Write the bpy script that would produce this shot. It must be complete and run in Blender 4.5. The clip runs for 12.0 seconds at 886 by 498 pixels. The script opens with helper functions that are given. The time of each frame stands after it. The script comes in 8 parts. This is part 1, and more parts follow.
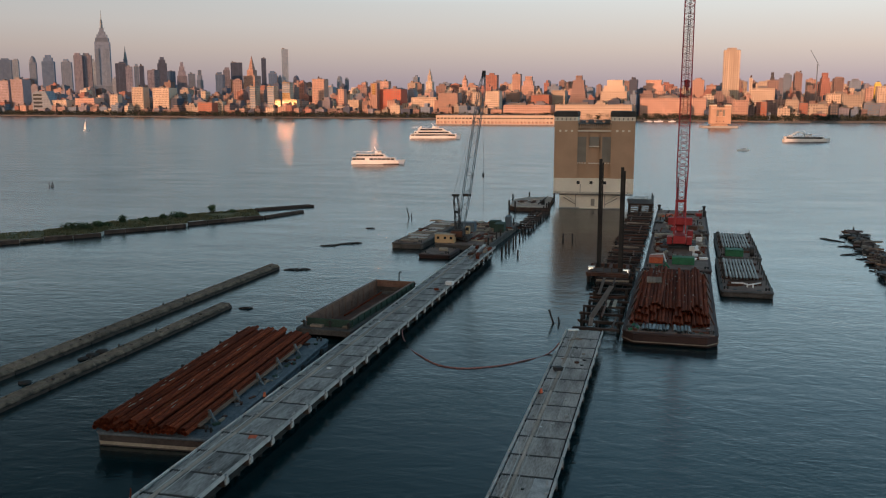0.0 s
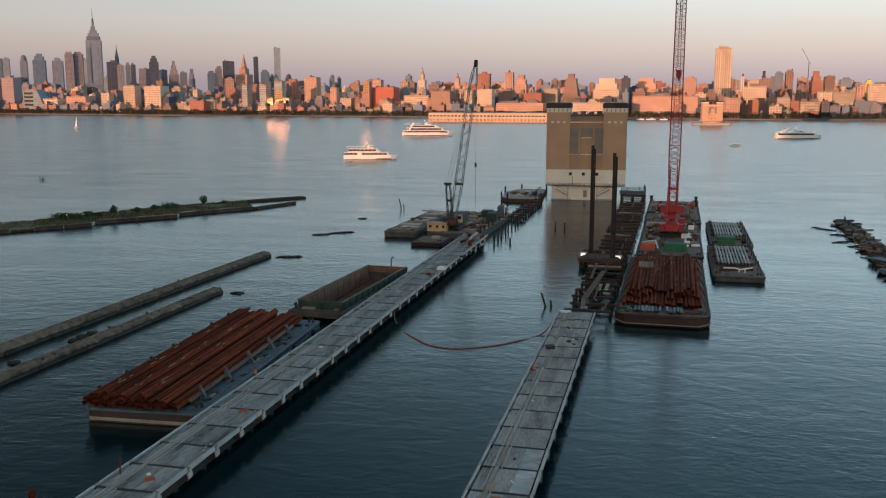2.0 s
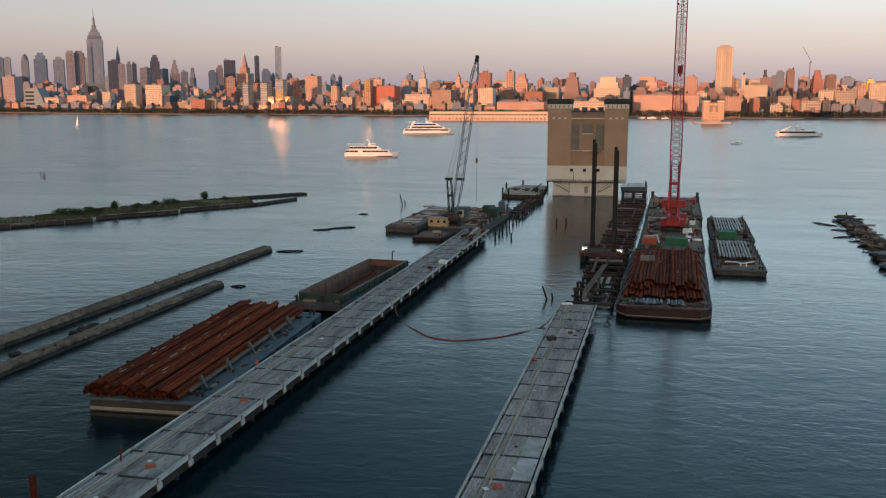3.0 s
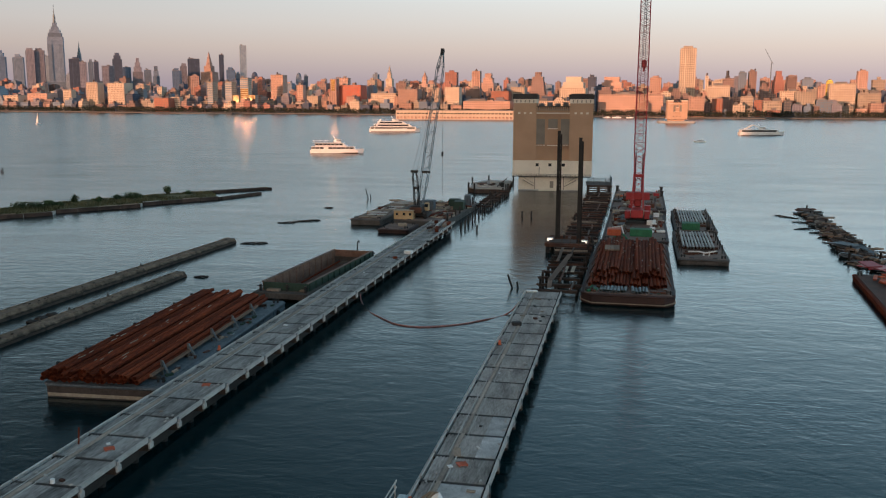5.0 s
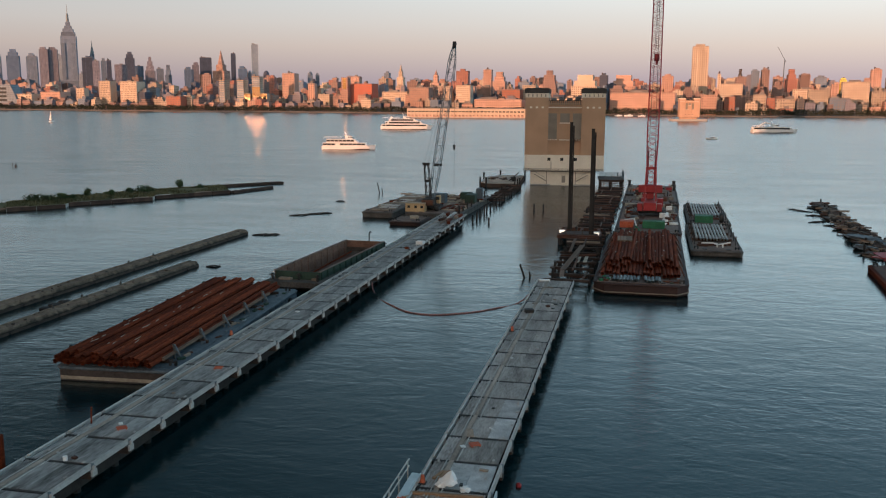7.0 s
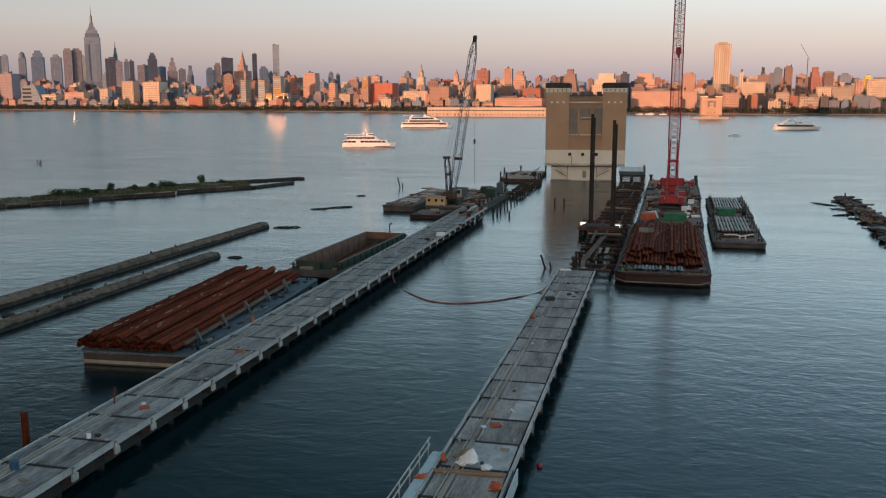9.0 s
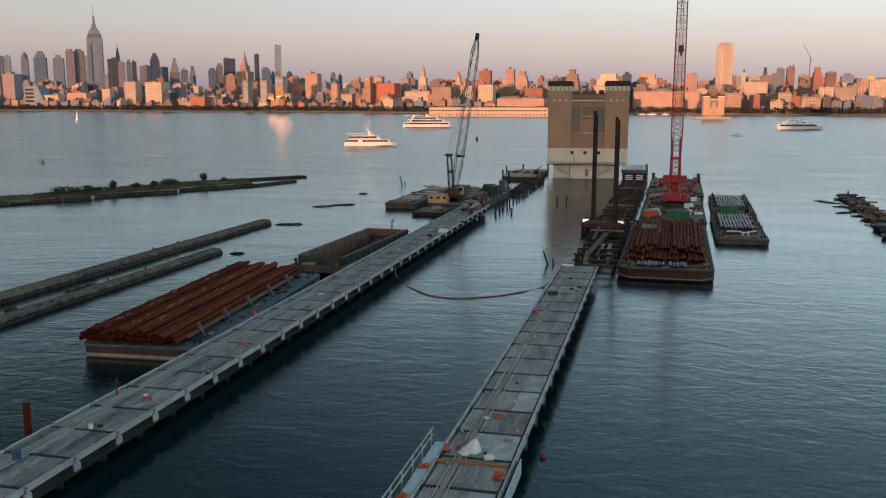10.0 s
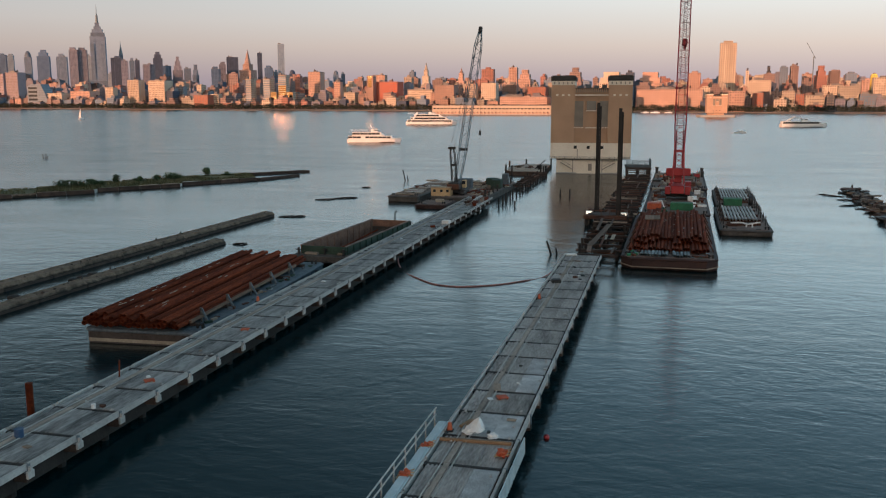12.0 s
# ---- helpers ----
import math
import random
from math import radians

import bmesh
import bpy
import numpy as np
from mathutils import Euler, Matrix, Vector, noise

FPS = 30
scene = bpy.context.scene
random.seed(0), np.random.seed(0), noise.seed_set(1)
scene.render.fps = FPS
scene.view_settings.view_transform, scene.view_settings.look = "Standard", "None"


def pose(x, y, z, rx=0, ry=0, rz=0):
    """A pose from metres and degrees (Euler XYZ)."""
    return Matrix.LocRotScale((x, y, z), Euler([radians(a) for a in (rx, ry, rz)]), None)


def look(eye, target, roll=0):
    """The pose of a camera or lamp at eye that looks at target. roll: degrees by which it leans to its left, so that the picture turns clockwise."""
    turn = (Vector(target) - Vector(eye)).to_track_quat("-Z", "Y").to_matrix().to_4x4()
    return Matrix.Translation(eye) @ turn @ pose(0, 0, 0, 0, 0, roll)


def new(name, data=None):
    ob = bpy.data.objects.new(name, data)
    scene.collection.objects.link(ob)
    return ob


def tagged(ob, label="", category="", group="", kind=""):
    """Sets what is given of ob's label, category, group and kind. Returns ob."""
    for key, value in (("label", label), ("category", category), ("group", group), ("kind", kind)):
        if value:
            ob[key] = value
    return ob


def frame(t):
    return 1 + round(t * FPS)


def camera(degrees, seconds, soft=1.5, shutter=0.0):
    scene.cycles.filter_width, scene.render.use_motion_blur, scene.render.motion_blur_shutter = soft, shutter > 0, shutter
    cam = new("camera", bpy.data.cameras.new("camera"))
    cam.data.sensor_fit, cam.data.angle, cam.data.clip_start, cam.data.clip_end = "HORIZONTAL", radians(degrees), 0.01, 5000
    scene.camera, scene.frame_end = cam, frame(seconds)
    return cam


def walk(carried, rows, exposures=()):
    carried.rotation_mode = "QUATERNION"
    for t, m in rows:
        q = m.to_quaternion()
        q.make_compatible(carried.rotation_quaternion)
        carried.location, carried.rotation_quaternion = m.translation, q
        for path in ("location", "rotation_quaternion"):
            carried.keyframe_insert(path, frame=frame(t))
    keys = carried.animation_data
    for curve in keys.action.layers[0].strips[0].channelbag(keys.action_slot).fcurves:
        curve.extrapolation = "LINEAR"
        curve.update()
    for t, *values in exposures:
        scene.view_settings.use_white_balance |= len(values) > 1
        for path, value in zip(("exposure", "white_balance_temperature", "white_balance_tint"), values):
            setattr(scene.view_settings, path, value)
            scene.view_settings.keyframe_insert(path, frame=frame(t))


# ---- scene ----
cam = camera(52.5, 12.0, soft=1.15)

PATH = [
    (0, (16.268, -299.783, 35.27), (15.921, -297.84, 34.944), -0.0),
    (0.5, (16.317, -299.797, 34.543), (15.979, -297.852, 34.217), -0.0),
    (1, (16.364, -299.842, 33.904), (16.034, -297.897, 33.579), 0.0),
    (1.5, (16.405, -299.806, 33.259), (16.075, -297.86, 32.933), 0.0),
    (2, (16.405, -299.9, 32.637), (16.074, -297.955, 32.31), -0.0),
    (2.5, (16.372, -299.935, 32.124), (16.039, -297.991, 31.796), -0.0),
    (4.5, (16.491, -299.802, 30.141), (16.161, -297.857, 29.812), -0.0),
    (5, (16.602, -299.793, 29.768), (16.342, -297.838, 29.44), 0.2),
    (5.5, (16.58, -299.771, 29.267), (16.318, -297.816, 28.938), 0.0),
    (6, (16.483, -299.757, 28.899), (16.216, -297.803, 28.569), 0.0),
    (6.5, (16.425, -299.772, 28.531), (16.153, -297.818, 28.202), 0.1),
    (7, (16.42, -299.705, 28.192), (16.136, -297.753, 27.862), 0.2),
    (7.5, (16.379, -299.759, 27.819), (16.062, -297.812, 27.488), 0.1),
    (9.5, (16.41, -299.85, 26.287), (16.08, -297.905, 25.957), -0.0),
    (10, (16.33, -299.818, 25.906), (15.997, -297.873, 25.577), -0.0),
    (10.5, (16.328, -299.777, 25.608), (15.992, -297.833, 25.278), -0.0),
    (11, (16.253, -299.746, 25.245), (15.916, -297.802, 24.915), 0.0),
    (11.5, (16.321, -299.785, 24.911), (15.982, -297.842, 24.581), 0.1),
    (12, (16.283, -299.825, 24.476), (15.944, -297.882, 24.145), -0.0),
]
walk(cam, [(t, look(eye, aim, roll)) for t, eye, aim, roll in PATH], [(0.0, 0.08, 6280, 10), (1.5, 0.15, 6280, 10), (2.5, 0.24, 6280, 10), (12.0, 0.21, 6280, 10)])

# ---- light ----
GLASS_YAW, GLASS_ROUGH, SHADE_H = -6.44, 0.06, 105.0
SUN_FROM = Vector((-0.54, -0.84, 0)).normalized()   # low evening sun behind the camera
SUN_ELEV = radians(2.5)
world = bpy.data.worlds.new("evening_sky")
scene.world = world
world.use_nodes = True
wn = world.node_tree
sky = wn.nodes.new("ShaderNodeTexSky")
sky.sky_type, sky.sun_disc = 'NISHITA', False
sky.sun_elevation = SUN_ELEV
sky.sun_rotation = math.atan2(SUN_FROM.x, SUN_FROM.y)
sky.air_density, sky.dust_density, sky.ozone_density = 1.0, 2.0, 2.0
# evening haze: mauve at the horizon, pale cream above it, blue-grey overhead
where = wn.nodes.new("ShaderNodeTexCoord")
split = wn.nodes.new("ShaderNodeSeparateXYZ")
haze = wn.nodes.new("ShaderNodeValToRGB")
# stops 0.118 to 0.20: bright blue band added out of view to brighten far water
HAZE = ((0.0, (0.31, 0.265, 0.325)), (0.022, (0.39, 0.32, 0.35)), (0.055, (0.53, 0.435, 0.41)), (0.105, (0.60, 0.58, 0.57)), (0.118, (0.86, 1.12, 1.24)), (0.14, (0.94, 1.25, 1.38)), (0.20, (0.58, 0.78, 0.86)), (0.30, (0.31, 0.475, 0.56)), (0.40, (0.19, 0.36, 0.46)), (1.0, (0.045, 0.105, 0.145)))
for k, (at, c) in enumerate(HAZE):
    e = haze.color_ramp.elements[k] if k < 2 else haze.color_ramp.elements.new(at)
    e.position, e.color = at, (*c, 1)
wn.links.new(where.outputs["Generated"], split.inputs[0])
wn.links.new(split.outputs[2], haze.inputs[0])
glow = wn.nodes.new("ShaderNodeMix")
glow.data_type, glow.blend_type = 'RGBA', 'ADD'
glow.inputs["Factor"].default_value = 0.09
wn.links.new(haze.outputs[0], glow.inputs["A"])
wn.links.new(sky.outputs[0], glow.inputs["B"])
# the warm western half of the sky, behind the camera
facing = wn.nodes.new("ShaderNodeVectorMath")
facing.operation = 'DOT_PRODUCT'
facing.inputs[1].default_value = SUN_FROM
wn.links.new(where.outputs["Generated"], facing.inputs[0])
west = wn.nodes.new("ShaderNodeMapRange")
west.inputs["From Min"].default_value, west.inputs["From Max"].default_value = 0.30, 1.0
wn.links.new(facing.outputs["Value"], west.inputs[0])
warm = wn.nodes.new("ShaderNodeMix")
warm.data_type, warm.blend_type = 'RGBA', 'ADD'
warm.inputs["B"].default_value = (1.55, 0.91, 0.45, 1)
wn.links.new(west.outputs[0], warm.inputs["Factor"])
wn.links.new(glow.outputs["Result"], warm.inputs["A"])
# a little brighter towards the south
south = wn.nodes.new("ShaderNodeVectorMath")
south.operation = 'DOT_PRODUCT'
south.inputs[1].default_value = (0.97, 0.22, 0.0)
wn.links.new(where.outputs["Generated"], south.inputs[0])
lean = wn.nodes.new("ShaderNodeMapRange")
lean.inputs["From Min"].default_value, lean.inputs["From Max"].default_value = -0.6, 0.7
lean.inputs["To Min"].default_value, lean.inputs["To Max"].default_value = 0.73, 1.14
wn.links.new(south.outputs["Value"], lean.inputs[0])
wn.links.new(warm.outputs["Result"], wn.nodes["Background"].inputs[0])
# the high northern sky, out of view, is dimmed to darken the left-hand water
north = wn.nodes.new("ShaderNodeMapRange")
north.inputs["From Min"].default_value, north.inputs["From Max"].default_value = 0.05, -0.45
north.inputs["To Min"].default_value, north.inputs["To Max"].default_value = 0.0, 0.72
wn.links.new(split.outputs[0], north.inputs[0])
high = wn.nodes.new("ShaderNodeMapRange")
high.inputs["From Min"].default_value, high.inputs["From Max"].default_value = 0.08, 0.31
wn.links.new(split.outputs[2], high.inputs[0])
north_dim = wn.nodes.new("ShaderNodeMath")
north_dim.operation = 'MULTIPLY'
wn.links.new(north.outputs[0], north_dim.inputs[0])
wn.links.new(high.outputs[0], north_dim.inputs[1])
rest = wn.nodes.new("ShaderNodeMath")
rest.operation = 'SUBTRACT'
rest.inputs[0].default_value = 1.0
wn.links.new(north_dim.outputs[0], rest.inputs[1])
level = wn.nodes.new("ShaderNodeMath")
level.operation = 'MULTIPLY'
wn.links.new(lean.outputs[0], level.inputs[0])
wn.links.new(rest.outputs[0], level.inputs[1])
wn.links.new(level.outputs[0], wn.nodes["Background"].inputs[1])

sun_data = bpy.data.lights.new("sun", 'SUN')
sun_data.energy, sun_data.angle, sun_data.color = 4.6, radians(0.5), (1.0, 0.47, 0.26)
sun = new("sun", sun_data)
to_sun = Vector((SUN_FROM.x * math.cos(SUN_ELEV), SUN_FROM.y * math.cos(SUN_ELEV), math.sin(SUN_ELEV)))
sun.matrix_world = look(Vector((0, 0, 200)), Vector((0, 0, 200)) - to_sun)


# ---- materials ----
def mat(name, c1, c2, rough=0.8, metal=0.0, coarse=0.3, fine=6.0, bump=0.15, vary=0.0, stretch=(1, 1, 1), stain=None, spec=0.5, tide=None):
    """A surface with broad stains, fine grain, relief, and a brightness that varies from piece to piece."""
    m = bpy.data.materials.new(name)
    m.use_nodes = True
    nt, N = m.node_tree, m.node_tree.nodes
    bsdf = N["Principled BSDF"]
    tc = N.new("ShaderNodeTexCoord")
    mp = N.new("ShaderNodeMapping")
    mp.inputs["Scale"].default_value = stretch
    nt.links.new(tc.outputs["Object"], mp.inputs[0])
    info = N.new("ShaderNodeObjectInfo")
    shift = N.new("ShaderNodeVectorMath")
    shift.operation = 'ADD'
    off = N.new("ShaderNodeMath")
    off.operation = 'MULTIPLY'
    off.inputs[1].default_value = 57.0
    nt.links.new(info.outputs["Random"], off.inputs[0])
    nt.links.new(mp.outputs[0], shift.inputs[0])
    nt.links.new(off.outputs[0], shift.inputs[1])
    big = N.new("ShaderNodeTexNoise")
    big.inputs["Scale"].default_value, big.inputs["Detail"].default_value = coarse, 5
    small = N.new("ShaderNodeTexNoise")
    small.inputs["Scale"].default_value, small.inputs["Detail"].default_value = fine, 4
    for n in (big, small):
        nt.links.new(shift.outputs[0], n.inputs["Vector"])
    add = N.new("ShaderNodeMath")
    add.operation = 'MULTIPLY_ADD'
    add.inputs[1].default_value = 0.45
    half = N.new("ShaderNodeMath")
    half.operation = 'MULTIPLY'
    half.inputs[1].default_value = 0.55
    nt.links.new(big.outputs[0], half.inputs[0])
    nt.links.new(small.outputs[0], add.inputs[0])
    nt.links.new(half.outputs[0], add.inputs[2])
    ramp = N.new("ShaderNodeValToRGB")
    ramp.color_ramp.elements[0].position, ramp.color_ramp.elements[1].position = 0.36, 0.64
    ramp.color_ramp.elements[0].color, ramp.color_ramp.elements[1].color = (*c1, 1), (*c2, 1)
    if stain:
        e = ramp.color_ramp.elements.new(0.30)
        e.color = (*stain, 1)
    nt.links.new(add.outputs[0], ramp.inputs[0])
    out = ramp.outputs[0]
    if vary:
        hsv = N.new("ShaderNodeHueSaturation")
        rng = N.new("ShaderNodeMapRange")
        rng.inputs["To Min"].default_value, rng.inputs["To Max"].default_value = 1 - vary, 1 + vary
        nt.links.new(info.outputs["Random"], rng.inputs[0])
        nt.links.new(rng.outputs[0], hsv.inputs["Value"])
        nt.links.new(out, hsv.inputs["Color"])
        out = hsv.outputs[0]
    if tide:                                     # weed below the tide mark
        level, weed = tide
        sep = N.new("ShaderNodeSeparateXYZ")
        nt.links.new(tc.outputs["Object"], sep.inputs[0])
        wob = N.new("ShaderNodeMath")
        wob.operation = 'MULTIPLY_ADD'
        wob.inputs[1].default_value = 0.7
        nt.links.new(big.outputs[0], wob.inputs[0])
        nt.links.new(sep.outputs[2], wob.inputs[2])
        mark = N.new("ShaderNodeMapRange")
        mark.inputs["From Min"].default_value, mark.inputs["From Max"].default_value = level + 0.22, level + 0.5
        nt.links.new(wob.outputs[0], mark.inputs[0])
        wet = N.new("ShaderNodeMix")
        wet.data_type = 'RGBA'
        wet.inputs["A"].default_value = (*weed, 1)
        nt.links.new(mark.outputs[0], wet.inputs["Factor"])
        nt.links.new(out, wet.inputs["B"])
        out = wet.outputs["Result"]
    nt.links.new(out, bsdf.inputs["Base Color"])
    bsdf.inputs["Roughness"].default_value, bsdf.inputs["Metallic"].default_value = rough, metal
    bsdf.inputs["Specular IOR Level"].default_value = spec
    if bump:
        b = N.new("ShaderNodeBump")
        b.inputs["Strength"].default_value, b.inputs["Distance"].default_value = bump, 0.03
        nt.links.new(add.outputs[0], b.inputs["Height"])
        nt.links.new(b.outputs[0], bsdf.inputs["Normal"])
    return m


def facade(name, wall, wall2, glass, bay=4.6, storey=4.2, open_x=0.55, open_z=0.52):
    """A far facade: rows of dark panes in a wall with weathering."""
    m = bpy.data.materials.new(name)
    m.use_nodes = True
    nt, N = m.node_tree, m.node_tree.nodes
    bsdf = N["Principled BSDF"]
    tc = N.new("ShaderNodeTexCoord")
    sep = N.new("ShaderNodeSeparateXYZ")
    nt.links.new(tc.outputs["Object"], sep.inputs[0])
    s = N.new("ShaderNodeMath")
    s.operation = 'ADD'
    nt.links.new(sep.outputs[0], s.inputs[0])
    nt.links.new(sep.outputs[1], s.inputs[1])
    def calc(op, p, q=None):
        n = N.new("ShaderNodeMath")
        n.operation = op
        for i, v in enumerate((p, q)):
            if v is None:
                continue
            if isinstance(v, (int, float)):
                n.inputs[i].default_value = v
            else:
                nt.links.new(v, n.inputs[i])
        return n.outputs[0]
    u, v = calc('DIVIDE', s.outputs[0], bay), calc('DIVIDE', sep.outputs[2], storey)
    inside = calc('MULTIPLY', calc('GREATER_THAN', calc('FRACT', u), 1 - open_x), calc('GREATER_THAN', calc('FRACT', v), 1 - open_z))
    cell = N.new("ShaderNodeCombineXYZ")
    nt.links.new(calc('FLOOR', u), cell.inputs[0])
    nt.links.new(calc('FLOOR', v), cell.inputs[1])
    wh = N.new("ShaderNodeTexWhiteNoise")
    wh.noise_dimensions = '3D'
    nt.links.new(cell.outputs[0], wh.inputs["Vector"])
    pane = N.new("ShaderNodeMix")
    pane.data_type = 'RGBA'
    pane.inputs["A"].default_value = (*glass, 1)
    pane.inputs["B"].default_value = (*[0.55 * a + 0.45 * b for a, b in zip(glass, wall)], 1)
    nt.links.new(wh.outputs["Value"], pane.inputs["Factor"])
    no = N.new("ShaderNodeTexNoise")
    no.inputs["Scale"].default_value, no.inputs["Detail"].default_value = 0.08, 6
    nt.links.new(tc.outputs["Object"], no.inputs["Vector"])
    ramp = N.new("ShaderNodeValToRGB")
    ramp.color_ramp.elements[0].position, ramp.color_ramp.elements[1].position = 0.35, 0.65
    ramp.color_ramp.elements[0].color, ramp.color_ramp.elements[1].color = (*wall, 1), (*wall2, 1)
    nt.links.new(no.outputs[0], ramp.inputs[0])
    face = N.new("ShaderNodeMix")
    face.data_type = 'RGBA'
    nt.links.new(inside, face.inputs["Factor"])
    nt.links.new(ramp.outputs[0], face.inputs["A"])
    nt.links.new(pane.outputs["Result"], face.inputs["B"])
    info = N.new("ShaderNodeObjectInfo")
    rng = N.new("ShaderNodeMapRange")
    rng.inputs["To Min"].default_value, rng.inputs["To Max"].default_value = 0.75, 1.2
    hsv = N.new("ShaderNodeHueSaturation")
    nt.links.new(info.outputs["Random"], rng.inputs[0])
    nt.links.new(rng.outputs[0], hsv.inputs["Value"])
    nt.links.new(face.outputs["Result"], hsv.inputs["Color"])
    nt.links.new(hsv.outputs[0], bsdf.inputs["Base Color"])
    bsdf.inputs["Roughness"].default_value = 0.75
    return m


def water_material():
    m = bpy.data.materials.new("river_water")
    m.use_nodes = True
    nt, N = m.node_tree, m.node_tree.nodes
    bsdf = N["Principled BSDF"]
    bsdf.inputs["Roughness"].default_value, bsdf.inputs["IOR"].default_value = 0.2, 1.33
    tc = N.new("ShaderNodeTexCoord")
    heights = []
    for sx, sy, scale, dist in ((0.72, 1.0, 1.5, 0.6), (0.7, 1.0, 0.42, 0.7), (0.6, 1.0, 0.035, 0.5), (0.3, 1.0, 0.09, 0.4)):
        mp = N.new("ShaderNodeMapping")
        mp.inputs["Scale"].default_value = (sx, sy, 1)
        mp.inputs["Rotation"].default_value = (0, 0, radians(12 * scale))
        nt.links.new(tc.outputs["Object"], mp.inputs[0])
        no = N.new("ShaderNodeTexNoise")
        no.inputs["Scale"].default_value, no.inputs["Detail"].default_value, no.inputs["Distortion"].default_value = scale, 3, dist
        nt.links.new(mp.outputs[0], no.inputs["Vector"])
        heights.append(no.outputs[0])
    patch = N.new("ShaderNodeValToRGB")          # calmer and rougher patches of wind
    patch.color_ramp.elements[0].position, patch.color_ramp.elements[1].position = 0.35, 0.65
    patch.color_ramp.elements[0].color, patch.color_ramp.elements[1].color = (0.35, 0.35, 0.35, 1), (1, 1, 1, 1)
    nt.links.new(heights[2], patch.inputs[0])
    prod = N.new("ShaderNodeMath")
    prod.operation = 'MULTIPLY'
    nt.links.new(heights[0], prod.inputs[0])
    nt.links.new(patch.outputs[0], prod.inputs[1])
    b1 = N.new("ShaderNodeBump")
    b1.inputs["Strength"].default_value, b1.inputs["Distance"].default_value = WAVE, 0.065
    nt.links.new(prod.outputs[0], b1.inputs["Height"])
    b2 = N.new("ShaderNodeBump")
    b2.inputs["Strength"].default_value, b2.inputs["Distance"].default_value = WAVE, 0.11
    nt.links.new(heights[1], b2.inputs["Height"])
    nt.links.new(b1.outputs[0], b2.inputs["Normal"])
    b3 = N.new("ShaderNodeBump")                 # long low swell
    b3.inputs["Strength"].default_value, b3.inputs["Distance"].default_value = WAVE, 0.14
    nt.links.new(heights[3], b3.inputs["Height"])
    nt.links.new(b2.outputs[0], b3.inputs["Normal"])
    nt.links.new(b3.outputs[0], bsdf.inputs["Normal"])
    # sheltered water among the works, wind-roughened water in the open river
    sep = N.new("ShaderNodeSeparateXYZ")
    nt.links.new(tc.outputs["Object"], sep.inputs[0])
    wind = N.new("ShaderNodeMapRange")
    wind.interpolation_type = 'SMOOTHSTEP'
    wind.inputs["From Min"].default_value, wind.inputs["From Max"].default_value = -230, 60
    wind.inputs["To Min"].default_value, wind.inputs["To Max"].default_value = 0.16, 0.235
    nt.links.new(sep.outputs[1], wind.inputs[0])
    mp = N.new("ShaderNodeMapping")              # long gusts across the river
    mp.inputs["Scale"].default_value = (0.22, 1.0, 1)
    nt.links.new(tc.outputs["Object"], mp.inputs[0])
    gust = N.new("ShaderNodeTexNoise")
    gust.inputs["Scale"].default_value, gust.inputs["Detail"].default_value = 0.11, 6
    nt.links.new(mp.outputs[0], gust.inputs["Vector"])
    gr = N.new("ShaderNodeMapRange")
    gr.inputs["From Min"].default_value, gr.inputs["From Max"].default_value = 0.3, 0.7
    gr.inputs["To Min"].default_value, gr.inputs["To Max"].default_value = 0.90, 1.10
    nt.links.new(gust.outputs[0], gr.inputs[0])
    mixed = N.new("ShaderNodeMath")
    mixed.operation = 'MULTIPLY'
    nt.links.new(wind.outputs[0], mixed.inputs[0])
    nt.links.new(gr.outputs[0], mixed.inputs[1])
    nt.links.new(mixed.outputs[0], bsdf.inputs["Roughness"])
    col = N.new("ShaderNodeValToRGB")
    col.color_ramp.elements[0].color, col.color_ramp.elements[1].color = (0.0010, 0.0125, 0.0155, 1), (0.0016, 0.018, 0.022, 1)
    nt.links.new(heights[2], col.inputs[0])
    nt.links.new(col.outputs[0], bsdf.inputs["Base Color"])
    return m


WAVE = 0.55
WATER = water_material()
DYKE = mat("weathered_dyke_stone", (0.085, 0.058, 0.040), (0.23, 0.165, 0.115), 0.9, coarse=0.9, fine=4, vary=0.15, bump=0.4, tide=(0.50, (0.020, 0.015, 0.009)))
CONCRETE = mat("weathered_concrete", (0.30, 0.29, 0.27), (0.44, 0.43, 0.40), 0.9, coarse=0.5, fine=5, vary=0.1)
PALE = mat("pale_painted_concrete", (0.66, 0.59, 0.48), (0.80, 0.73, 0.61), 0.85, coarse=0.25, fine=3, bump=0.05)
TANWALL = mat("tan_brickwork", (0.385, 0.245, 0.155), (0.49, 0.32, 0.207), 0.9, coarse=0.15, fine=8, bump=0.1)
FARBRICK = mat("buff_brickwork", (0.46, 0.29, 0.20), (0.54, 0.35, 0.245), 0.9, coarse=0.15, fine=8, bump=0.1)
TIMBER = mat("fresh_sawn_timber", (0.22, 0.125, 0.065), (0.36, 0.215, 0.12), 0.85, coarse=0.7, fine=8, stretch=(1, 0.3, 1))
BLACKCAP = mat("tarred_roof", (0.03, 0.028, 0.027), (0.06, 0.055, 0.05), 0.9)
LOUVRE = mat("grey_louvre", (0.20, 0.18, 0.15), (0.28, 0.25, 0.21), 0.6)
DECK = mat("worn_steel_mat", (0.095, 0.088, 0.083), (0.44, 0.42, 0.40), 0.75, coarse=0.9, fine=7, bump=0.4, vary=0.15, stretch=(1, 0.16, 1), stain=(0.06, 0.055, 0.05))
DECK_BROWN = mat("worn_brown_steel_mat", (0.18, 0.162, 0.148), (0.53, 0.492, 0.458), 0.8, coarse=0.9, fine=7, bump=0.4, vary=0.12, stretch=(1, 0.2, 1), stain=(0.055, 0.045, 0.04))
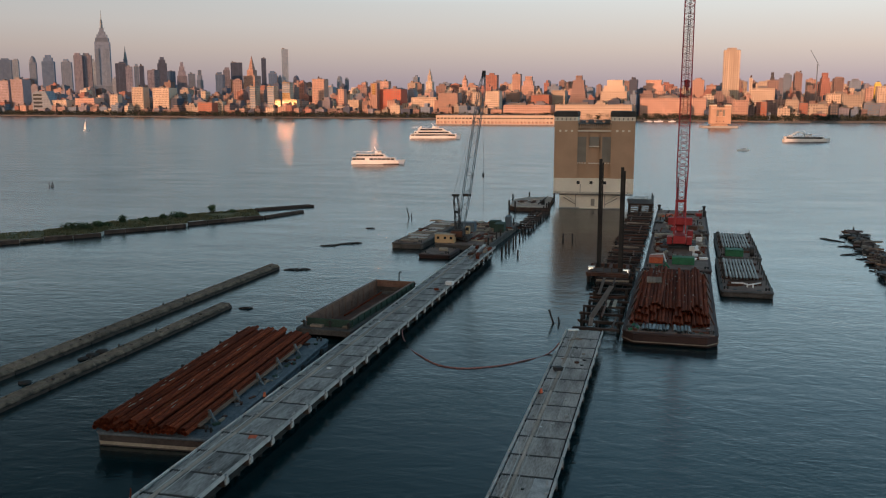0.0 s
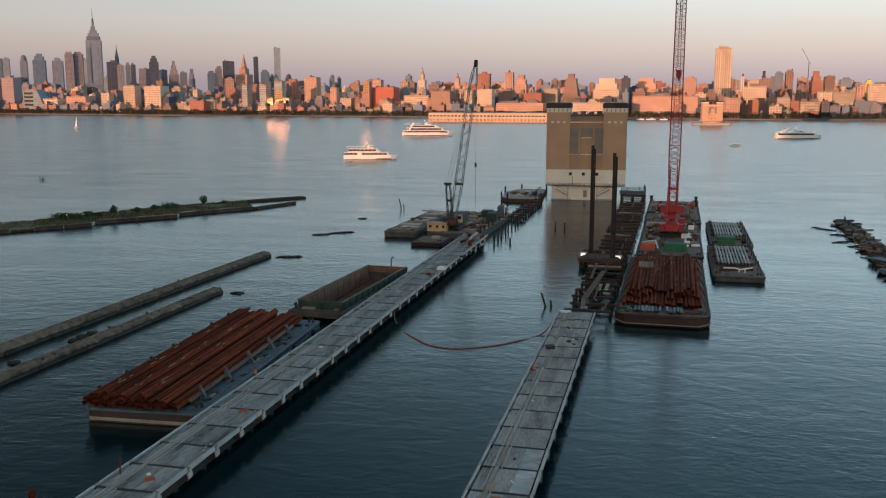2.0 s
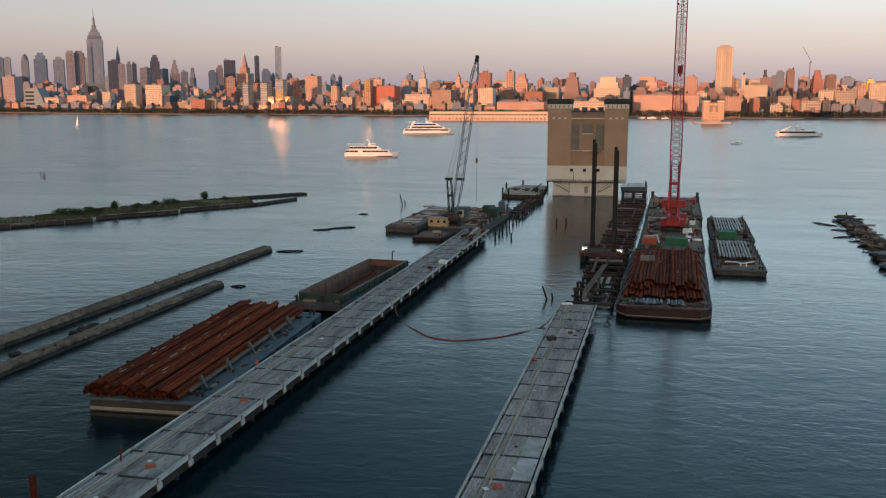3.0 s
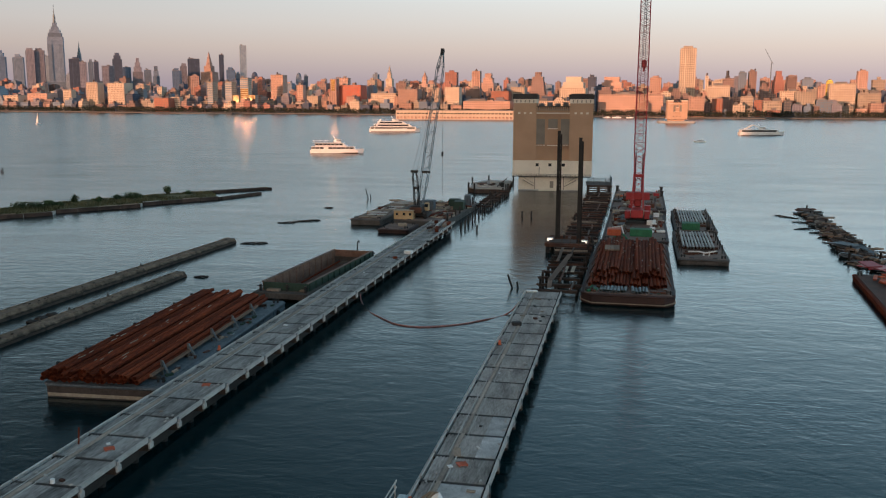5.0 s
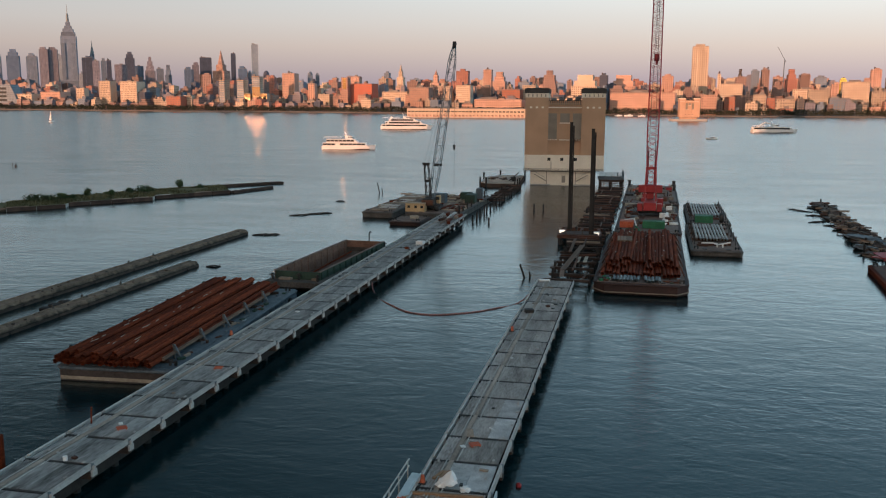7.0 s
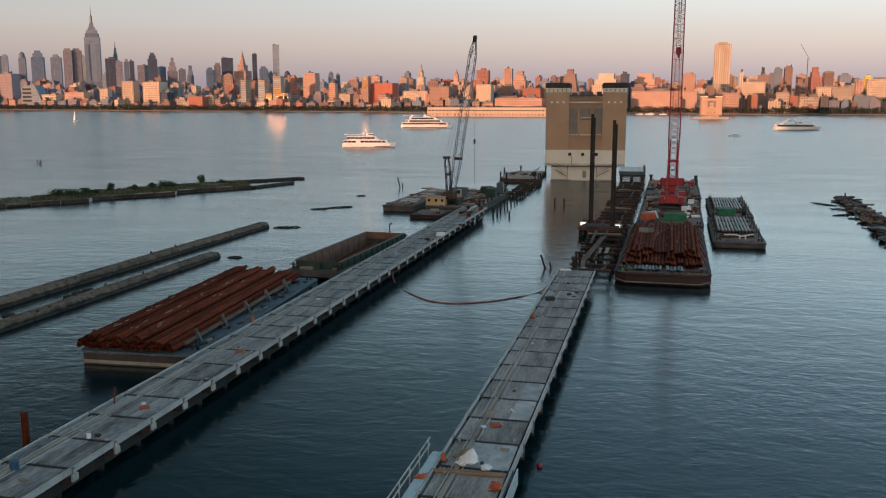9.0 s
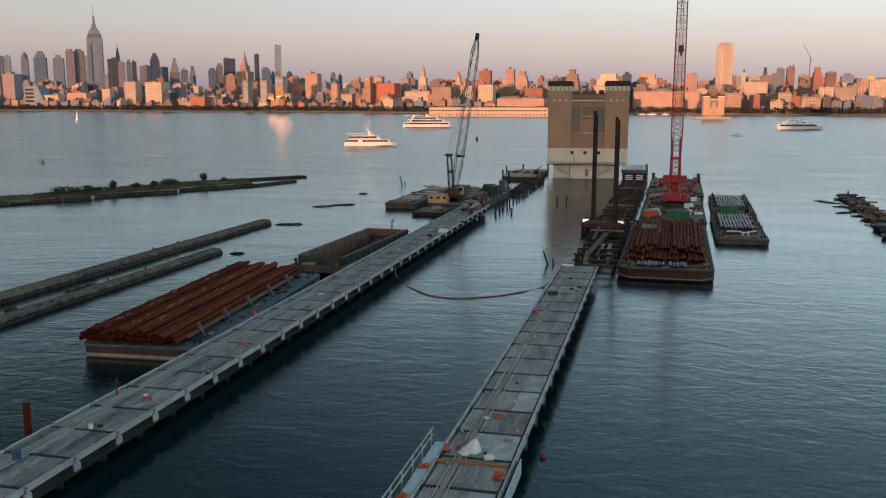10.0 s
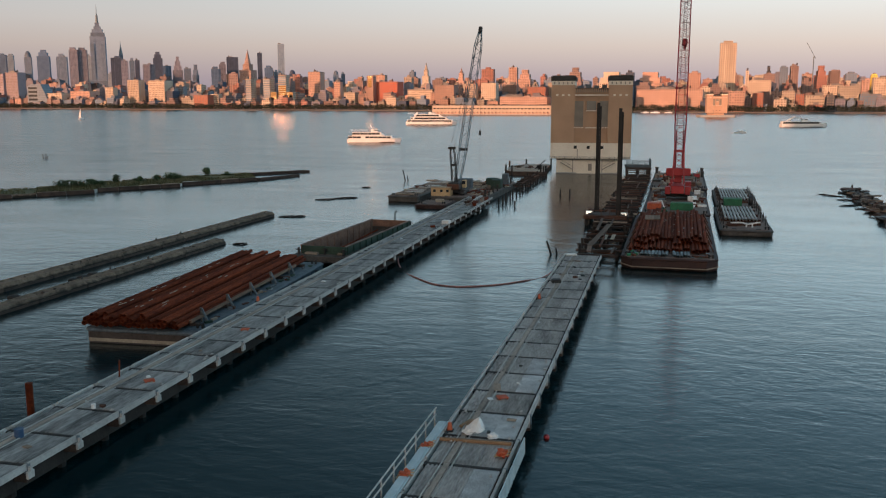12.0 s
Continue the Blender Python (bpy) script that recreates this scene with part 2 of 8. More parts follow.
BOARD = mat("pale_blue_board", (0.38, 0.48, 0.51), (0.54, 0.64, 0.67), 0.6, coarse=0.7, fine=6, vary=0.1)
DECK_PALE = mat("pale_ribbed_mat", (0.33, 0.325, 0.32), (0.70, 0.69, 0.68), 0.7, coarse=0.9, fine=9, bump=0.3, vary=0.12)
EDGE = mat("galvanised_edge_beam", (0.34, 0.325, 0.305), (0.53, 0.51, 0.48), 0.65, 0.05, coarse=0.6, fine=5, vary=0.1)
JOINT = mat("dark_timber", (0.028, 0.018, 0.014), (0.085, 0.054, 0.040), 0.9, coarse=0.7, fine=9, vary=0.3, stretch=(1, 1, 1))
BROWNPLANK = mat("brown_plank", (0.15, 0.098, 0.066), (0.26, 0.18, 0.125), 0.9, coarse=0.6, fine=9, vary=0.2, stretch=(1, 0.25, 1))
GANGWOOD = mat("wet_brown_plank", (0.085, 0.052, 0.036), (0.19, 0.12, 0.083), 0.9, coarse=0.6, fine=9, vary=0.2, stretch=(1, 0.25, 1))
PALEPLANK = mat("pale_brown_plank", (0.22, 0.182, 0.15), (0.41, 0.35, 0.295), 0.9, coarse=0.6, fine=9, vary=0.2, stretch=(1, 0.25, 1))
PLANK = mat("grey_brown_plank", (0.165, 0.128, 0.098), (0.33, 0.264, 0.205), 0.9, coarse=0.6, fine=9, vary=0.25, stretch=(1, 0.25, 1))
CAPTIMBER = mat("black_cap_timber", (0.018, 0.012, 0.010), (0.055, 0.036, 0.028), 0.9, coarse=0.7, fine=9, vary=0.2)
WETPILE = mat("tarred_timber_pile", (0.012, 0.010, 0.009), (0.034, 0.028, 0.024), 0.85, coarse=0.6, fine=6, vary=0.25)
RUST = mat("rusted_steel", (0.070, 0.0145, 0.007), (0.205, 0.043, 0.0155), 0.92, 0.0, coarse=0.45, fine=5, bump=0.3, vary=0.35, stretch=(1, 0.3, 1), stain=(0.045, 0.022, 0.016), spec=0.12)
RUSTDARK = mat("dark_rusted_steel", (0.042, 0.019, 0.012), (0.125, 0.050, 0.029), 0.85, 0.1, coarse=0.4, fine=5, bump=0.25, vary=0.25)
HULLRED = mat("oxide_red_hull", (0.020, 0.010, 0.0085), (0.050, 0.023, 0.019), 0.75, coarse=0.4, fine=4, bump=0.2, stain=(0.04, 0.022, 0.018))
HULLGREY = mat("grey_blue_hull", (0.05, 0.07, 0.085), (0.135, 0.165, 0.19), 0.7, coarse=0.5, fine=4, bump=0.2, stain=(0.10, 0.05, 0.03))
HULLDARK = mat("dark_hull", (0.04, 0.036, 0.032), (0.11, 0.10, 0.09), 0.8, coarse=0.4, fine=4, bump=0.2, stain=(0.09, 0.04, 0.025))
BARGEDECK = mat("grimy_barge_deck", (0.095, 0.064, 0.052), (0.225, 0.16, 0.13), 0.85, coarse=0.4, fine=4, bump=0.25, stain=(0.07, 0.04, 0.03))
BOWPLATE = mat("dark_bow_plate", (0.035, 0.028, 0.025), (0.085, 0.066, 0.058), 0.85, coarse=0.6, fine=4, bump=0.2, stain=(0.08, 0.035, 0.02))
SCUM = mat("pale_waterline_band", (0.25, 0.21, 0.16), (0.46, 0.40, 0.31), 0.85, coarse=0.6, fine=4)
GREENPAINT = mat("green_paint", (0.008, 0.095, 0.042), (0.022, 0.17, 0.075), 0.6, coarse=0.7, fine=5)
HOLD = mat("brown_hold_steel", (0.105, 0.055, 0.038), (0.22, 0.12, 0.082), 0.9, coarse=0.5, fine=4, bump=0.2, stain=(0.06, 0.03, 0.02))
DARKGREEN = mat("faded_green_steel", (0.009, 0.030, 0.020), (0.026, 0.058, 0.040), 0.7, coarse=0.5, fine=4, stain=(0.12, 0.05, 0.03))
REDPAINT = mat("red_crane_paint", (0.25, 0.010, 0.013), (0.38, 0.024, 0.027), 0.5, coarse=0.5, fine=5, bump=0.05)
DRUMBLUE = mat("blue_drum", (0.015, 0.05, 0.12), (0.03, 0.09, 0.18), 0.5, coarse=1.0, fine=6, bump=0.05)
ORANGE = mat("orange_plastic", (0.38, 0.062, 0.022), (0.52, 0.125, 0.05), 0.6, coarse=1.0, fine=6, bump=0.05)
YELLOW = mat("ochre_paint", (0.42, 0.28, 0.14), (0.56, 0.40, 0.22), 0.7, coarse=0.7, fine=5)
CRANEGREY = mat("blue_grey_crane_steel", (0.10, 0.125, 0.14), (0.20, 0.235, 0.25), 0.6, 0.2, coarse=0.6, fine=5)
BLACKSTEEL = mat("black_steel", (0.015, 0.015, 0.016), (0.04, 0.038, 0.036), 0.6, 0.2, coarse=0.6, fine=5)
GALV = mat("galvanised_pipe", (0.20, 0.19, 0.168), (0.37, 0.352, 0.315), 0.5, 0.4, coarse=0.4, fine=4, vary=0.18, stretch=(1, 0.3, 1))
BLUEPIPE = mat("blue_grey_pipe", (0.075, 0.09, 0.098), (0.23, 0.265, 0.28), 0.6, 0.2, coarse=0.5, fine=4, vary=0.45)
WHITE = mat("white_paint", (0.70, 0.70, 0.68), (0.82, 0.82, 0.80), 0.5, coarse=0.4, fine=3, bump=0.03)
PANE = mat("dark_window_glass", (0.015, 0.018, 0.022), (0.03, 0.035, 0.04), 0.15, coarse=0.3, fine=2, bump=0.0)
GRASS = mat("rank_grass", (0.048, 0.058, 0.022), (0.15, 0.135, 0.07), 0.95, coarse=0.25, fine=5, bump=0.5, stain=(0.09, 0.07, 0.05))
LEAF = mat("bush_leaves", (0.015, 0.035, 0.010), (0.045, 0.085, 0.025), 0.8, coarse=0.8, fine=6, vary=0.2)
SHORELEAF = mat("dusky_tree_leaves", (0.020, 0.028, 0.018), (0.050, 0.055, 0.034), 0.9, coarse=0.1, fine=1.5, vary=0.2)
BARK = mat("bark", (0.06, 0.045, 0.035), (0.12, 0.09, 0.07), 0.9, coarse=1, fine=8)
ROPE = mat("red_boom_fabric", (0.24, 0.095, 0.085), (0.40, 0.19, 0.17), 0.8, coarse=0.8, fine=8)
TYRE = mat("tyre_rubber", (0.012, 0.012, 0.012), (0.03, 0.03, 0.03), 0.8)
LANDCOVER = mat("city_ground", (0.08, 0.075, 0.07), (0.16, 0.15, 0.14), 0.9, coarse=0.02, fine=0.3, bump=0.1)
ROOF = mat("flat_roof", (0.11, 0.10, 0.10), (0.24, 0.22, 0.21), 0.9, coarse=0.1, fine=1.0, vary=0.3)
F_CREAM = facade("cream_facade", (0.47, 0.37, 0.28), (0.57, 0.46, 0.35), (0.13, 0.10, 0.085))
F_TAN = facade("tan_facade", (0.33, 0.265, 0.21), (0.43, 0.35, 0.28), (0.11, 0.09, 0.08))
F_PINK = facade("pink_brick_facade", (0.40, 0.235, 0.18), (0.50, 0.32, 0.26), (0.11, 0.08, 0.07))
F_BROWN = facade("brown_brick_facade", (0.21, 0.135, 0.12), (0.28, 0.19, 0.165), (0.07, 0.055, 0.055))
F_BRICK = facade("red_brick_facade", (0.30, 0.125, 0.095), (0.38, 0.175, 0.135), (0.09, 0.06, 0.055))
F_RED = facade("bright_red_brick_facade", (0.42, 0.095, 0.055), (0.52, 0.13, 0.075), (0.14, 0.07, 0.05), 4.4, 4.4)
# cool grey, blue and mauve below put distance haze into wall and pane colours
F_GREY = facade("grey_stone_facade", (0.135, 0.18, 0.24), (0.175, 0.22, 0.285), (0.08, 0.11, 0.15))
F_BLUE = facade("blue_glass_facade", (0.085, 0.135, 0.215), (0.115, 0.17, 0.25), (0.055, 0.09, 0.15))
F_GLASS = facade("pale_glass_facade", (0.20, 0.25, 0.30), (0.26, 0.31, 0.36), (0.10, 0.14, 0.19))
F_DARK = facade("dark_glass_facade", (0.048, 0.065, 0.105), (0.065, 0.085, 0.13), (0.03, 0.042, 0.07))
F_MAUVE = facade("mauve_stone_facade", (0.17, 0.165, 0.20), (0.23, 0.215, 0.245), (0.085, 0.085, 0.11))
# yellow paints the sun's glint off a glass block's top
F_GLINT = facade("gilded_facade", (0.80, 0.60, 0.10), (0.85, 0.66, 0.14), (0.55, 0.40, 0.08))


LAMP = bpy.data.materials.new("work_light_lens")
LAMP.use_nodes = True
LAMP.node_tree.nodes["Principled BSDF"].inputs["Emission Color"].default_value = (1.0, 0.80, 0.58, 1)
LAMP.node_tree.nodes["Principled BSDF"].inputs["Emission Strength"].default_value = 1.6


# ---- building blocks ----
def box(bm, x, y, z, sx, sy, sz, rz=0.0, rx=0.0, ry=0.0):
    """A box centred on x, y with its underside at z."""
    m = pose(x, y, z + sz / 2, rx, ry, rz) @ Matrix.Diagonal((sx, sy, sz, 1))
    return bmesh.ops.create_cube(bm, size=1, matrix=m)["verts"]


def rod(bm, a, b, r, n=6, r2=None):
    """A round bar from a to b."""
    a, b = Vector(a), Vector(b)
    d = b - a
    m = Matrix.Translation((a + b) / 2) @ d.to_track_quat('Z', 'Y').to_matrix().to_4x4()
    bmesh.ops.create_cone(bm, cap_ends=True, segments=n, radius1=r, radius2=r if r2 is None else r2, depth=d.length, matrix=m)


def beam(bm, a, b, w, h):
    """A square bar from a to b."""
    a, b = Vector(a), Vector(b)
    d = b - a
    m = Matrix.Translation((a + b) / 2) @ d.to_track_quat('Z', 'Y').to_matrix().to_4x4() @ Matrix.Diagonal((w, h, d.length, 1))
    bmesh.ops.create_cube(bm, size=1, matrix=m)


def tube(bm, pts, r, n=6):
    """One bent round bar through the points."""
    pts = [Vector(p) for p in pts]
    rings = []
    for k, p in enumerate(pts):
        d = (pts[min(k + 1, len(pts) - 1)] - pts[max(k - 1, 0)]).normalized()
        a = d.orthogonal().normalized() if not rings else (side - d * side.dot(d)).normalized()
        side, b = a, d.cross(a)
        rings.append([bm.verts.new(p + r * (math.cos(6.2832 * j / n) * a + math.sin(6.2832 * j / n) * b)) for j in range(n)])
    for u, v in zip(rings, rings[1:]):
        for j in range(n):
            bm.faces.new((u[j], u[(j + 1) % n], v[(j + 1) % n], v[j]))
    bm.faces.new(rings[0][::-1])
    bm.faces.new(rings[-1])


def prism(bm, outline, z0, z1):
    """An upright prism over a plan outline."""
    lo = [bm.verts.new((x, y, z0)) for x, y in outline]
    hi = [bm.verts.new((x, y, z1)) for x, y in outline]
    n = len(outline)
    bm.faces.new(lo[::-1])
    bm.faces.new(hi)
    for i in range(n):
        bm.faces.new((lo[i], lo[(i + 1) % n], hi[(i + 1) % n], hi[i]))


def profile(bm, pts, x0, x1):
    """A side outline in y, z drawn out along x."""
    lo = [bm.verts.new((x0, y, z)) for y, z in pts]
    hi = [bm.verts.new((x1, y, z)) for y, z in pts]
    n = len(pts)
    bm.faces.new(lo)
    bm.faces.new(hi[::-1])
    for i in range(n):
        bm.faces.new((lo[i], hi[i], hi[(i + 1) % n], lo[(i + 1) % n]))


def bevel(bm, w):
    bmesh.ops.bevel(bm, geom=bm.edges[:], offset=w, segments=1, affect='EDGES', clamp_overlap=True)


def mesh_of(name, bm, material):
    bmesh.ops.recalc_face_normals(bm, faces=bm.faces[:])
    me = bpy.data.meshes.new(name)
    bm.to_mesh(me)
    bm.free()
    me.materials.append(material)
    return me


def part(name, bm, material, parent, label=""):
    ob = new(name, mesh_of(name, bm, material))
    ob.parent = parent
    return tagged(ob, label) if label else ob


def piece(name, me, parent, m):
    """A repeat of a shared mesh under its thing."""
    ob = new(name, me)
    ob.parent = parent
    ob.matrix_basis = m
    return ob


def thing(name, m, label, category, group="", kind=""):
    ob = new(name)
    ob.matrix_basis = m
    ob.empty_display_size = 0.5
    return tagged(ob, label, category, group, kind)


def solo(name, bm, material, m, label, category, group="", kind=""):
    ob = new(name, mesh_of(name, bm, material))
    ob.matrix_basis = m
    return tagged(ob, label, category, group, kind)


# ---- river ----
bm = bmesh.new()
bmesh.ops.create_grid(bm, x_segments=1, y_segments=1, size=5600)
solo("water", bm, WATER, pose(0, 0, 0), "dark teal river water with fine evening ripples", "water", kind="structure")

# far shore: low land behind a sea wall
bm = bmesh.new()
prism(bm, [(-3600, 1950), (-1900, 1700), (-1352, 1632), (-890, 1508), (-505, 1462), (-330, 1400), (95, 1325), (314, 1248), (460, 1270), (1500, 1260), (1800, 4800), (-3600, 4800)], -1.0, 2.0)
solo("ground", bm, LANDCOVER, pose(0, 0, 0), "low city shore behind a stone sea wall", "ground", kind="structure")

# ---- ventilation tower in the river ----
def ventilation_tower(m, label, brick, base):
    t = thing("ventilation_tower", m, label, "building")
    W, D = 26.0, 20.0
    bm = bmesh.new()
    box(bm, 12.2, D / 2, -3, 20.4, D - 0.8, 7.9)
    part("plinth", bm, base, t, "stained pale concrete plinth")
    bm = bmesh.new()
    box(bm, W / 2, D / 2, 4.9, W, D, 5.1)
    part("base_wall", bm, base, t, "cream painted base storey")
    bm = bmesh.new()
    box(bm, W / 2, D / 2 + 0.5, 10.0, W - 15.0, D - 1.4, 17.0)
    part("body", bm, brick, t, "tan brick centre bay")
    for s in (-1, 1):
        bm = bmesh.new()
        box(bm, W / 2 + s * 9.2, D / 2, 10.0, 7.6, D - 0.06, 18.7)
        part("shoulder_tower", bm, brick, t, "tan brick shoulder tower")
        for off in (2.05, 6.0):
            bm = bmesh.new()
            box(bm, W / 2 + s * (off + 0.25), 0.44, 10.0, 0.5, 0.3, 15.0)
            part("brick_pier", bm, brick, t)
    for s in (-1, 1):
        bm = bmesh.new()
        box(bm, W / 2 + s * 9.2, D / 2, 28.7, 7.66, D, 1.35)
        part("white_band", bm, PALE, t, "pale stone band")
        for k in range(5):
            bm = bmesh.new()
            box(bm, W / 2 + s * 9.2 - 2.8 + 1.4 * k, -0.03, 28.95, 0.35, 0.2, 0.8)
            part("band_slot", bm, LOUVRE, t)
        bm = bmesh.new()
        box(bm, W / 2 + s * 9.2, D / 2, 30.05, 8.1, D + 0.4, 1.55)
        bevel(bm, 0.15)
        box(bm, W / 2 + s * 9.2, D / 2, 31.5, 7.2, D - 0.6, 0.3)
        part("roof_cap", bm, BLACKCAP, t, "black tarred roof cap")
        for k in range(3):
            bm = bmesh.new()
            box(bm, W / 2 + s * 9.2 - 1.9 + 1.9 * k, -0.03, 25.2, 0.75, 0.16, 0.6)
            part("stone_block", bm, PALE, t)
        bm = bmesh.new()                                     # tall louvre with slats
        box(bm, W / 2 + s * 4.2, 0.50, 15.3, 3.3, 0.2, 8.3)
        for k in range(9):
            box(bm, W / 2 + s * 4.2 - 1.5 + 0.375 * k, 0.36, 15.3, 0.14, 0.2, 8.3)
        part("louvre", bm, LOUVRE, t, "tall grey louvre with upright slats")
        for k in range(4):
            bm = bmesh.new()
            box(bm, W / 2 + s * 4.2 - 1.3 + 0.9 * k, 0.20, 14.85, 0.6, 0.3, 0.3)
            part("louvre_sill", bm, PALE, t)
    bm = bmesh.new()
    box(bm, W / 2, 0.52, 20.7, 3.1, 0.2, 2.9)
    for k in range(8):
        box(bm, W / 2 - 1.4 + 0.4 * k, 0.38, 20.7, 0.16, 0.18, 2.9)
    part("centre_grille", bm, LOUVRE, t, "dark centre grille")
    bm = bmesh.new()
    box(bm, W / 2, 0.25, 20.3, 3.4, 0.5, 0.32)
    part("centre_sill", bm, PALE, t)
    bm = bmesh.new()
    box(bm, W / 2, 0.30, 14.8, 3.6, 0.4, 0.3)
    part("lower_sill", bm, PALE, t)
    bm = bmesh.new()
    box(bm, W / 2, 0.32, 25.3, 10.8, 0.4, 0.4)
    part("string_course", bm, PALE, t)
    bm = bmesh.new()
    box(bm, W / 2, 0.60, 26.3, 10.8, 0.3, 1.3)
    part("frieze", bm, LOUVRE, t)
    for k in range(18):
        bm = bmesh.new()
        box(bm, W / 2 - 5.2 + 0.61 * k, 0.36, 26.3, 0.3, 0.3, 1.3)
        part("baluster", bm, brick, t)
    bm = bmesh.new()
    box(bm, W / 2, D / 2 + 0.2, 27.0, 10.9, D - 0.5, 0.8)
    part("roof", bm, BLACKCAP, t)
    for k in range(4):                                        # machinery on the low roof
        bm = bmesh.new()
        box(bm, W / 2 - 4 + 2.7 * k, 9 + (k % 2) * 4, 27.8, 1.8, 3.5, 0.9 + 0.3 * (k % 2))
        bevel(bm, 0.1)
        part("roof_vent", bm, HULLGREY, t)
    for x in (8.1, 12.3, 16.7):
        bm = bmesh.new()
        box(bm, x, -0.02, 8.1, 1.0, 0.14, 1.0)
        small = part("small_window", bm, PANE, t)
        bm = bmesh.new()
        box(bm, x, -0.06, 7.95, 1.2, 0.2, 0.13)
        part("window_sill", bm, PALE, small)
    bm = bmesh.new()
    rod(bm, (8.8, -0.1, 4.9), (8.8, -0.1, 8.0), 0.12)
    part("drain_pipe", bm, LOUVRE, t)
    bm = bmesh.new()
    box(bm, 13.0, 0.35, 0.9, 1.2, 0.2, 2.3)
    part("steel_door", bm, LOUVRE, t)
    for s in (-1, 1):                                         # stairs down to the landing
        bm = bmesh.new()
        for k in range(11):
            box(bm, 12.2 + s * (8.6 - 0.36 * k), 0.0, 3.4 - 0.2 * k, 0.4, 0.9, 0.18)
        rod(bm, (12.2 + s * 8.6, -0.4, 4.5), (12.2 + s * 5.0, -0.4, 2.4), 0.05)
        rod(bm, (12.2 + s * 8.6, -0.4, 4.5), (12.2 + s * 10.0, -0.4, 4.5), 0.05)
        part("stair", bm, LOUVRE, t)
    bm = bmesh.new()                                          # iron gallery under the base storey
    box(bm, 12.75, -0.55, 4.62, 25.9, 1.0, 0.14)
    part("gallery", bm, BLACKSTEEL, t, "narrow black iron gallery")
    bm = bmesh.new()
    for z in (5.1, 5.5):
        rod(bm, (-0.2, -1.0, z), (25.7, -1.0, z), 0.045)
    for k in range(17):
        rod(bm, (-0.2 + 1.61875 * k, -1.0, 4.7), (-0.2 + 1.61875 * k, -1.0, 5.52), 0.045)
    part("gallery_rail", bm, BLACKSTEEL, t)
    for x in (7.4, 16.9):
        bm = bmesh.new()
        box(bm, x, 0.36, 0.4, 0.22, 0.16, 4.3)
        part("pilaster", bm, LOUVRE, t)
    bm = bmesh.new()
    box(bm, 12.2, -0.2, -1, 20.6, 1.0, 1.35)
    bevel(bm, 0.05)
    part("ledge", bm, CONCRETE, t)
    bm = bmesh.new()
    box(bm, 12.0, -1.3, 0.2, 6.6, 1.6, 0.35)
    for k in range(9):
        rod(bm, (9.0 + 0.75 * k, -2.0, -2), (9.0 + 0.75 * k, -2.0, 0.55), 0.13)
    part("landing", bm, PALE, t, "small pale landing stage")
    return t


ventilation_tower(pose(0, 0, 0), "tan and cream brick ventilation tower standing in the river", TANWALL, PALE)
ventilation_tower(pose(152, 933, 0), "sunlit orange ventilation tower standing off the far shore", FARBRICK, FARBRICK)
bm = bmesh.new()
prism(bm, [(-9, -6), (35, -6), (37, 0), (37, 26), (-11, 26), (-11, 0)], -1, 2.6)
solo("tower_pier", bm, CONCRETE, pose(152, 933, 0), "stained concrete pier round the far tower", "pier")


# ---- construction trestles ----
BAY = 4.87


def ribbed_panel(w, l, ribs):
    """One corrugated deck sheet, its ribs along y."""
    bm = bmesh.new()
    pts = [(-w / 2, -0.12)]
    for k in range(ribs):
        x0, p = -w / 2 + k * w / ribs, w / ribs
        pts += [(x0, -0.03), (x0 + 0.22 * p, -0.03), (x0 + 0.27 * p, 0.02), (x0 + 0.73 * p, 0.02), (x0 + 0.78 * p, -0.03)]
    pts += [(w / 2, -0.03), (w / 2, -0.12)]
    lo = [bm.verts.new((x, -l / 2, z)) for x, z in pts]
    hi = [bm.verts.new((x, l / 2, z)) for x, z in pts]
    bm.faces.new(lo)
    bm.faces.new(hi[::-1])
    for i in range(len(pts)):
        j = (i + 1) % len(pts)
        bm.faces.new((lo[i], hi[i], hi[j], lo[j]))
    return bm


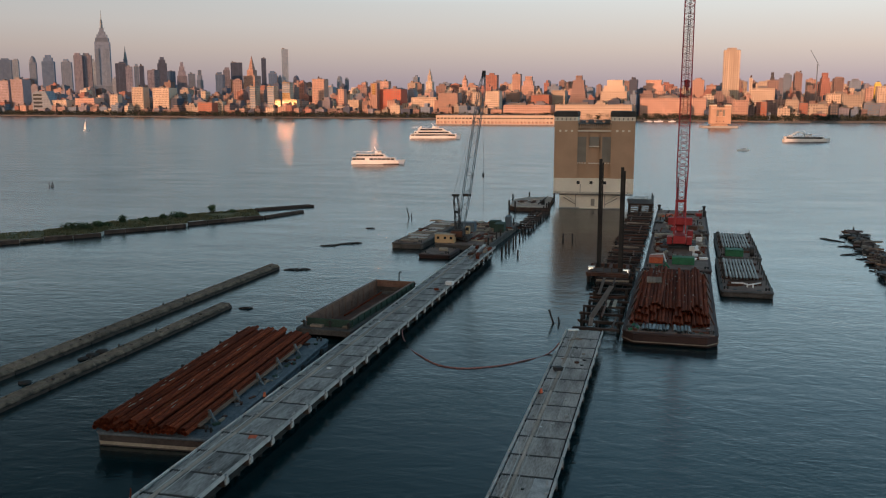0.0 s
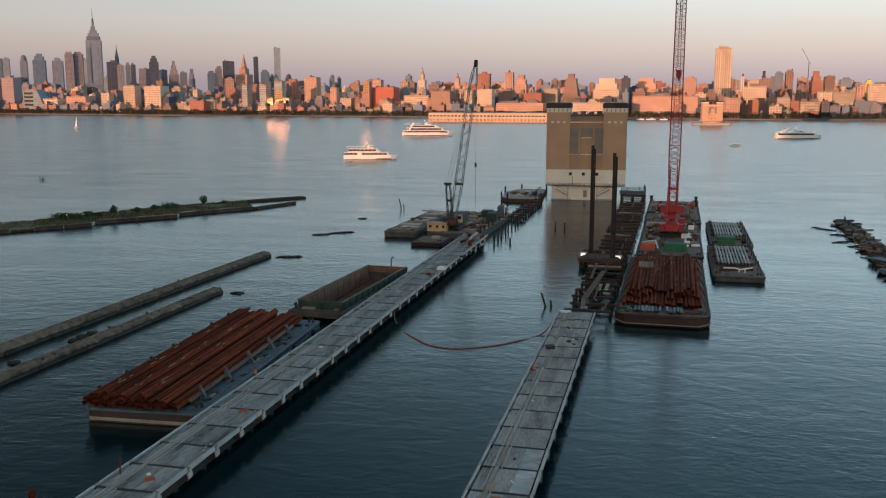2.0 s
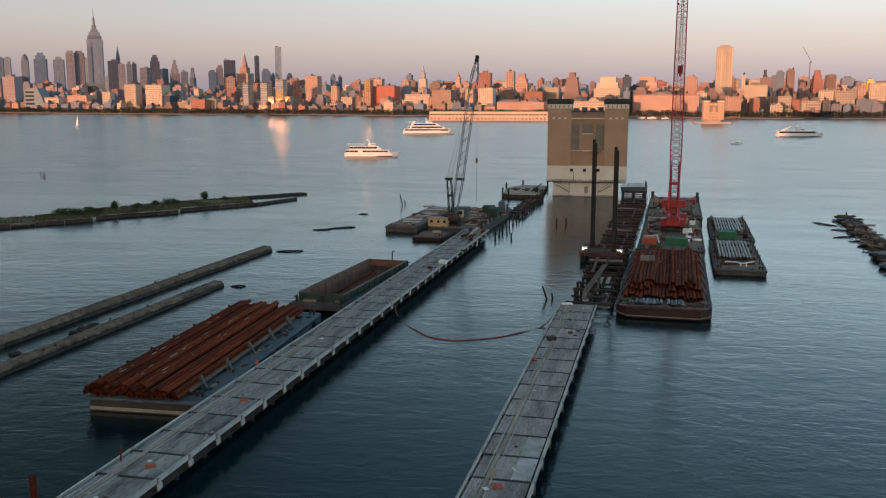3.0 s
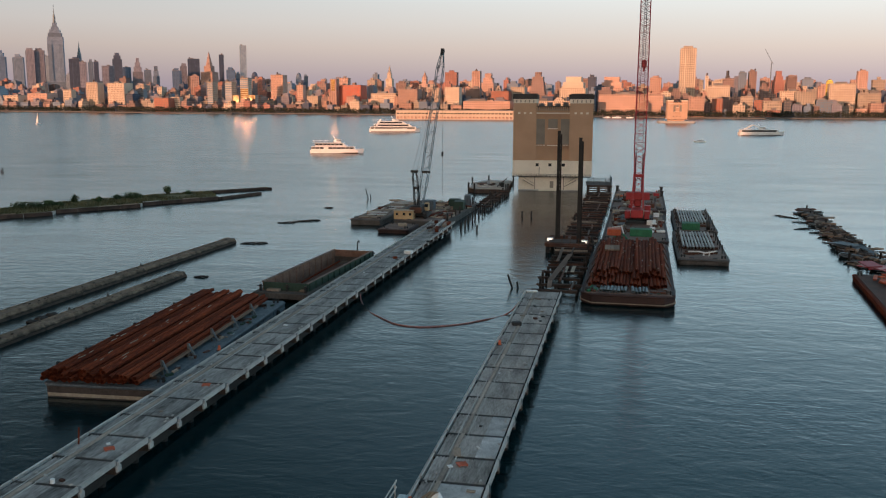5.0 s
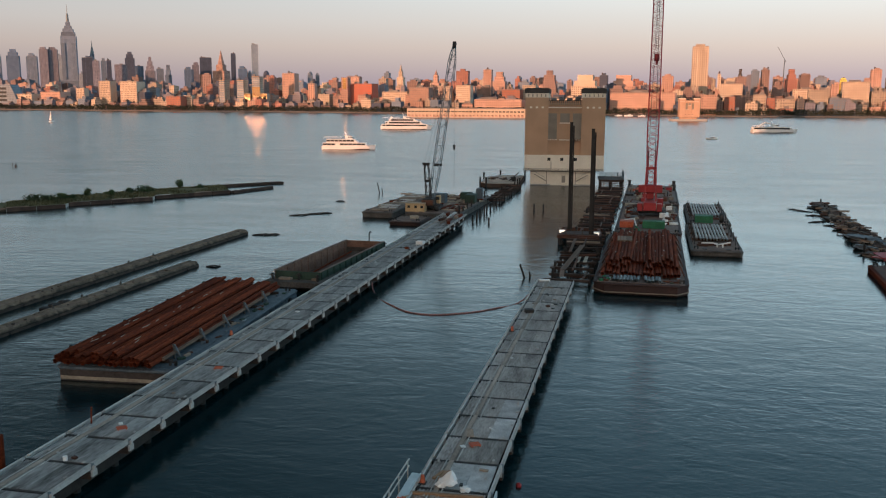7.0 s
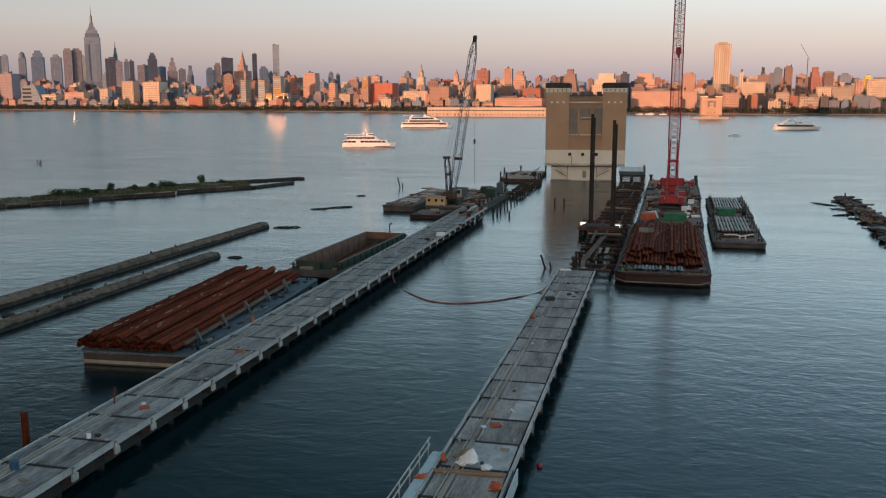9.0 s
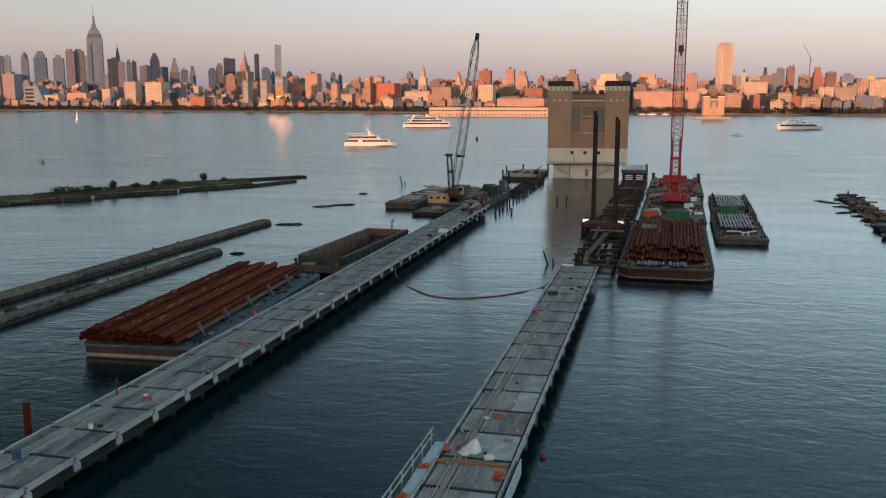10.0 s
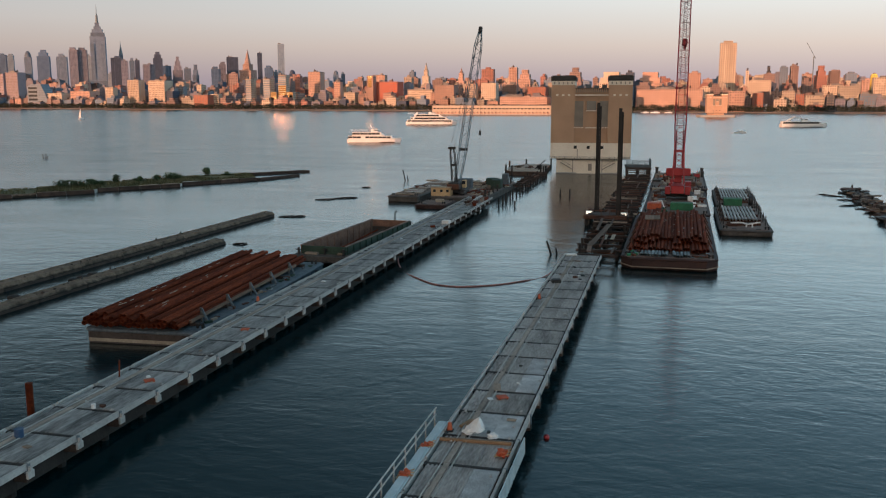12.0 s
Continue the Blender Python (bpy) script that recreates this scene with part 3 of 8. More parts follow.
def trestle(m, bays, width, label, pale=(), left_rail=True, seed=1, reach=0.22, sheet=DECK):
    rnd = random.Random(seed)
    t = thing("trestle", m, label, "trestle")
    half = width / 2
    lane = 1.45
    wide = (width - lane - 0.5) / 2
    plain = mesh_of("deck_panel", ribbed_panel(wide - 0.03, BAY - 0.46, 10), sheet)
    light = mesh_of("deck_panel", ribbed_panel(wide - 0.03, BAY - 0.5, 12), DECK_PALE)
    walk_way = mesh_of("walkway_panel", ribbed_panel(lane - 0.1, BAY - 0.34, 5), sheet)
    bm = bmesh.new()
    box(bm, 0, 0, -0.30, width - 0.1, 0.5, 0.26)
    box(bm, 0, 0, -0.05, width - 0.5, 0.16, 0.06)
    joint = mesh_of("joint_beam", bm, BLACKSTEEL)
    bm = bmesh.new()
    box(bm, 0, 0, -0.29, 0.2, BAY - 0.16, 0.33)
    box(bm, 0, 0, 0.06, 0.16, BAY - 0.16, 0.05)
    edge = mesh_of("edge_beam", bm, EDGE)
    bm = bmesh.new()
    box(bm, 0, 0, -1.02, width + 0.3, 0.55, 0.5)
    cap = mesh_of("cap_beam", bm, JOINT)
    bm = bmesh.new()
    box(bm, 0, 0, -0.80, 0.18, 0.60, 0.48)
    box(bm, 0.0, 0, -0.40, 0.24, 0.20, 0.36)
    bevel(bm, 0.02)
    bracket = mesh_of("cap_end", bm, EDGE)
    bm = bmesh.new()
    rod(bm, (0, 0, -5.5), (0, 0, -1.2), 0.32, 8)
    pile = mesh_of("bearing_post", bm, WETPILE)
    # added black skirt that stands for the deep shade under the deck
    bm = bmesh.new()
    box(bm, 0, 0, -1.75, 0.3, BAY - 0.02, 1.36)
    girder = mesh_of("girder", bm, WETPILE)
    bm = bmesh.new()
    box(bm, 0, 0, 0.0, 0.34, BAY - 0.04, 0.10)
    strip = mesh_of("timber_runner", bm, PALEPLANK)
    bm = bmesh.new()
    rod(bm, (0, -BAY / 2 + 0.02, 0.06), (0, BAY / 2 - 0.02, 0.05), 0.045)
    pipe = mesh_of("service_pipe", bm, EDGE)
    bm = bmesh.new()
    rod(bm, (0, -BAY / 2 + 0.3, 0.16), (0, BAY / 2 - 0.3, 0.17), 0.075)
    for k in (-1, 1):
        box(bm, 0, k * 1.9, -0.02, 0.1, 0.1, 0.14)
    kerb = mesh_of("kerb_rail", bm, EDGE)
    bm = bmesh.new()
    box(bm, 0, 0, 0, 0.16, 0.26, 0.07)
    box(bm, 0.02, 0, 0.07, 0.07, 0.10, 0.07)
    clip = mesh_of("deck_clip", bm, EDGE)
    bm = bmesh.new()
    box(bm, 0, 0, -0.60, 0.30, 0.26, 0.68)
    sleeve = mesh_of("joint_sleeve", bm, CRANEGREY)
    for i in range(bays):
        y = -(i + 0.5) * BAY
        tilt = lambda: rnd.uniform(-0.35, 0.35)
        for k in range(2):
            x = half - 0.25 - wide * (k + 0.5)
            me = light if (i, k) in pale else plain
            piece("deck_panel", me, t, pose(x, y, rnd.uniform(-0.02, 0.015), tilt(), tilt(), tilt()))
        piece("walkway_panel", walk_way, t, pose(-half + 0.25 + lane / 2, y, -0.02 + rnd.uniform(-0.02, 0.02), tilt(), tilt(), tilt()))
        piece("joint_beam", joint, t, pose(0, y - BAY / 2, 0))
        piece("edge_beam", edge, t, pose(half, y, 0, 0, 0, tilt()))
        piece("edge_beam", edge, t, pose(-half, y, 0, 0, 0, tilt()))
        piece("cap_beam", cap, t, pose(0, y - BAY / 2, 0))
        piece("joint_sleeve", sleeve, t, pose(half + 0.02, y - BAY / 2, 0))
        for q in range(rnd.choice((0, 1, 1, 2))):
            piece("deck_clip", clip, t, pose(half - rnd.uniform(0.3, 0.7), y + rnd.uniform(-0.5, 0.5) * BAY, 0.02, 0, 0, rnd.uniform(-30, 30)))
        if rnd.random() < 0.7:
            piece("deck_clip", clip, t, pose(-half + rnd.uniform(0.5, 1.3), y + rnd.uniform(-0.5, 0.5) * BAY, 0.02, 0, 0, rnd.uniform(-30, 30)))
        piece("cap_end", bracket, t, pose(half + reach, y - BAY / 2, 0))
        piece("cap_end", bracket, t, pose(-half - reach, y - BAY / 2, 0))
        for x in (-half + 1.3, 0, half - 1.3):
            piece("bearing_post", pile, t, pose(x, y - BAY / 2, 0))
        for x in (-half + 1.0, half - 1.0):
            piece("girder", girder, t, pose(x, y, 0))
        piece("timber_runner", strip, t, pose(-half + lane + 0.12 + rnd.uniform(-0.03, 0.03), y, 0.0, 0, 0, tilt()))
        if i % 7:
            piece("service_pipe", pipe, t, pose(-half + lane + 0.52 + rnd.uniform(-0.04, 0.04), y, 0.0, 0, 0, tilt()))
        if i % 5 != 3:
            piece("service_pipe", pipe, t, pose(-half + lane - 0.26 + rnd.uniform(-0.03, 0.03), y, 0.03, 0, 0, tilt()))
        if left_rail:
            piece("kerb_rail", kerb, t, pose(-half + 0.12, y, 0.0, 0, 0, tilt() * 0.5))
    return t


LT_YAW, RT_YAW = -3.78, -4.2
trestle(pose(-10.38, -97, 2.2, 0, 0, LT_YAW), 41, 5.4, "grey steel-decked construction trestle on dark piles", seed=3)
trestle(pose(14.2, -170.2, 2.1, 0, 0, RT_YAW), 27, 5.2, "grey trestle with pale ribbed deck mats",
                        pale={(11, 0), (12, 0), (14, 0), (14, 1), (16, 0), (17, 0)}, seed=5, reach=0.02, sheet=DECK_BROWN)


def on_left(x, y, z=0.0, rz=0.0):
    """A place on the left trestle's deck from its plan position."""
    return pose(x, y, 2.2 + z, 0, 0, LT_YAW + rz)


def on_right(x, y, z=0.0, rz=0.0):
    return pose(x, y, 2.1 + z, 0, 0, RT_YAW + rz)


# ---- barges ----
def barge(name, m, L, W, H, hull, label, deck=BARGEDECK, rake=2.0, scum=None, cut=0.35, tyres=0, bow=None):
    """A flat deck barge, its near end at local y 0, its far end at L."""
    t = thing(name, m, label, "barge")
    bm = bmesh.new()
    rings = []
    for z, r in ((-1.2, rake), (0.15, 0.0), (H, 0.0)):
        c = cut
        outline = [(-W / 2, r + c), (-W / 2 + c, r), (W / 2 - c, r), (W / 2, r + c), (W / 2, L - r - c), (W / 2 - c, L - r), (-W / 2 + c, L - r), (-W / 2, L - r - c)]
        rings.append([bm.verts.new((x, y, z)) for x, y in outline])
    bm.faces.new(rings[0][::-1])
    bm.faces.new(rings[2])
    for lo, hi in zip(rings, rings[1:]):
        for k in range(8):
            bm.faces.new((lo[k], lo[(k + 1) % 8], hi[(k + 1) % 8], hi[k]))
    bevel(bm, 0.1)
    part("hull", bm, hull, t)
    bm = bmesh.new()
    box(bm, 0, L / 2, H + 0.004, W - 0.9, L - 0.9, 0.05)
    part("deck", bm, deck, t, "grimy worn steel deck")
    for s in (-1, 1):
        bm = bmesh.new()
        rod(bm, (s * W / 2, cut + 0.2, H - 0.16), (s * W / 2, L - cut - 0.2, H - 0.16), 0.16)
        rod(bm, (s * W / 2, cut + 0.3, H * 0.45), (s * W / 2, L - cut - 0.3, H * 0.45), 0.10)
        for k in range(int(L // 4)):
            box(bm, s * (W / 2 + 0.03), 2 + 4 * k, 0.1, 0.08, 0.12, H - 0.2)
        part("rubbing_strake", bm, hull, t)
    bm = bmesh.new()
    tube(bm, [(-W / 2 - 0.02, cut + 0.6, H - 0.18), (-W / 2 - 0.02, cut, H - 0.18), (-W / 2 + cut, -0.04, H - 0.18), (W / 2 - cut, -0.04, H - 0.18), (W / 2 + 0.02, cut, H - 0.18), (W / 2 + 0.02, cut + 0.6, H - 0.18)], 0.17)
    part("end_fender", bm, hull, t)
    if bow:
        bm = bmesh.new()
        box(bm, 0, -0.03, -0.5, W - 2 * cut, 0.06, H + 0.3)
        for k in range(9):
            box(bm, -W / 2 + cut + (k + 0.5) * (W - 2 * cut) / 9, -0.06, 0.62, 0.10, 0.06, H - 0.95)
        part("bow_plate", bm, bow, t, "dark rusty bow plating")
    if scum:
        bm = bmesh.new()
        box(bm, 0, -0.07, 0.16, W - 2 * cut - 0.1, 0.06, 0.34)
        part("waterline_band", bm, scum, t, "pale scummy waterline band")
    for x in (-W / 2 + 0.9, W / 2 - 0.9):
        for y in (1.6, L - 1.6):
            bm = bmesh.new()
            for dx in (-0.28, 0.28):
                rod(bm, (x + dx, y, H), (x + dx, y, H + 0.6), 0.14, 8)
            rod(bm, (x - 0.45, y, H + 0.4), (x + 0.45, y, H + 0.4), 0.07)
            part("bitt", bm, BLACKSTEEL, t)
    bm = bmesh.new()
    for x in (-0.7, 0.7):
        box(bm, x * W / 3, 1.3, H + 0.05, 0.8, 0.8, 0.10)
    part("manhole", bm, BLACKSTEEL, t)
    for k in range(tyres):
        bm = bmesh.new()
        bmesh.ops.create_cone(bm, cap_ends=True, segments=12, radius1=0.5, radius2=0.5, depth=0.3,
                              matrix=pose(W / 2 + 0.2, L * (k + 0.5) / tyres, H * 0.4, 0, 90, 0))
        bevel(bm, 0.06)
        part("tyre_fender", bm, TYRE, t)
    return t


def tube_mesh(name, r, L, material, n=10, wall=0.03):
    """An open-ended pipe lying along y."""
    bm = bmesh.new()
    rings = []
    for rad, y in ((r, -L / 2), (r, L / 2), (r - wall, L / 2), (r - wall, -L / 2)):
        rings.append([bm.verts.new((rad * math.cos(2 * math.pi * k / n), y, rad * math.sin(2 * math.pi * k / n))) for k in range(n)])
    for a in range(4):
        for k in range(n):
            bm.faces.new((rings[a][k], rings[a][(k + 1) % n], rings[(a + 1) % 4][(k + 1) % n], rings[(a + 1) % 4][k]))
    return mesh_of(name, bm, material)


def pipes(name, me, places, label, category, group):
    for m in places:
        tagged(piece(name, me, None, m), label, category, group)


rnd = random.Random(11)
# rust barge beside the left trestle
RB_M = pose(-28.45, -218.7, 0, 0, 0, -0.3)
barge("deck_barge", RB_M, 39.5, 12.6, 1.5, HULLGREY, "blue-grey deck barge loaded with long rusty piles", deck=HULLGREY, scum=SCUM, tyres=5, bow=BOWPLATE)
me = tube_mesh("steel_pipe", 0.25, 38.5, RUST, 8)
places = []
for k in range(21):
    places.append(RB_M @ pose(-6.05 + 0.505 * k, 18.6 + rnd.uniform(-0.35, 0.35), 1.55 + 0.60, 0, 0, rnd.uniform(-0.2, 0.2)))
for k in range(20):
    if k not in (6, 13, 18):
        places.append(RB_M @ pose(-5.8 + 0.505 * k, 18.7 + rnd.uniform(-0.4, 0.4), 1.55 + 1.04, 0, 0, rnd.uniform(-0.25, 0.25)))
for k in (1, 2, 3, 7, 8, 11, 12):
    places.append(RB_M @ pose(-5.55 + 0.505 * k, 18.8 + rnd.uniform(-0.45, 0.45), 1.55 + 1.48, 0, 0, rnd.uniform(-0.2, 0.2)))
pipes("steel_pipe", me, places, "long rust-brown steel pile stacked on the deck barge", "pile", "rusty piles on the grey barge")
for k in range(5):
    bm = bmesh.new()
    box(bm, 0, 0, 0, 11.0, 0.35, 0.34)
    solo("bearing_timber", bm, JOINT, RB_M @ pose(-0.6, 2.5 + 8.2 * k, 1.555), "dark bearing timber under the rusty piles", "timber", "bearing timbers")
for k in range(5):
    s = thing("stanchion", RB_M @ pose(4.45, 4.0 + 6.6 * k, 1.55), "leaning blue-grey steel stanchion that holds the piles", "stanchion", "barge stanchions")
    bm = bmesh.new()
    beam(bm, (0.75, 0, 0), (0, 0, 1.5), 0.17, 0.2)
    part("strut", bm, HULLGREY, s)
    bm = bmesh.new()
    beam(bm, (0, 0, 0), (-0.06, 0, 1.55), 0.2, 0.18)
    part("post", bm, HULLDARK, s)
bm = bmesh.new()
beam(bm, (4.4, 1.5, 2.2), (4.4, 33.0, 2.2), 0.28, 0.28)
solo("timber_rail", bm, GANGWOOD, RB_M, "weathered timber rail along the stacked piles", "timber")
for k in range(34):                                            # pale offcuts and lashings on the load
    bm = bmesh.new()
    g = k % 4
    x = -5.55 + 0.505 * rnd.choice((1, 2, 3, 7, 8, 11, 12))
    y = (4, 11, 18, 26)[g] + rnd.uniform(-1.6, 1.6)
    box(bm, 0, 0, 0, 0.045, rnd.uniform(0.3, 1.3), 0.05)
    z = 3.275
    solo("offcut", bm, SCUM, RB_M @ pose(x, y, z, 0, 0, rnd.uniform(-8, 8)), "pale timber offcut on the rusty piles", "offcut", "offcuts on the piles")

for k in range(7):
    bm = bmesh.new()
    rod(bm, (0, 0, 0), (0, 0, 1.22), 0.14, 7)
    rod(bm, (0, 0, 1.1), (0, 0, 1.32), 0.20, 7)
    solo("side_stake", bm, BLACKSTEEL, RB_M @ pose(-6.05 - 0.30, 2.8 + 5.6 * k, 1.5), "black steel stake at the edge of the piles", "stake", "stakes beside the piles")
for k in range(30):
    bm = bmesh.new()
    box(bm, 0, 0, 0, rnd.uniform(0.12, 0.5), rnd.uniform(0.2, 1.1), rnd.uniform(0.08, 0.28))
    bevel(bm, 0.02)
    solo("deck_debris", bm, rnd.choice((HULLGREY, BLUEPIPE, RUSTDARK, PLANK, DARKGREEN)), RB_M @ pose(rnd.uniform(4.95, 5.7), rnd.uniform(1.0, 38.0), 1.554, 0, 0, rnd.uniform(-40, 40)), "small steel or timber scrap on the barge deck", "scrap", "scrap on the grey barge")

# empty hopper barge
HB_M = pose(-24.4, -174.3, 0, 0, 0, -6.3)
hop = thing("hopper_barge", HB_M, "empty rusty hopper barge with a green coaming", "barge")
L, W, HD = 34.0, 8.8, 1.45
bm = bmesh.new()
profile(bm, [(4.0, -1), (0.3, 0.6), (1.9, 0.6), (2.4, -0.04), (L - 2.2, -0.04), (L - 1.6, 0.6), (L - 0.3, 0.6), (L - 3.6, -1)], -W / 2 + 0.81, W / 2 - 0.81)
part("bottom", bm, HULLDARK, hop)
for s in (-1, 1):
    bm = bmesh.new()
    profile(bm, [(0, HD), (0, 0.62), (2.6, -0.7), (L - 2.6, -0.7), (L, 0.62), (L, HD)], s * (W / 2 - 0.4) - 0.4, s * (W / 2 - 0.4) + 0.4)
    bevel(bm, 0.06)
    part("side_tank", bm, HULLDARK, hop)
    bm = bmesh.new()
    box(bm, s * (W / 2 - 0.83), L / 2 + 0.2, 0.0, 0.06, L - 3.7, HD)
    part("hold_lining", bm, HOLD, hop, "rust-brown hold side")
for y0, y1 in ((0, 1.92), (L - 1.52, L)):
    bm = bmesh.new()
    box(bm, 0, (y0 + y1) / 2, 0.62, W - 1.62, y1 - y0, HD - 0.64)
    part("end_deck", bm, HULLDARK, hop, "grimy end deck")
for s in (-1, 1):
    bm = bmesh.new()
    box(bm, s * (W / 2 - 0.85), L / 2 + 0.2, HD + 0.004, 0.16, L - 3.6, 1.2)
    part("coaming", bm, DARKGREEN if s > 0 else HOLD, hop, "green coaming" if s > 0 else "rusty coaming")
    bm = bmesh.new()
    box(bm, s * (W / 2 - 0.80), L / 2 + 0.2, HD + 1.2, 0.36, L - 3.5, 0.10)
    part("coaming_cap", bm, BARGEDECK, hop, "worn pale coaming rim")
    for k in range(12):
        bm = bmesh.new()
        box(bm, s * (W / 2 - 0.68), 2.6 + 2.55 * k, HD + 0.004, 0.18, 0.14, 1.1)
        part("stiffener", bm, DARKGREEN if s > 0 else RUSTDARK, hop)
for y in (2.0, L - 1.6):
    bm = bmesh.new()
    box(bm, 0, y, HD + 0.004, W - 1.86, 0.16, 1.2)
    part("end_coaming", bm, HOLD if y > 5 else DARKGREEN, hop)
bm = bmesh.new()
box(bm, 0, L / 2 + 0.2, 0.0, W - 1.74, L - 3.7, 0.08)
part("hold_floor", bm, RUSTDARK, hop, "dark rusty hold floor")
for k in range(11):
    bm = bmesh.new()
    box(bm, -W / 2 + 0.95, 3.5 + 2.75 * k, 0.08, 0.16, 0.14, HD + 1.0)
    part("frame_rib", bm, HOLD, hop)
bm = bmesh.new()
beam(bm, (-2.4, 14, 0.2), (-0.6, 27, 1.6), 0.2, 0.2)
part("loose_plank", bm, RUST, hop)
for x, y in ((-3.6, 1.2), (3.6, 1.2), (0.4, 1.8), (-3.0, L - 0.7), (3.4, L - 0.7)):
    bm = bmesh.new()
    rod(bm, (x, y, HD), (x, y, HD + 1.0), 0.2, 8)
    rod(bm, (x - 0.5, y, HD + 0.7), (x + 0.5, y, HD + 0.7), 0.09)
    part("bitt", bm, BLACKSTEEL, hop)
for x, y, sx, sy in ((-1.6, 1.5, 2.0, 0.8), (2.9, 1.8, 0.8, 0.6)):
    bm = bmesh.new()
    box(bm, x, y, HD, sx, sy, 0.33)
    bevel(bm, 0.03)
    part("hatch", bm, PLANK, hop)
for x, y in ((0.8, L - 1.6),):
    bm = bmesh.new()
    tube(bm, [(x, y, HD + 1.2), (x, y, HD + 2.6), (x + 0.25, y, HD + 3.0), (x + 0.5, y, HD + 2.7)], 0.12)
    part("davit", bm, BLACKSTEEL, hop)

# red pile barge on the right
PB_M = pose(26.4, -169.3, 0, 0, 0, -4.85)
barge("pile_barge", PB_M, 51.0, 13.5, 1.75, HULLRED, "oxide-red deck barge loaded with rusty pipe piles", rake=3.0, cut=1.5, tyres=3)
bm = bmesh.new()
tube(bm, [(-6.85, 3.0, 0.75), (-6.85, 1.4, 0.6), (-5.2, -0.14, 0.42), (5.2, -0.14, 0.42), (6.85, 1.4, 0.6), (6.85, 3.0, 0.75)], 0.10)
solo("hull_chain", bm, PLANK, PB_M, "pale rubbing cable hung along the red hull", "cable")
me = tube_mesh("rusty_pipe", 0.28, 39.5, RUST, 8)
places = []
for k in range(21):
    places.append(PB_M @ pose(-5.65 + 0.56 * k, 24.6 + rnd.uniform(-1.3, 1.0), 2.30, 0, 0, rnd.uniform(-0.25, 0.25)))
pipes("rusty_pipe", me, places, "rust-brown steel pipe stacked on the red barge", "pipe", "rusty pipes on the red barge")
me = tube_mesh("rusty_pipe", 0.28, 34.0, RUST, 8)
places = []
for k in range(20):
    front = 10.5 if 7 <= k <= 10 else 8.6
    places.append(PB_M @ pose(-5.37 + 0.56 * k, front + 17.0 + rnd.uniform(-1.9, 2.2), 2.79, 0, rnd.uniform(-0.2, 0.2), rnd.uniform(-0.55, 0.55)))
for k in list(range(1, 7)) + list(range(11, 18)):
    places.append(PB_M @ pose(-5.09 + 0.56 * k, 27.6 + rnd.uniform(-2.4, 2.6), 3.28, 0, 0, rnd.uniform(-0.7, 0.7)))
pipes("rusty_pipe", me, places, "rust-brown steel pipe on top of the stack", "pipe", "rusty pipes on the red barge")
me = tube_mesh("short_pipe", 0.24, 3.2, BLUEPIPE, 10)
places = [PB_M @ pose(-3.9 + 0.5 * k, 2.6 + rnd.uniform(-0.5, 0.5), 2.05, 0, 0, rnd.uniform(-3, 3)) for k in range(8)]
places += [PB_M @ pose(0.7 + 0.5 * k, 2.3 + rnd.uniform(-0.4, 0.4), 2.05, 0, 0, rnd.uniform(-3, 3)) for k in range(5)]
pipes("short_pipe", me, places, "short blue-grey steel pipe on the red barge's deck", "pipe", "short blue-grey pipes")
cm = thing("crane_mat", PB_M @ pose(-3.3, 31.0, 3.57, 0, 0, 2), "grey timber crane mat lying on the pipe piles", "mat")
for k in range(5):
    bm = bmesh.new()
    box(bm, -1.04 + 0.52 * k, 0, 0, 0.49, 5.2, 0.2)
    part("baulk", bm, BROWNPLANK, cm)
for k in range(5):
    for s in (-1, 1):
        st = thing("stanchion", PB_M @ pose(s * 5.9, 8.0 + 8 * k, 1.8), "rusty raking steel stanchion beside the pipe piles", "stanchion", "red barge stanchions")
        bm = bmesh.new()
        beam(bm, (-s * 0.35, 0, 0), (-s * 0.35, 0, 1.7), 0.2, 0.2)
        part("post", bm, RUSTDARK, st)
        bm = bmesh.new()
        beam(bm, (s * 0.5, -0.6, 0), (-s * 0.3, 0, 1.5), 0.16, 0.16)
        part("strut", bm, RUSTDARK, st)
bm = bmesh.new()
box(bm, 0, 0, 0, 2.4, 0.4, 0.25)
solo("timber_baulk", bm, RUSTDARK, PB_M @ pose(4.4, 1.9, 1.805, 0, 0, -8), "dark timber baulk on the barge deck", "timber")

for k in range(26):
    x, y = rnd.uniform(-6.0, 5.8), rnd.uniform(0.9, 4.8)
    if -4.3 < x < 3.2 and y > 1.0:
        x = rnd.choice((rnd.uniform(-6.0, -4.5), rnd.uniform(3.4, 5.6)))
    bm = bmesh.new()
    if k % 3:
        box(bm, 0, 0, 0, rnd.uniform(0.2, 0.6), rnd.uniform(0.3, 1.6), rnd.uniform(0.12, 0.4))
        bevel(bm, 0.02)
    else:
        rod(bm, (0, -0.6, 0.12), (0.1, 0.6, 0.12), 0.12, 8)
    solo("deck_scrap", bm, rnd.choice((BLUEPIPE, DARKGREEN, RUSTDARK, JOINT, HULLGREY, GREENPAINT, RUSTDARK)), PB_M @ pose(x, y, 1.805, 0, 0, rnd.uniform(-60, 60)), "small steel scrap on the red barge's end deck", "scrap", "scrap on the red barge")
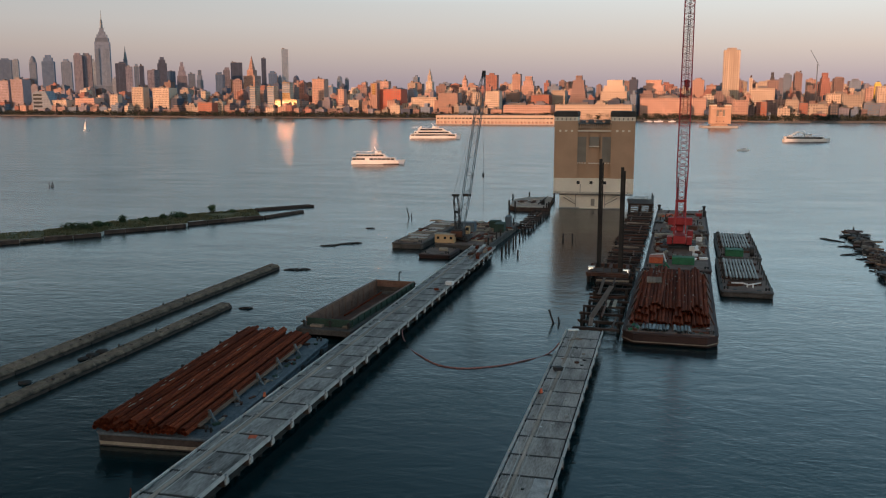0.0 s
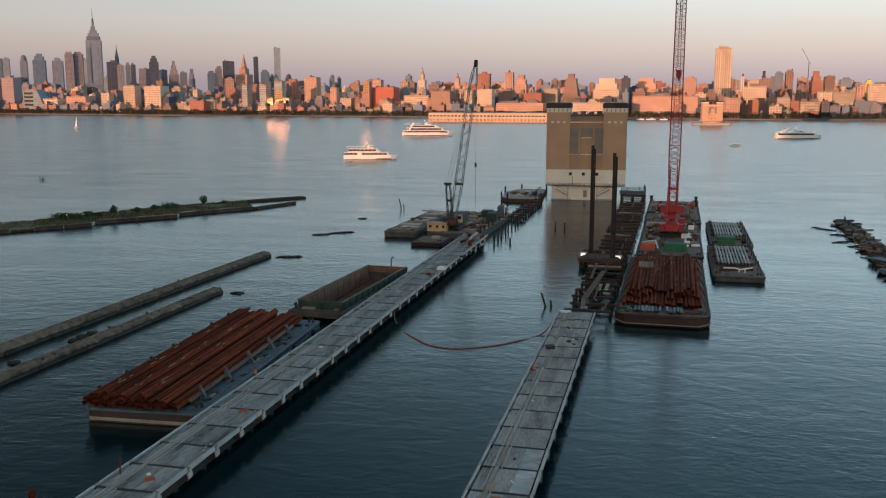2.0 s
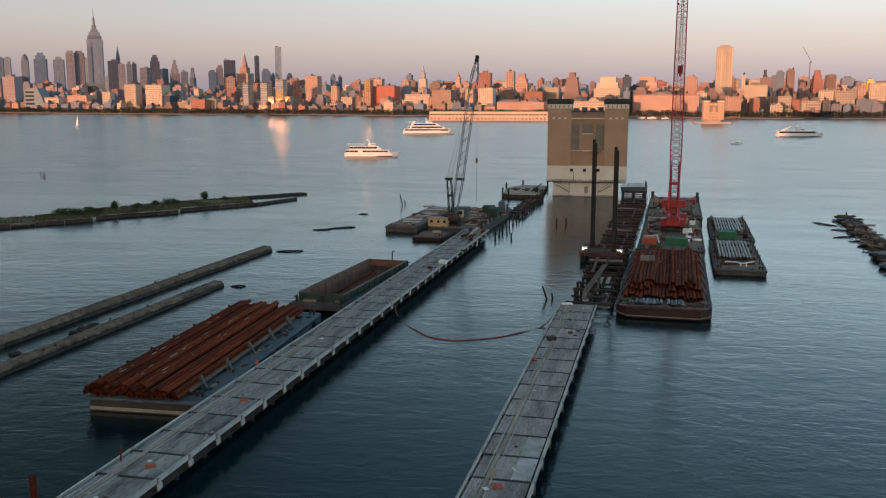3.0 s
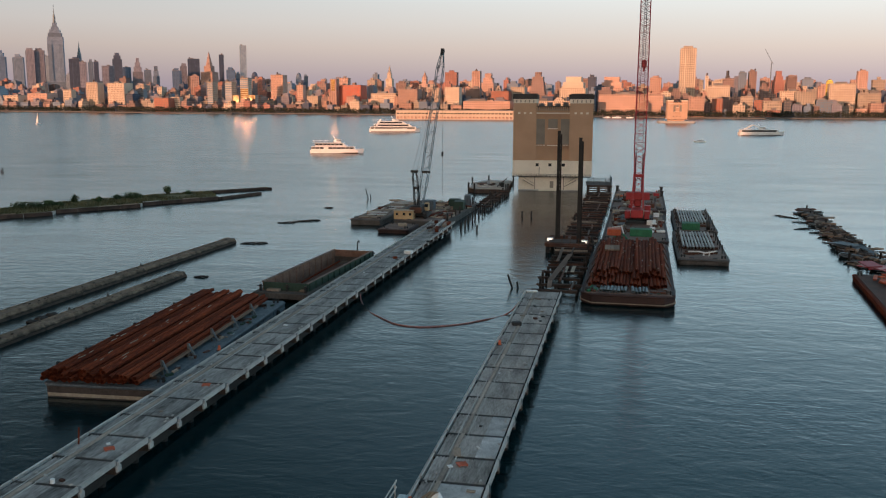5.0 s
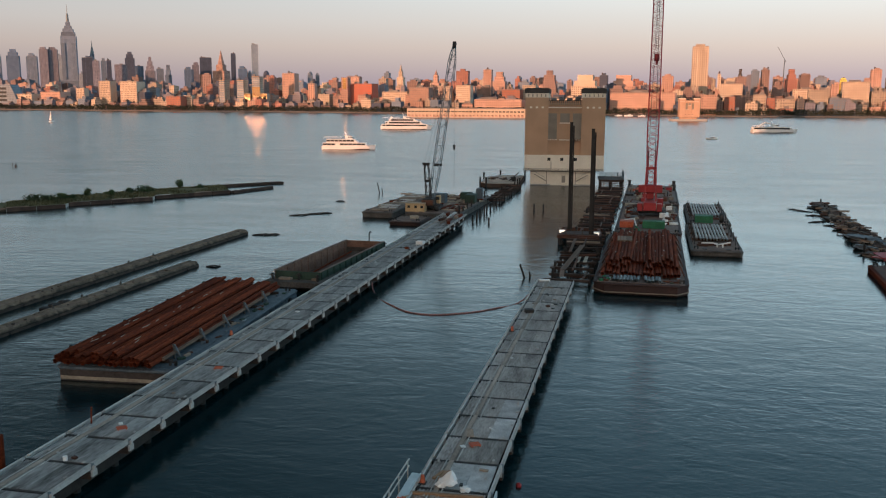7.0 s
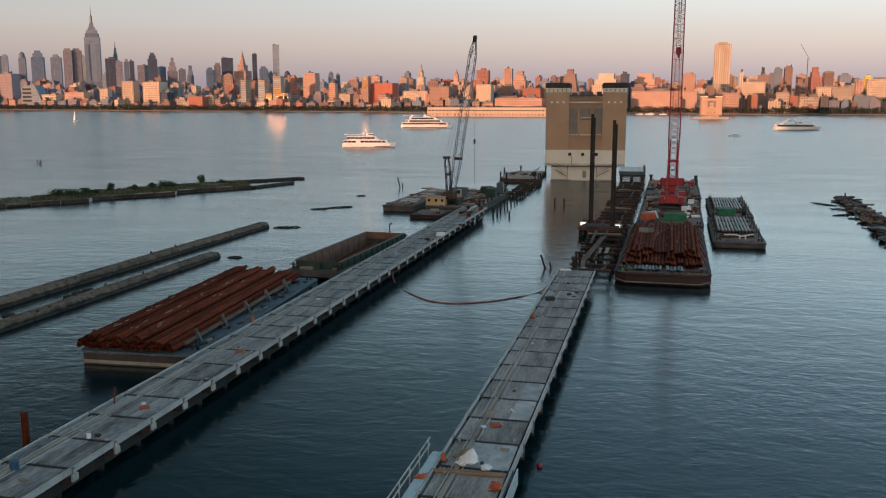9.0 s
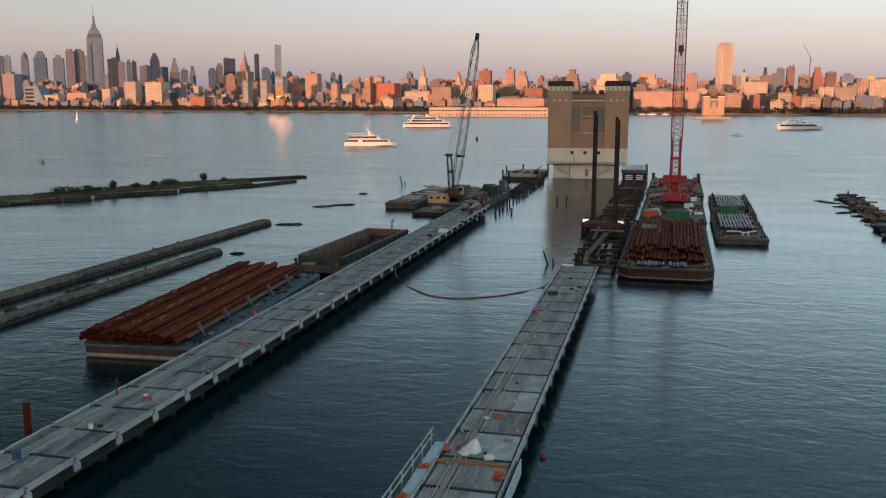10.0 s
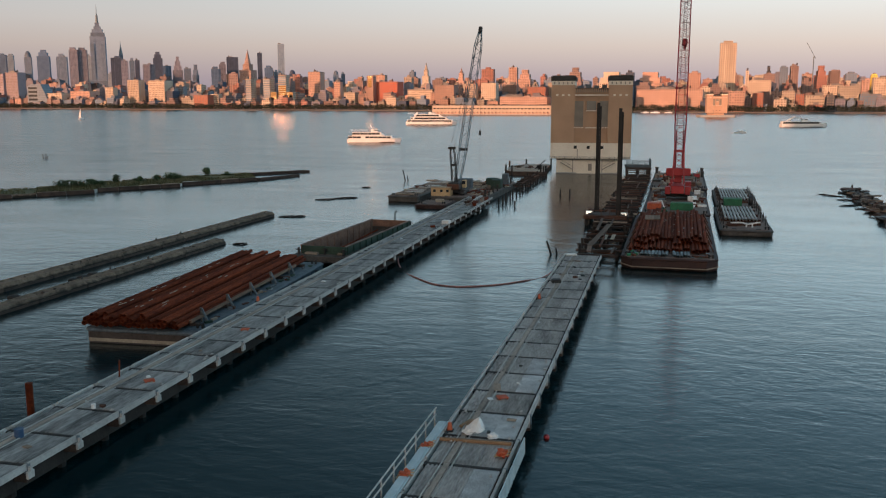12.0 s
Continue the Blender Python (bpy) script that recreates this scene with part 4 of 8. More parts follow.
for k in range(60):
    x, y = rnd.uniform(-5.2, 5.2), rnd.uniform(11, 42)
    bm = bmesh.new()
    box(bm, 0, 0, 0, rnd.uniform(0.05, 0.14), rnd.uniform(0.1, 0.5), 0.06)
    solo("paint_mark", bm, rnd.choice((SCUM, SCUM, WHITE, ORANGE)), PB_M @ pose(x, y, 3.07 if abs(x) < 0.9 or abs(x) > 4.6 else 3.56, 0, 0, rnd.uniform(-20, 20)), "pale tag fixed on a rusty pipe", "tag", "tags on the pipes")

# crane barges behind it
CB_M = pose(31.45, -116.5, 0, 0, 0, -4.85)
barge("crane_barge", CB_M, 48.5, 13.2, 1.7, HULLRED, "oxide-red crane barge with a cluttered deck", rake=1.5)
FB_M = pose(35.9, -67.0, 0, 0, 0, -4.85)
barge("crane_barge", FB_M, 50.0, 14.0, 2.0, HULLRED, "oxide-red equipment barge with spud wells", rake=1.5)


def crate(m, sx, sy, sz, material, label, category="container", name="container", ribs=6):
    t = thing(name, m, label, category)
    bm = bmesh.new()
    box(bm, 0, 0, 0, sx, sy, sz)
    bevel(bm, 0.05)
    part("body", bm, material, t)
    bm = bmesh.new()
    for k in range(ribs):
        box(bm, -sx / 2 + (k + 0.5) * sx / ribs, -sy / 2 - 0.03, 0.1, 0.12, 0.08, sz - 0.2)
        box(bm, -sx / 2 + (k + 0.5) * sx / ribs, 0, sz - 0.01, 0.12, sy - 0.2, 0.06)
    part("rib", bm, material, t)
    bm = bmesh.new()
    box(bm, 0, 0, sz * 0.45, sx + 0.08, sy + 0.08, 0.12)
    part("rail", bm, material, t)
    return t


crate(CB_M @ pose(1.1, 6.8, 1.76), 4.5, 2.6, 1.5, GREENPAINT, "bright green machinery skid on the crane barge", "skid", "machinery_skid")
crate(CB_M @ pose(-4.4, 7.4, 1.76), 2.8, 3.2, 1.3, ORANGE, "orange-ochre steel tank on the crane barge", "tank", "deck_tank")
bm = bmesh.new()
for a, b in (((-5.8, 12.5, 2.4), (-3.0, 10.0, 3.2)), ((-3.0, 10.0, 3.2), (-2.4, 6.0, 2.2))):
    rod(bm, a, b, 0.16, 8)
solo("bent_hose", bm, WHITE, CB_M, "white bent hose lying over the deck gear", "hose")
bm = bmesh.new()
for a, b in (((-2.6, 8.5, 1.75), (-2.4, 2.0, 2.6)), ((-2.4, 2.0, 2.6), (-1.6, 1.2, 1.8)), ((-4.4, 3.0, 1.9), (-2.4, 2.0, 2.0))):
    rod(bm, a, b, 0.18, 8)
solo("green_hose", bm, GREENPAINT, CB_M, "green steel hose arm on the crane barge", "hose")
for k in range(26):                                            # deck clutter
    x, y = rnd.choice((-1, 1)) * rnd.uniform(3.2, 5.8), rnd.uniform(10, 46)
    mt, lb, ct = rnd.choice(((RUSTDARK, "rusty steel toolbox on the barge deck", "toolbox"), (PLANK, "weathered timber dunnage on the barge deck", "timber"), (WHITE, "pale drum rack on the barge deck", "rack"), (HULLGREY, "grey steel beam section on the deck", "beam"), (RUST, "rust-brown steel offcut on the deck", "offcut")))
    bm = bmesh.new()
    box(bm, 0, 0, 0, rnd.uniform(0.5, 1.8), rnd.uniform(0.5, 3.0), rnd.uniform(0.3, 1.1))
    bevel(bm, 0.04)
    box(bm, 0, 0, 0.1, 0.3, 2.2, 0.16)
    solo("deck_gear", bm, mt, CB_M @ pose(x, y, 1.76, 0, 0, rnd.uniform(-25, 25)), lb, ct, "gear on the crane barge")
bm = bmesh.new()
box(bm, 0, 0, 0, 11.5, 1.6, 0.9)
for k in range(8):
    box(bm, -5 + 1.4 * k, -0.85, 0.1, 0.12, 0.12, 0.7)
solo("spreader_beam", bm, SCUM, CB_M @ pose(-0.2, 44.0, 1.76), "long pale steel spreader beam across the deck", "beam")
for k in range(16):
    x, y = rnd.uniform(-6, 6), rnd.uniform(2, 46)
    if abs(x - 0.5) < 1.2:
        x += 3
    mt, lb, ct = rnd.choice(((RUSTDARK, "rusty winch frame on the equipment barge", "winch"), (PLANK, "timber mats stacked on the equipment barge", "mat"), (BLACKSTEEL, "black steel frame on the equipment barge", "frame"), (REDPAINT, "red engine cover on the equipment barge", "engine cover")))
    bm = bmesh.new()
    box(bm, 0, 0, 0, rnd.uniform(0.6, 2.2), rnd.uniform(0.6, 4.0), rnd.uniform(0.3, 1.2))
    bevel(bm, 0.05)
    box(bm, 0.2, 0.3, 0.0, 0.25, 0.25, 1.6)
    solo("deck_gear", bm, mt, FB_M @ pose(x, y, 2.06, 0, 0, rnd.uniform(-15, 15)), lb, ct, "gear on the equipment barge")
for x, y in ((-6.6, 49.3), (6.5, 36.0), (6.6, 49.0)):
    bm = bmesh.new()
    box(bm, 0, 0, -4, 0.8, 0.8, 7.6)
    box(bm, 0, 0, 3.4, 1.1, 1.1, 0.3)
    solo("spud", bm, BLACKSTEEL, FB_M @ pose(x, y, 0), "black square steel spud at the barge's corner", "spud", "barge spuds")
bm = bmesh.new()
for k in range(6):
    rod(bm, (-5 + k * 0.9, 30 + (k % 3) * 2.5, 2.5 + 0.2 * (k % 2)), (-3.2 + k * 0.6, 33 + (k % 2) * 2, 2.5), 0.28, 8)
bm.faces.ensure_lookup_table()
solo("float_heap", bm, ORANGE, FB_M, "heap of orange floats on the equipment barge", "floats")


for base, zz, n, y0, y1, lb in ((CB_M, 1.76, 60, 10, 47, "rusty beam or pipe strewn on the crane barge"), (FB_M, 2.06, 44, 2, 48, "rusty beam or pipe strewn on the equipment barge")):
    for k in range(n):
        x, y = rnd.uniform(-5.6, 5.6), rnd.uniform(y0, y1)
        if base is CB_M and 22 < y < 37 and abs(x - 0.6) < 3.8:
            x = (5.2 if x > 0.6 else -5.0) + rnd.uniform(-0.5, 0.5)
        ln = rnd.uniform(1.5, 6.0)
        bm = bmesh.new()
        if k % 3:
            for i in range(rnd.choice((1, 2, 3))):
                box(bm, 0.36 * i, rnd.uniform(-0.4, 0.4), 0, rnd.uniform(0.16, 0.32), ln, rnd.uniform(0.16, 0.42))
        else:
            for i in range(rnd.choice((1, 2, 4))):
                rod(bm, (0.3 * i, -ln / 2, 0.14), (0.3 * i, ln / 2, 0.14), 0.13, 7)
        solo("strewn_beam", bm, rnd.choice((RUSTDARK, RUST, JOINT, PLANK, RUSTDARK, SCUM, RUST)), base @ pose(x, y, zz, 0, 0, (rnd.choice((0, 0, 90)) if abs(x) < 3 else 0) + rnd.uniform(-7, 7)), lb, "beam", "beams strewn on the barges")
# ---- cranes ----
def lattice(parent, a, b, w0, w1, panels, r, material, double=False):
    """A four-chord lattice from a to b."""
    a, b = Vector(a), Vector(b)
    d = (b - a).normalized()
    sx = Vector((1, 0, 0))
    sx = (sx - d * sx.dot(d)).normalized()
    sy = d.cross(sx)
    ends = []
    for k in range(panels + 1):
        u = k / panels
        w = (w0 + (w1 - w0) * min(1, u * 6)) if u < 0.5 else w1 * (1 - max(0, (u - 0.9) / 0.1) * 0.6)
        c = a.lerp(b, u)
        ends.append([c + sx * w / 2 * i + sy * w / 2 * j for i, j in ((-1, -1), (1, -1), (1, 1), (-1, 1))])
    for q in range(4):
        bm = bmesh.new()
        tube(bm, [ends[k][q] for k in range(panels + 1)], r, 5)
        part("chord", bm, material, parent)
        bm = bmesh.new()
        tube(bm, [ends[k][q if k % 2 else (q + 1) % 4] for k in range(panels + 1)], r * 0.55, 4)
        part("lacing", bm, material, parent)
        if double:
            bm = bmesh.new()
            tube(bm, [ends[k][(q + 1) % 4 if k % 2 else q] for k in range(panels + 1)], r * 0.5, 4)
            part("lacing", bm, material, parent)
    for k in range(0, panels + 1, 3):
        bm = bmesh.new()
        tube(bm, [ends[k][q] for q in (0, 1, 2, 3, 0)], r * 0.5, 4)
        part("batten", bm, material, parent)


def crawler(parent, z, w, l, material):
    for s in (-1, 1):
        bm = bmesh.new()
        box(bm, s * w / 2, 0, z, 1.1, l, 1.1)
        bevel(bm, 0.3)
        track = part("crawler_track", bm, BLACKSTEEL, parent)
        bm = bmesh.new()
        box(bm, 0, 0, 0, 1.12, 0.3, 0.1)
        shoe = mesh_of("track_shoe", bm, BLACKSTEEL)
        for k in range(int(l / 0.5)):
            piece("track_shoe", shoe, track, pose(s * w / 2, -l / 2 + 0.3 + 0.5 * k, z + 1.06))
    bm = bmesh.new()
    box(bm, 0, 0, z + 0.5, w, 3.0, 0.8)
    rod(bm, (0, 0, z + 1.2), (0, 0, z + 1.7), 1.5, 16)
    part("carbody", bm, material, parent)


RC_M = pose(34.0, -88.0, 1.76, 0, 0, -5.0)
rc = thing("crawler_crane", RC_M, "red crawler crane with a long lattice boom on the barge", "crane")
crawler(rc, 0, 6.2, 8.5, BLACKSTEEL)
bm = bmesh.new()
box(bm, 0, -1.0, 1.6, 2.8, 9.0, 1.8)
bevel(bm, 0.12)
part("house", bm, REDPAINT, rc, "red machinery house")
for s in (-1, 1):
    bm = bmesh.new()
    box(bm, s * 2.15, -3.6, 1.4, 1.2, 2.6, 1.7)
    bevel(bm, 0.1)
    part("counterweight", bm, REDPAINT, rc, "red slab counterweight")
bm = bmesh.new()
box(bm, 2.3, 2.5, 1.7, 1.4, 2.4, 2.0)
bevel(bm, 0.12)
cab = part("cab", bm, REDPAINT, rc)
bm = bmesh.new()
box(bm, 2.3, 3.72, 2.5, 1.2, 0.06, 1.0)
part("cab_window", bm, PANE, cab)
bm = bmesh.new()
for s in (-1, 1):
    beam(bm, (s * 1.3, -3.5, 3.6), (s * 1.0, -1.0, 11.0), 0.32, 0.32)
    beam(bm, (s * 1.3, 1.5, 3.6), (s * 1.0, -1.0, 11.0), 0.26, 0.26)
box(bm, 0, -1.0, 10.6, 2.5, 0.5, 0.6)
part("gantry", bm, REDPAINT, rc)
bm = bmesh.new()
box(bm, 0, 0.6, 5.2, 5.4, 1.8, 1.7)
bevel(bm, 0.15)
part("drum_housing", bm, REDPAINT, rc, "red winch drum housing")
bm = bmesh.new()
box(bm, 0, 2.0, 3.5, 1.6, 1.6, 3.4)
bevel(bm, 0.15)
part("boom_butt", bm, REDPAINT, rc)
TIP = Vector((-0.1, 57.0, 70.0))
for s in (-1, 1):
    bm = bmesh.new()
    foot = Vector((s * 0.75, 2.5, 6.0))
    beam(bm, foot, foot.lerp(TIP + Vector((s * 1.3, 0, 0)), 0.14), 0.30, 0.9)
    part("boom_side_plate", bm, REDPAINT, rc)
lattice(rc, (0, 2.5, 6.0), TIP, 1.7, 2.6, 52, 0.14, REDPAINT, double=True)
bm = bmesh.new()
for s in (-0.8, 0.8):
    rod(bm, (s, -1.0, 11.0), TIP, 0.05, 4)
part("pendant", bm, BLACKSTEEL, rc)
bm = bmesh.new()
for s in (-0.25, 0.25):
    rod(bm, (s, 57.2, 69.5), (s, 57.2, 40.5), 0.05, 4)
part("hoist_rope", bm, BLACKSTEEL, rc)
bm = bmesh.new()
box(bm, 0, 57.2, 37.2, 1.5, 0.9, 2.2)
bevel(bm, 0.3)
rod(bm, (0, 57.2, 36.3), (0, 57.2, 37.3), 0.3, 8)
part("hook_block", bm, REDPAINT, rc, "red hook block")

# lighter crane barges by the end of the left trestle
MB_M = pose(-16.6, -91.0, 0, 0, 0, -5.0)
barge("crane_barge", MB_M, 41.0, 13.2, 1.4, HULLDARK, "brown crane barge with winches and green boxes", rake=1.5)
NB_M = pose(-29.9, -91.0, 0, 0, 0, -5.0)
barge("material_barge", NB_M, 42.0, 7.6, 1.4, HULLDARK, "brown material barge with pale panels on its deck", rake=1.5)
SF_M = pose(-21.0, -103.0, 0, 0, 0, -5.0)
barge("work_float", SF_M, 10.0, 7.2, 0.9, HULLRED, "small rusty work float beside the crane barge", rake=0.8)
bm = bmesh.new()
box(bm, 0, 0, 0, 2.0, 1.2, 0.7)
bevel(bm, 0.15)
solo("float_engine", bm, SCUM, SF_M @ pose(0.8, 5.5, 0.96, 0, 0, 20), "pale covered engine on the work float", "engine")
for k in range(9):
    w = rnd.uniform(3.6, 5.2)
    dp = thing("deck_panel_stack", NB_M @ pose(rnd.uniform(-0.7, 0.7), 3.5 + 4.2 * k, 1.46, 0, 0, rnd.uniform(-5, 5)), "pale ribbed deck panel lying on the material barge", "panel", "panels on the material barge")
    bm = bmesh.new()
    box(bm, 0, 0, 0, w, 2.6, 0.25)
    part("base", bm, PLANK, dp)
    for j in range(4):
        bm = bmesh.new()
        box(bm, rnd.uniform(-0.08, 0.08), -0.98 + 0.65 * j, 0.25, w, 0.56, 0.06)
        part("board", bm, EDGE if k % 3 else PLANK, dp)
hut = thing("deck_hut", MB_M @ pose(-4.6, 2.6, 1.46), "ochre plywood site hut on the crane barge", "hut")
bm = bmesh.new()
box(bm, 0, 0, 0, 4.7, 2.4, 2.0)
hut_wall = part("wall", bm, YELLOW, hut)
bm = bmesh.new()
box(bm, 0, 0, 2.0, 5.0, 2.8, 0.14)
part("roof", bm, SCUM, hut)
for x in (-1.5, 0.2, 1.7):
    bm = bmesh.new()
    box(bm, x, -1.22, 0.9, 0.6, 0.06, 0.6)
    part("window", bm, PANE, hut_wall)
LC_M = pose(-18.0, -84.5, 1.46, 0, 0, -4.0)
lc = thing("crawler_crane", LC_M, "blue-grey lattice boom crane on the brown barge", "crane")
crawler(lc, 0, 4.2, 6.0, BLACKSTEEL)
bm = bmesh.new()
box(bm, 0, -0.9, 1.5, 2.6, 4.4, 1.5)
bevel(bm, 0.12)
house = part("house", bm, BLACKSTEEL, lc, "black machinery house")
bm = bmesh.new()
for k in range(5):
    box(bm, -1.34, -2.4 + 0.75 * k, 1.75, 0.06, 0.5, 0.9)
part("side_louvre", bm, RUSTDARK, house)
bm = bmesh.new()
box(bm, 0, -3.4, 1.4, 2.9, 0.9, 1.3)
bevel(bm, 0.1)
part("counterweight", bm, RUSTDARK, lc, "rusty counterweight")
bm = bmesh.new()
rod(bm, (-0.2, -0.6, 3.0), (-0.2, -0.6, 4.3), 0.16, 8)
part("exhaust", bm, BLACKSTEEL, lc)
bm = bmesh.new()
box(bm, 1.75, 1.2, 1.5, 1.0, 1.5, 1.9)
bevel(bm, 0.1)
cab = part("cab", bm, YELLOW, lc, "ochre cab")
bm = bmesh.new()
box(bm, 1.75, 0.43, 2.4, 0.8, 0.06, 0.8)
part("cab_window", bm, PANE, cab)
LTIP = Vector((0.3, 26.4, 40.3))
lattice(lc, (0, 1.6, 2.4), LTIP, 1.0, 1.75, 26, 0.10, CRANEGREY)
lattice(lc, (0, -1.4, 2.4), (-0.5, -2.4, 11.4), 1.0, 1.1, 6, 0.10, BLACKSTEEL)
bm = bmesh.new()
box(bm, -0.5, -2.4, 11.0, 1.8, 0.6, 0.6)
box(bm, -0.2, -1.9, 7.0, 1.5, 0.5, 0.5)
box(bm, 0.4, 6.3, 10.2, 2.1, 0.6, 0.6)
part("sheave_block", bm, BLACKSTEEL, lc)
bm = bmesh.new()
for s in (-0.5, 0.5):
    rod(bm, (-0.5 + s, -2.4, 11.4), LTIP, 0.035, 4)
    rod(bm, (s, -3.4, 3.2), (-0.5 + s, -2.4, 11.4), 0.05, 4)
part("pendant", bm, BLACKSTEEL, lc)
bm = bmesh.new()
rod(bm, LTIP + Vector((0, 0.5, 0)), LTIP + Vector((0, 0.5, -38)), 0.035, 4)
box(bm, 0.3, 26.9, 13.2, 0.5, 0.5, 1.2)
part("hoist_rope", bm, BLACKSTEEL, lc)
bm = bmesh.new()
box(bm, 0.3, 26.5, 40.0, 0.9, 0.9, 1.6, rx=-30)
part("tip_sheave", bm, BLACKSTEEL, lc)
for x, y, sx, sy, sz, mt, lb in ((4.5, 24, 2.6, 5, 2.2, DARKGREEN, "dull green winch box on the crane barge"), (2.0, 30, 3.0, 3.0, 2.0, DARKGREEN, "dull green generator on the crane barge"),
                                 (-3.5, 22, 3.6, 3.0, 2.4, HULLGREY, "blue-grey tank on the crane barge"), (5.2, 32, 1.6, 3.5, 3.0, HULLGREY, "tall grey-green locker on the crane barge"), (-2.5, 8.4, 1.4, 1.4, 2.0, BLACKSTEEL, "black tank beside the crane")):
    crate(MB_M @ pose(x, y, 1.46, 0, 0, rnd.uniform(-6, 6)), sx, sy, sz, mt, lb, "deck box", "deck_box", 4)
for k in range(14):
    bm = bmesh.new()
    box(bm, 0, 0, 0, rnd.uniform(0.3, 0.9), rnd.uniform(2, 8), rnd.uniform(0.2, 0.5))
    solo("dunnage", bm, rnd.choice((PLANK, RUSTDARK, RUST)), MB_M @ pose(rnd.uniform(0.5, 5.6), rnd.uniform(6, 20), 1.46, 0, 0, rnd.uniform(-8, 8)), "rusty beam or timber lying on the barge deck", "beam", "beams on the crane barge")

for base, n, w, y0, y1 in ((MB_M, 46, 5.8, 5, 39), (NB_M, 20, 3.3, 1, 40)):
    for k in range(n):
        x, y, ln = rnd.uniform(-w, w), rnd.uniform(y0, y1), rnd.uniform(1.0, 5.0)
        if base is MB_M and abs(x + 1.4) < 3.0 and 2 < y < 12:
            x += 5.4
        bm = bmesh.new()
        for i in range(rnd.choice((1, 2, 3))):
            box(bm, 0.34 * i, rnd.uniform(-0.4, 0.4), 0, rnd.uniform(0.14, 0.30), ln, rnd.uniform(0.14, 0.4))
        solo("strewn_beam", bm, rnd.choice((RUSTDARK, RUST, PLANK, PLANK, SCUM, JOINT)), base @ pose(min(x, w), y, 1.46, 0, 0, rnd.choice((0, 0, 90)) + rnd.uniform(-15, 15)), "rusty beam or weathered timber strewn on the brown barge", "beam", "beams strewn on the brown barges")

# supply barges with galvanised pipes
for M0, LL in ((pose(42.5, -133.5, 0, 0, 0, -4.9), 36.0), (pose(46.4, -96.5, 0, 0, 0, -4.9), 38.0)):
    barge("pipe_barge", M0, LL, 9.0, 1.1, HULLDARK, "dark narrow barge loaded with galvanised pipes", rake=1.5, tyres=3)
    me = tube_mesh("galvanised_pipe", 0.22, LL - 15, GALV, 8)
    places = [M0 @ pose(-3.1 + 0.62 * k, LL / 2 + 2.0 + rnd.uniform(-0.9, 0.9), 1.82, 0, 0, rnd.uniform(-0.5, 0.5)) for k in range(10)]
    pipes("galvanised_pipe", me, places, "pale galvanised pipe lying on the dark barge", "pipe", "galvanised pipes")
    for k in range(3):
        bm = bmesh.new()
        box(bm, 0, 0, 0, 7.4, 0.4, 0.44)
        solo("bearing_timber", bm, RUSTDARK, M0 @ pose(-0.3, LL / 2 - 6 + 8 * k, 1.155), "dark bearing timber under the pipes", "timber", "bearing timbers")
    for s in (-1, 1):
        for k in range(5):
            bm = bmesh.new()
            beam(bm, (0, 0, 0), (0, 0, 1.8), 0.18, 0.18)
            beam(bm, (s * 0.5, 0, 0), (0, 0, 1.4), 0.12, 0.12)
            solo("stanchion", bm, BLACKSTEEL, M0 @ pose(s * 3.75, 7 + (LL - 14) / 4 * k, 1.15), "black steel stanchion beside the pipes", "stanchion", "pipe barge stanchions")
    bm = bmesh.new()
    for k in range(7):
        box(bm, rnd.uniform(-2.5, 2.5), 4.5 + rnd.uniform(0, 3), 1.154, rnd.uniform(0.8, 2.4), rnd.uniform(0.3, 0.8), 0.4, rnd.uniform(-20, 20))
    solo("scrap_heap", bm, RUSTDARK, M0, "heap of rusty scrap steel on the barge deck", "scrap")
P1 = pose(42.5, -133.5, 0, 0, 0, -4.9)
bm = bmesh.new()
for a, b in (((-2.6, 4.0, 1.9), (-0.6, 3.6, 2.0)), ((-0.6, 3.6, 2.0), (0.4, 3.8, 1.7)), ((0.4, 3.8, 1.7), (2.6, 4.2, 2.1)), ((0.2, 3.8, 1.2), (0.2, 3.8, 1.9)), ((1.2, 3.6, 1.2), (1.2, 3.7, 1.8))):
    rod(bm, a, b, 0.14, 8)
solo("white_pipe", bm, WHITE, P1, "white bent pipe on the dark barge's deck", "pipe")
crate(pose(46.4, -96.5, 0, 0, 0, -4.9) @ pose(-1.2, 2.6, 1.16), 3.8, 3.4, 1.5, GREENPAINT, "bright green skip on the pipe barge", "skip", "skip")
bm = bmesh.new()
bmesh.ops.create_cone(bm, cap_ends=True, segments=16, radius1=1.1, radius2=1.1, depth=0.9, matrix=pose(2.6, 2.4, 2.25, 0, 90, 0))
bevel(bm, 0.1)
solo("cable_reel", bm, BLACKSTEEL, pose(46.4, -96.5, 0, 0, 0, -4.9), "black cable reel on the pipe barge", "reel")

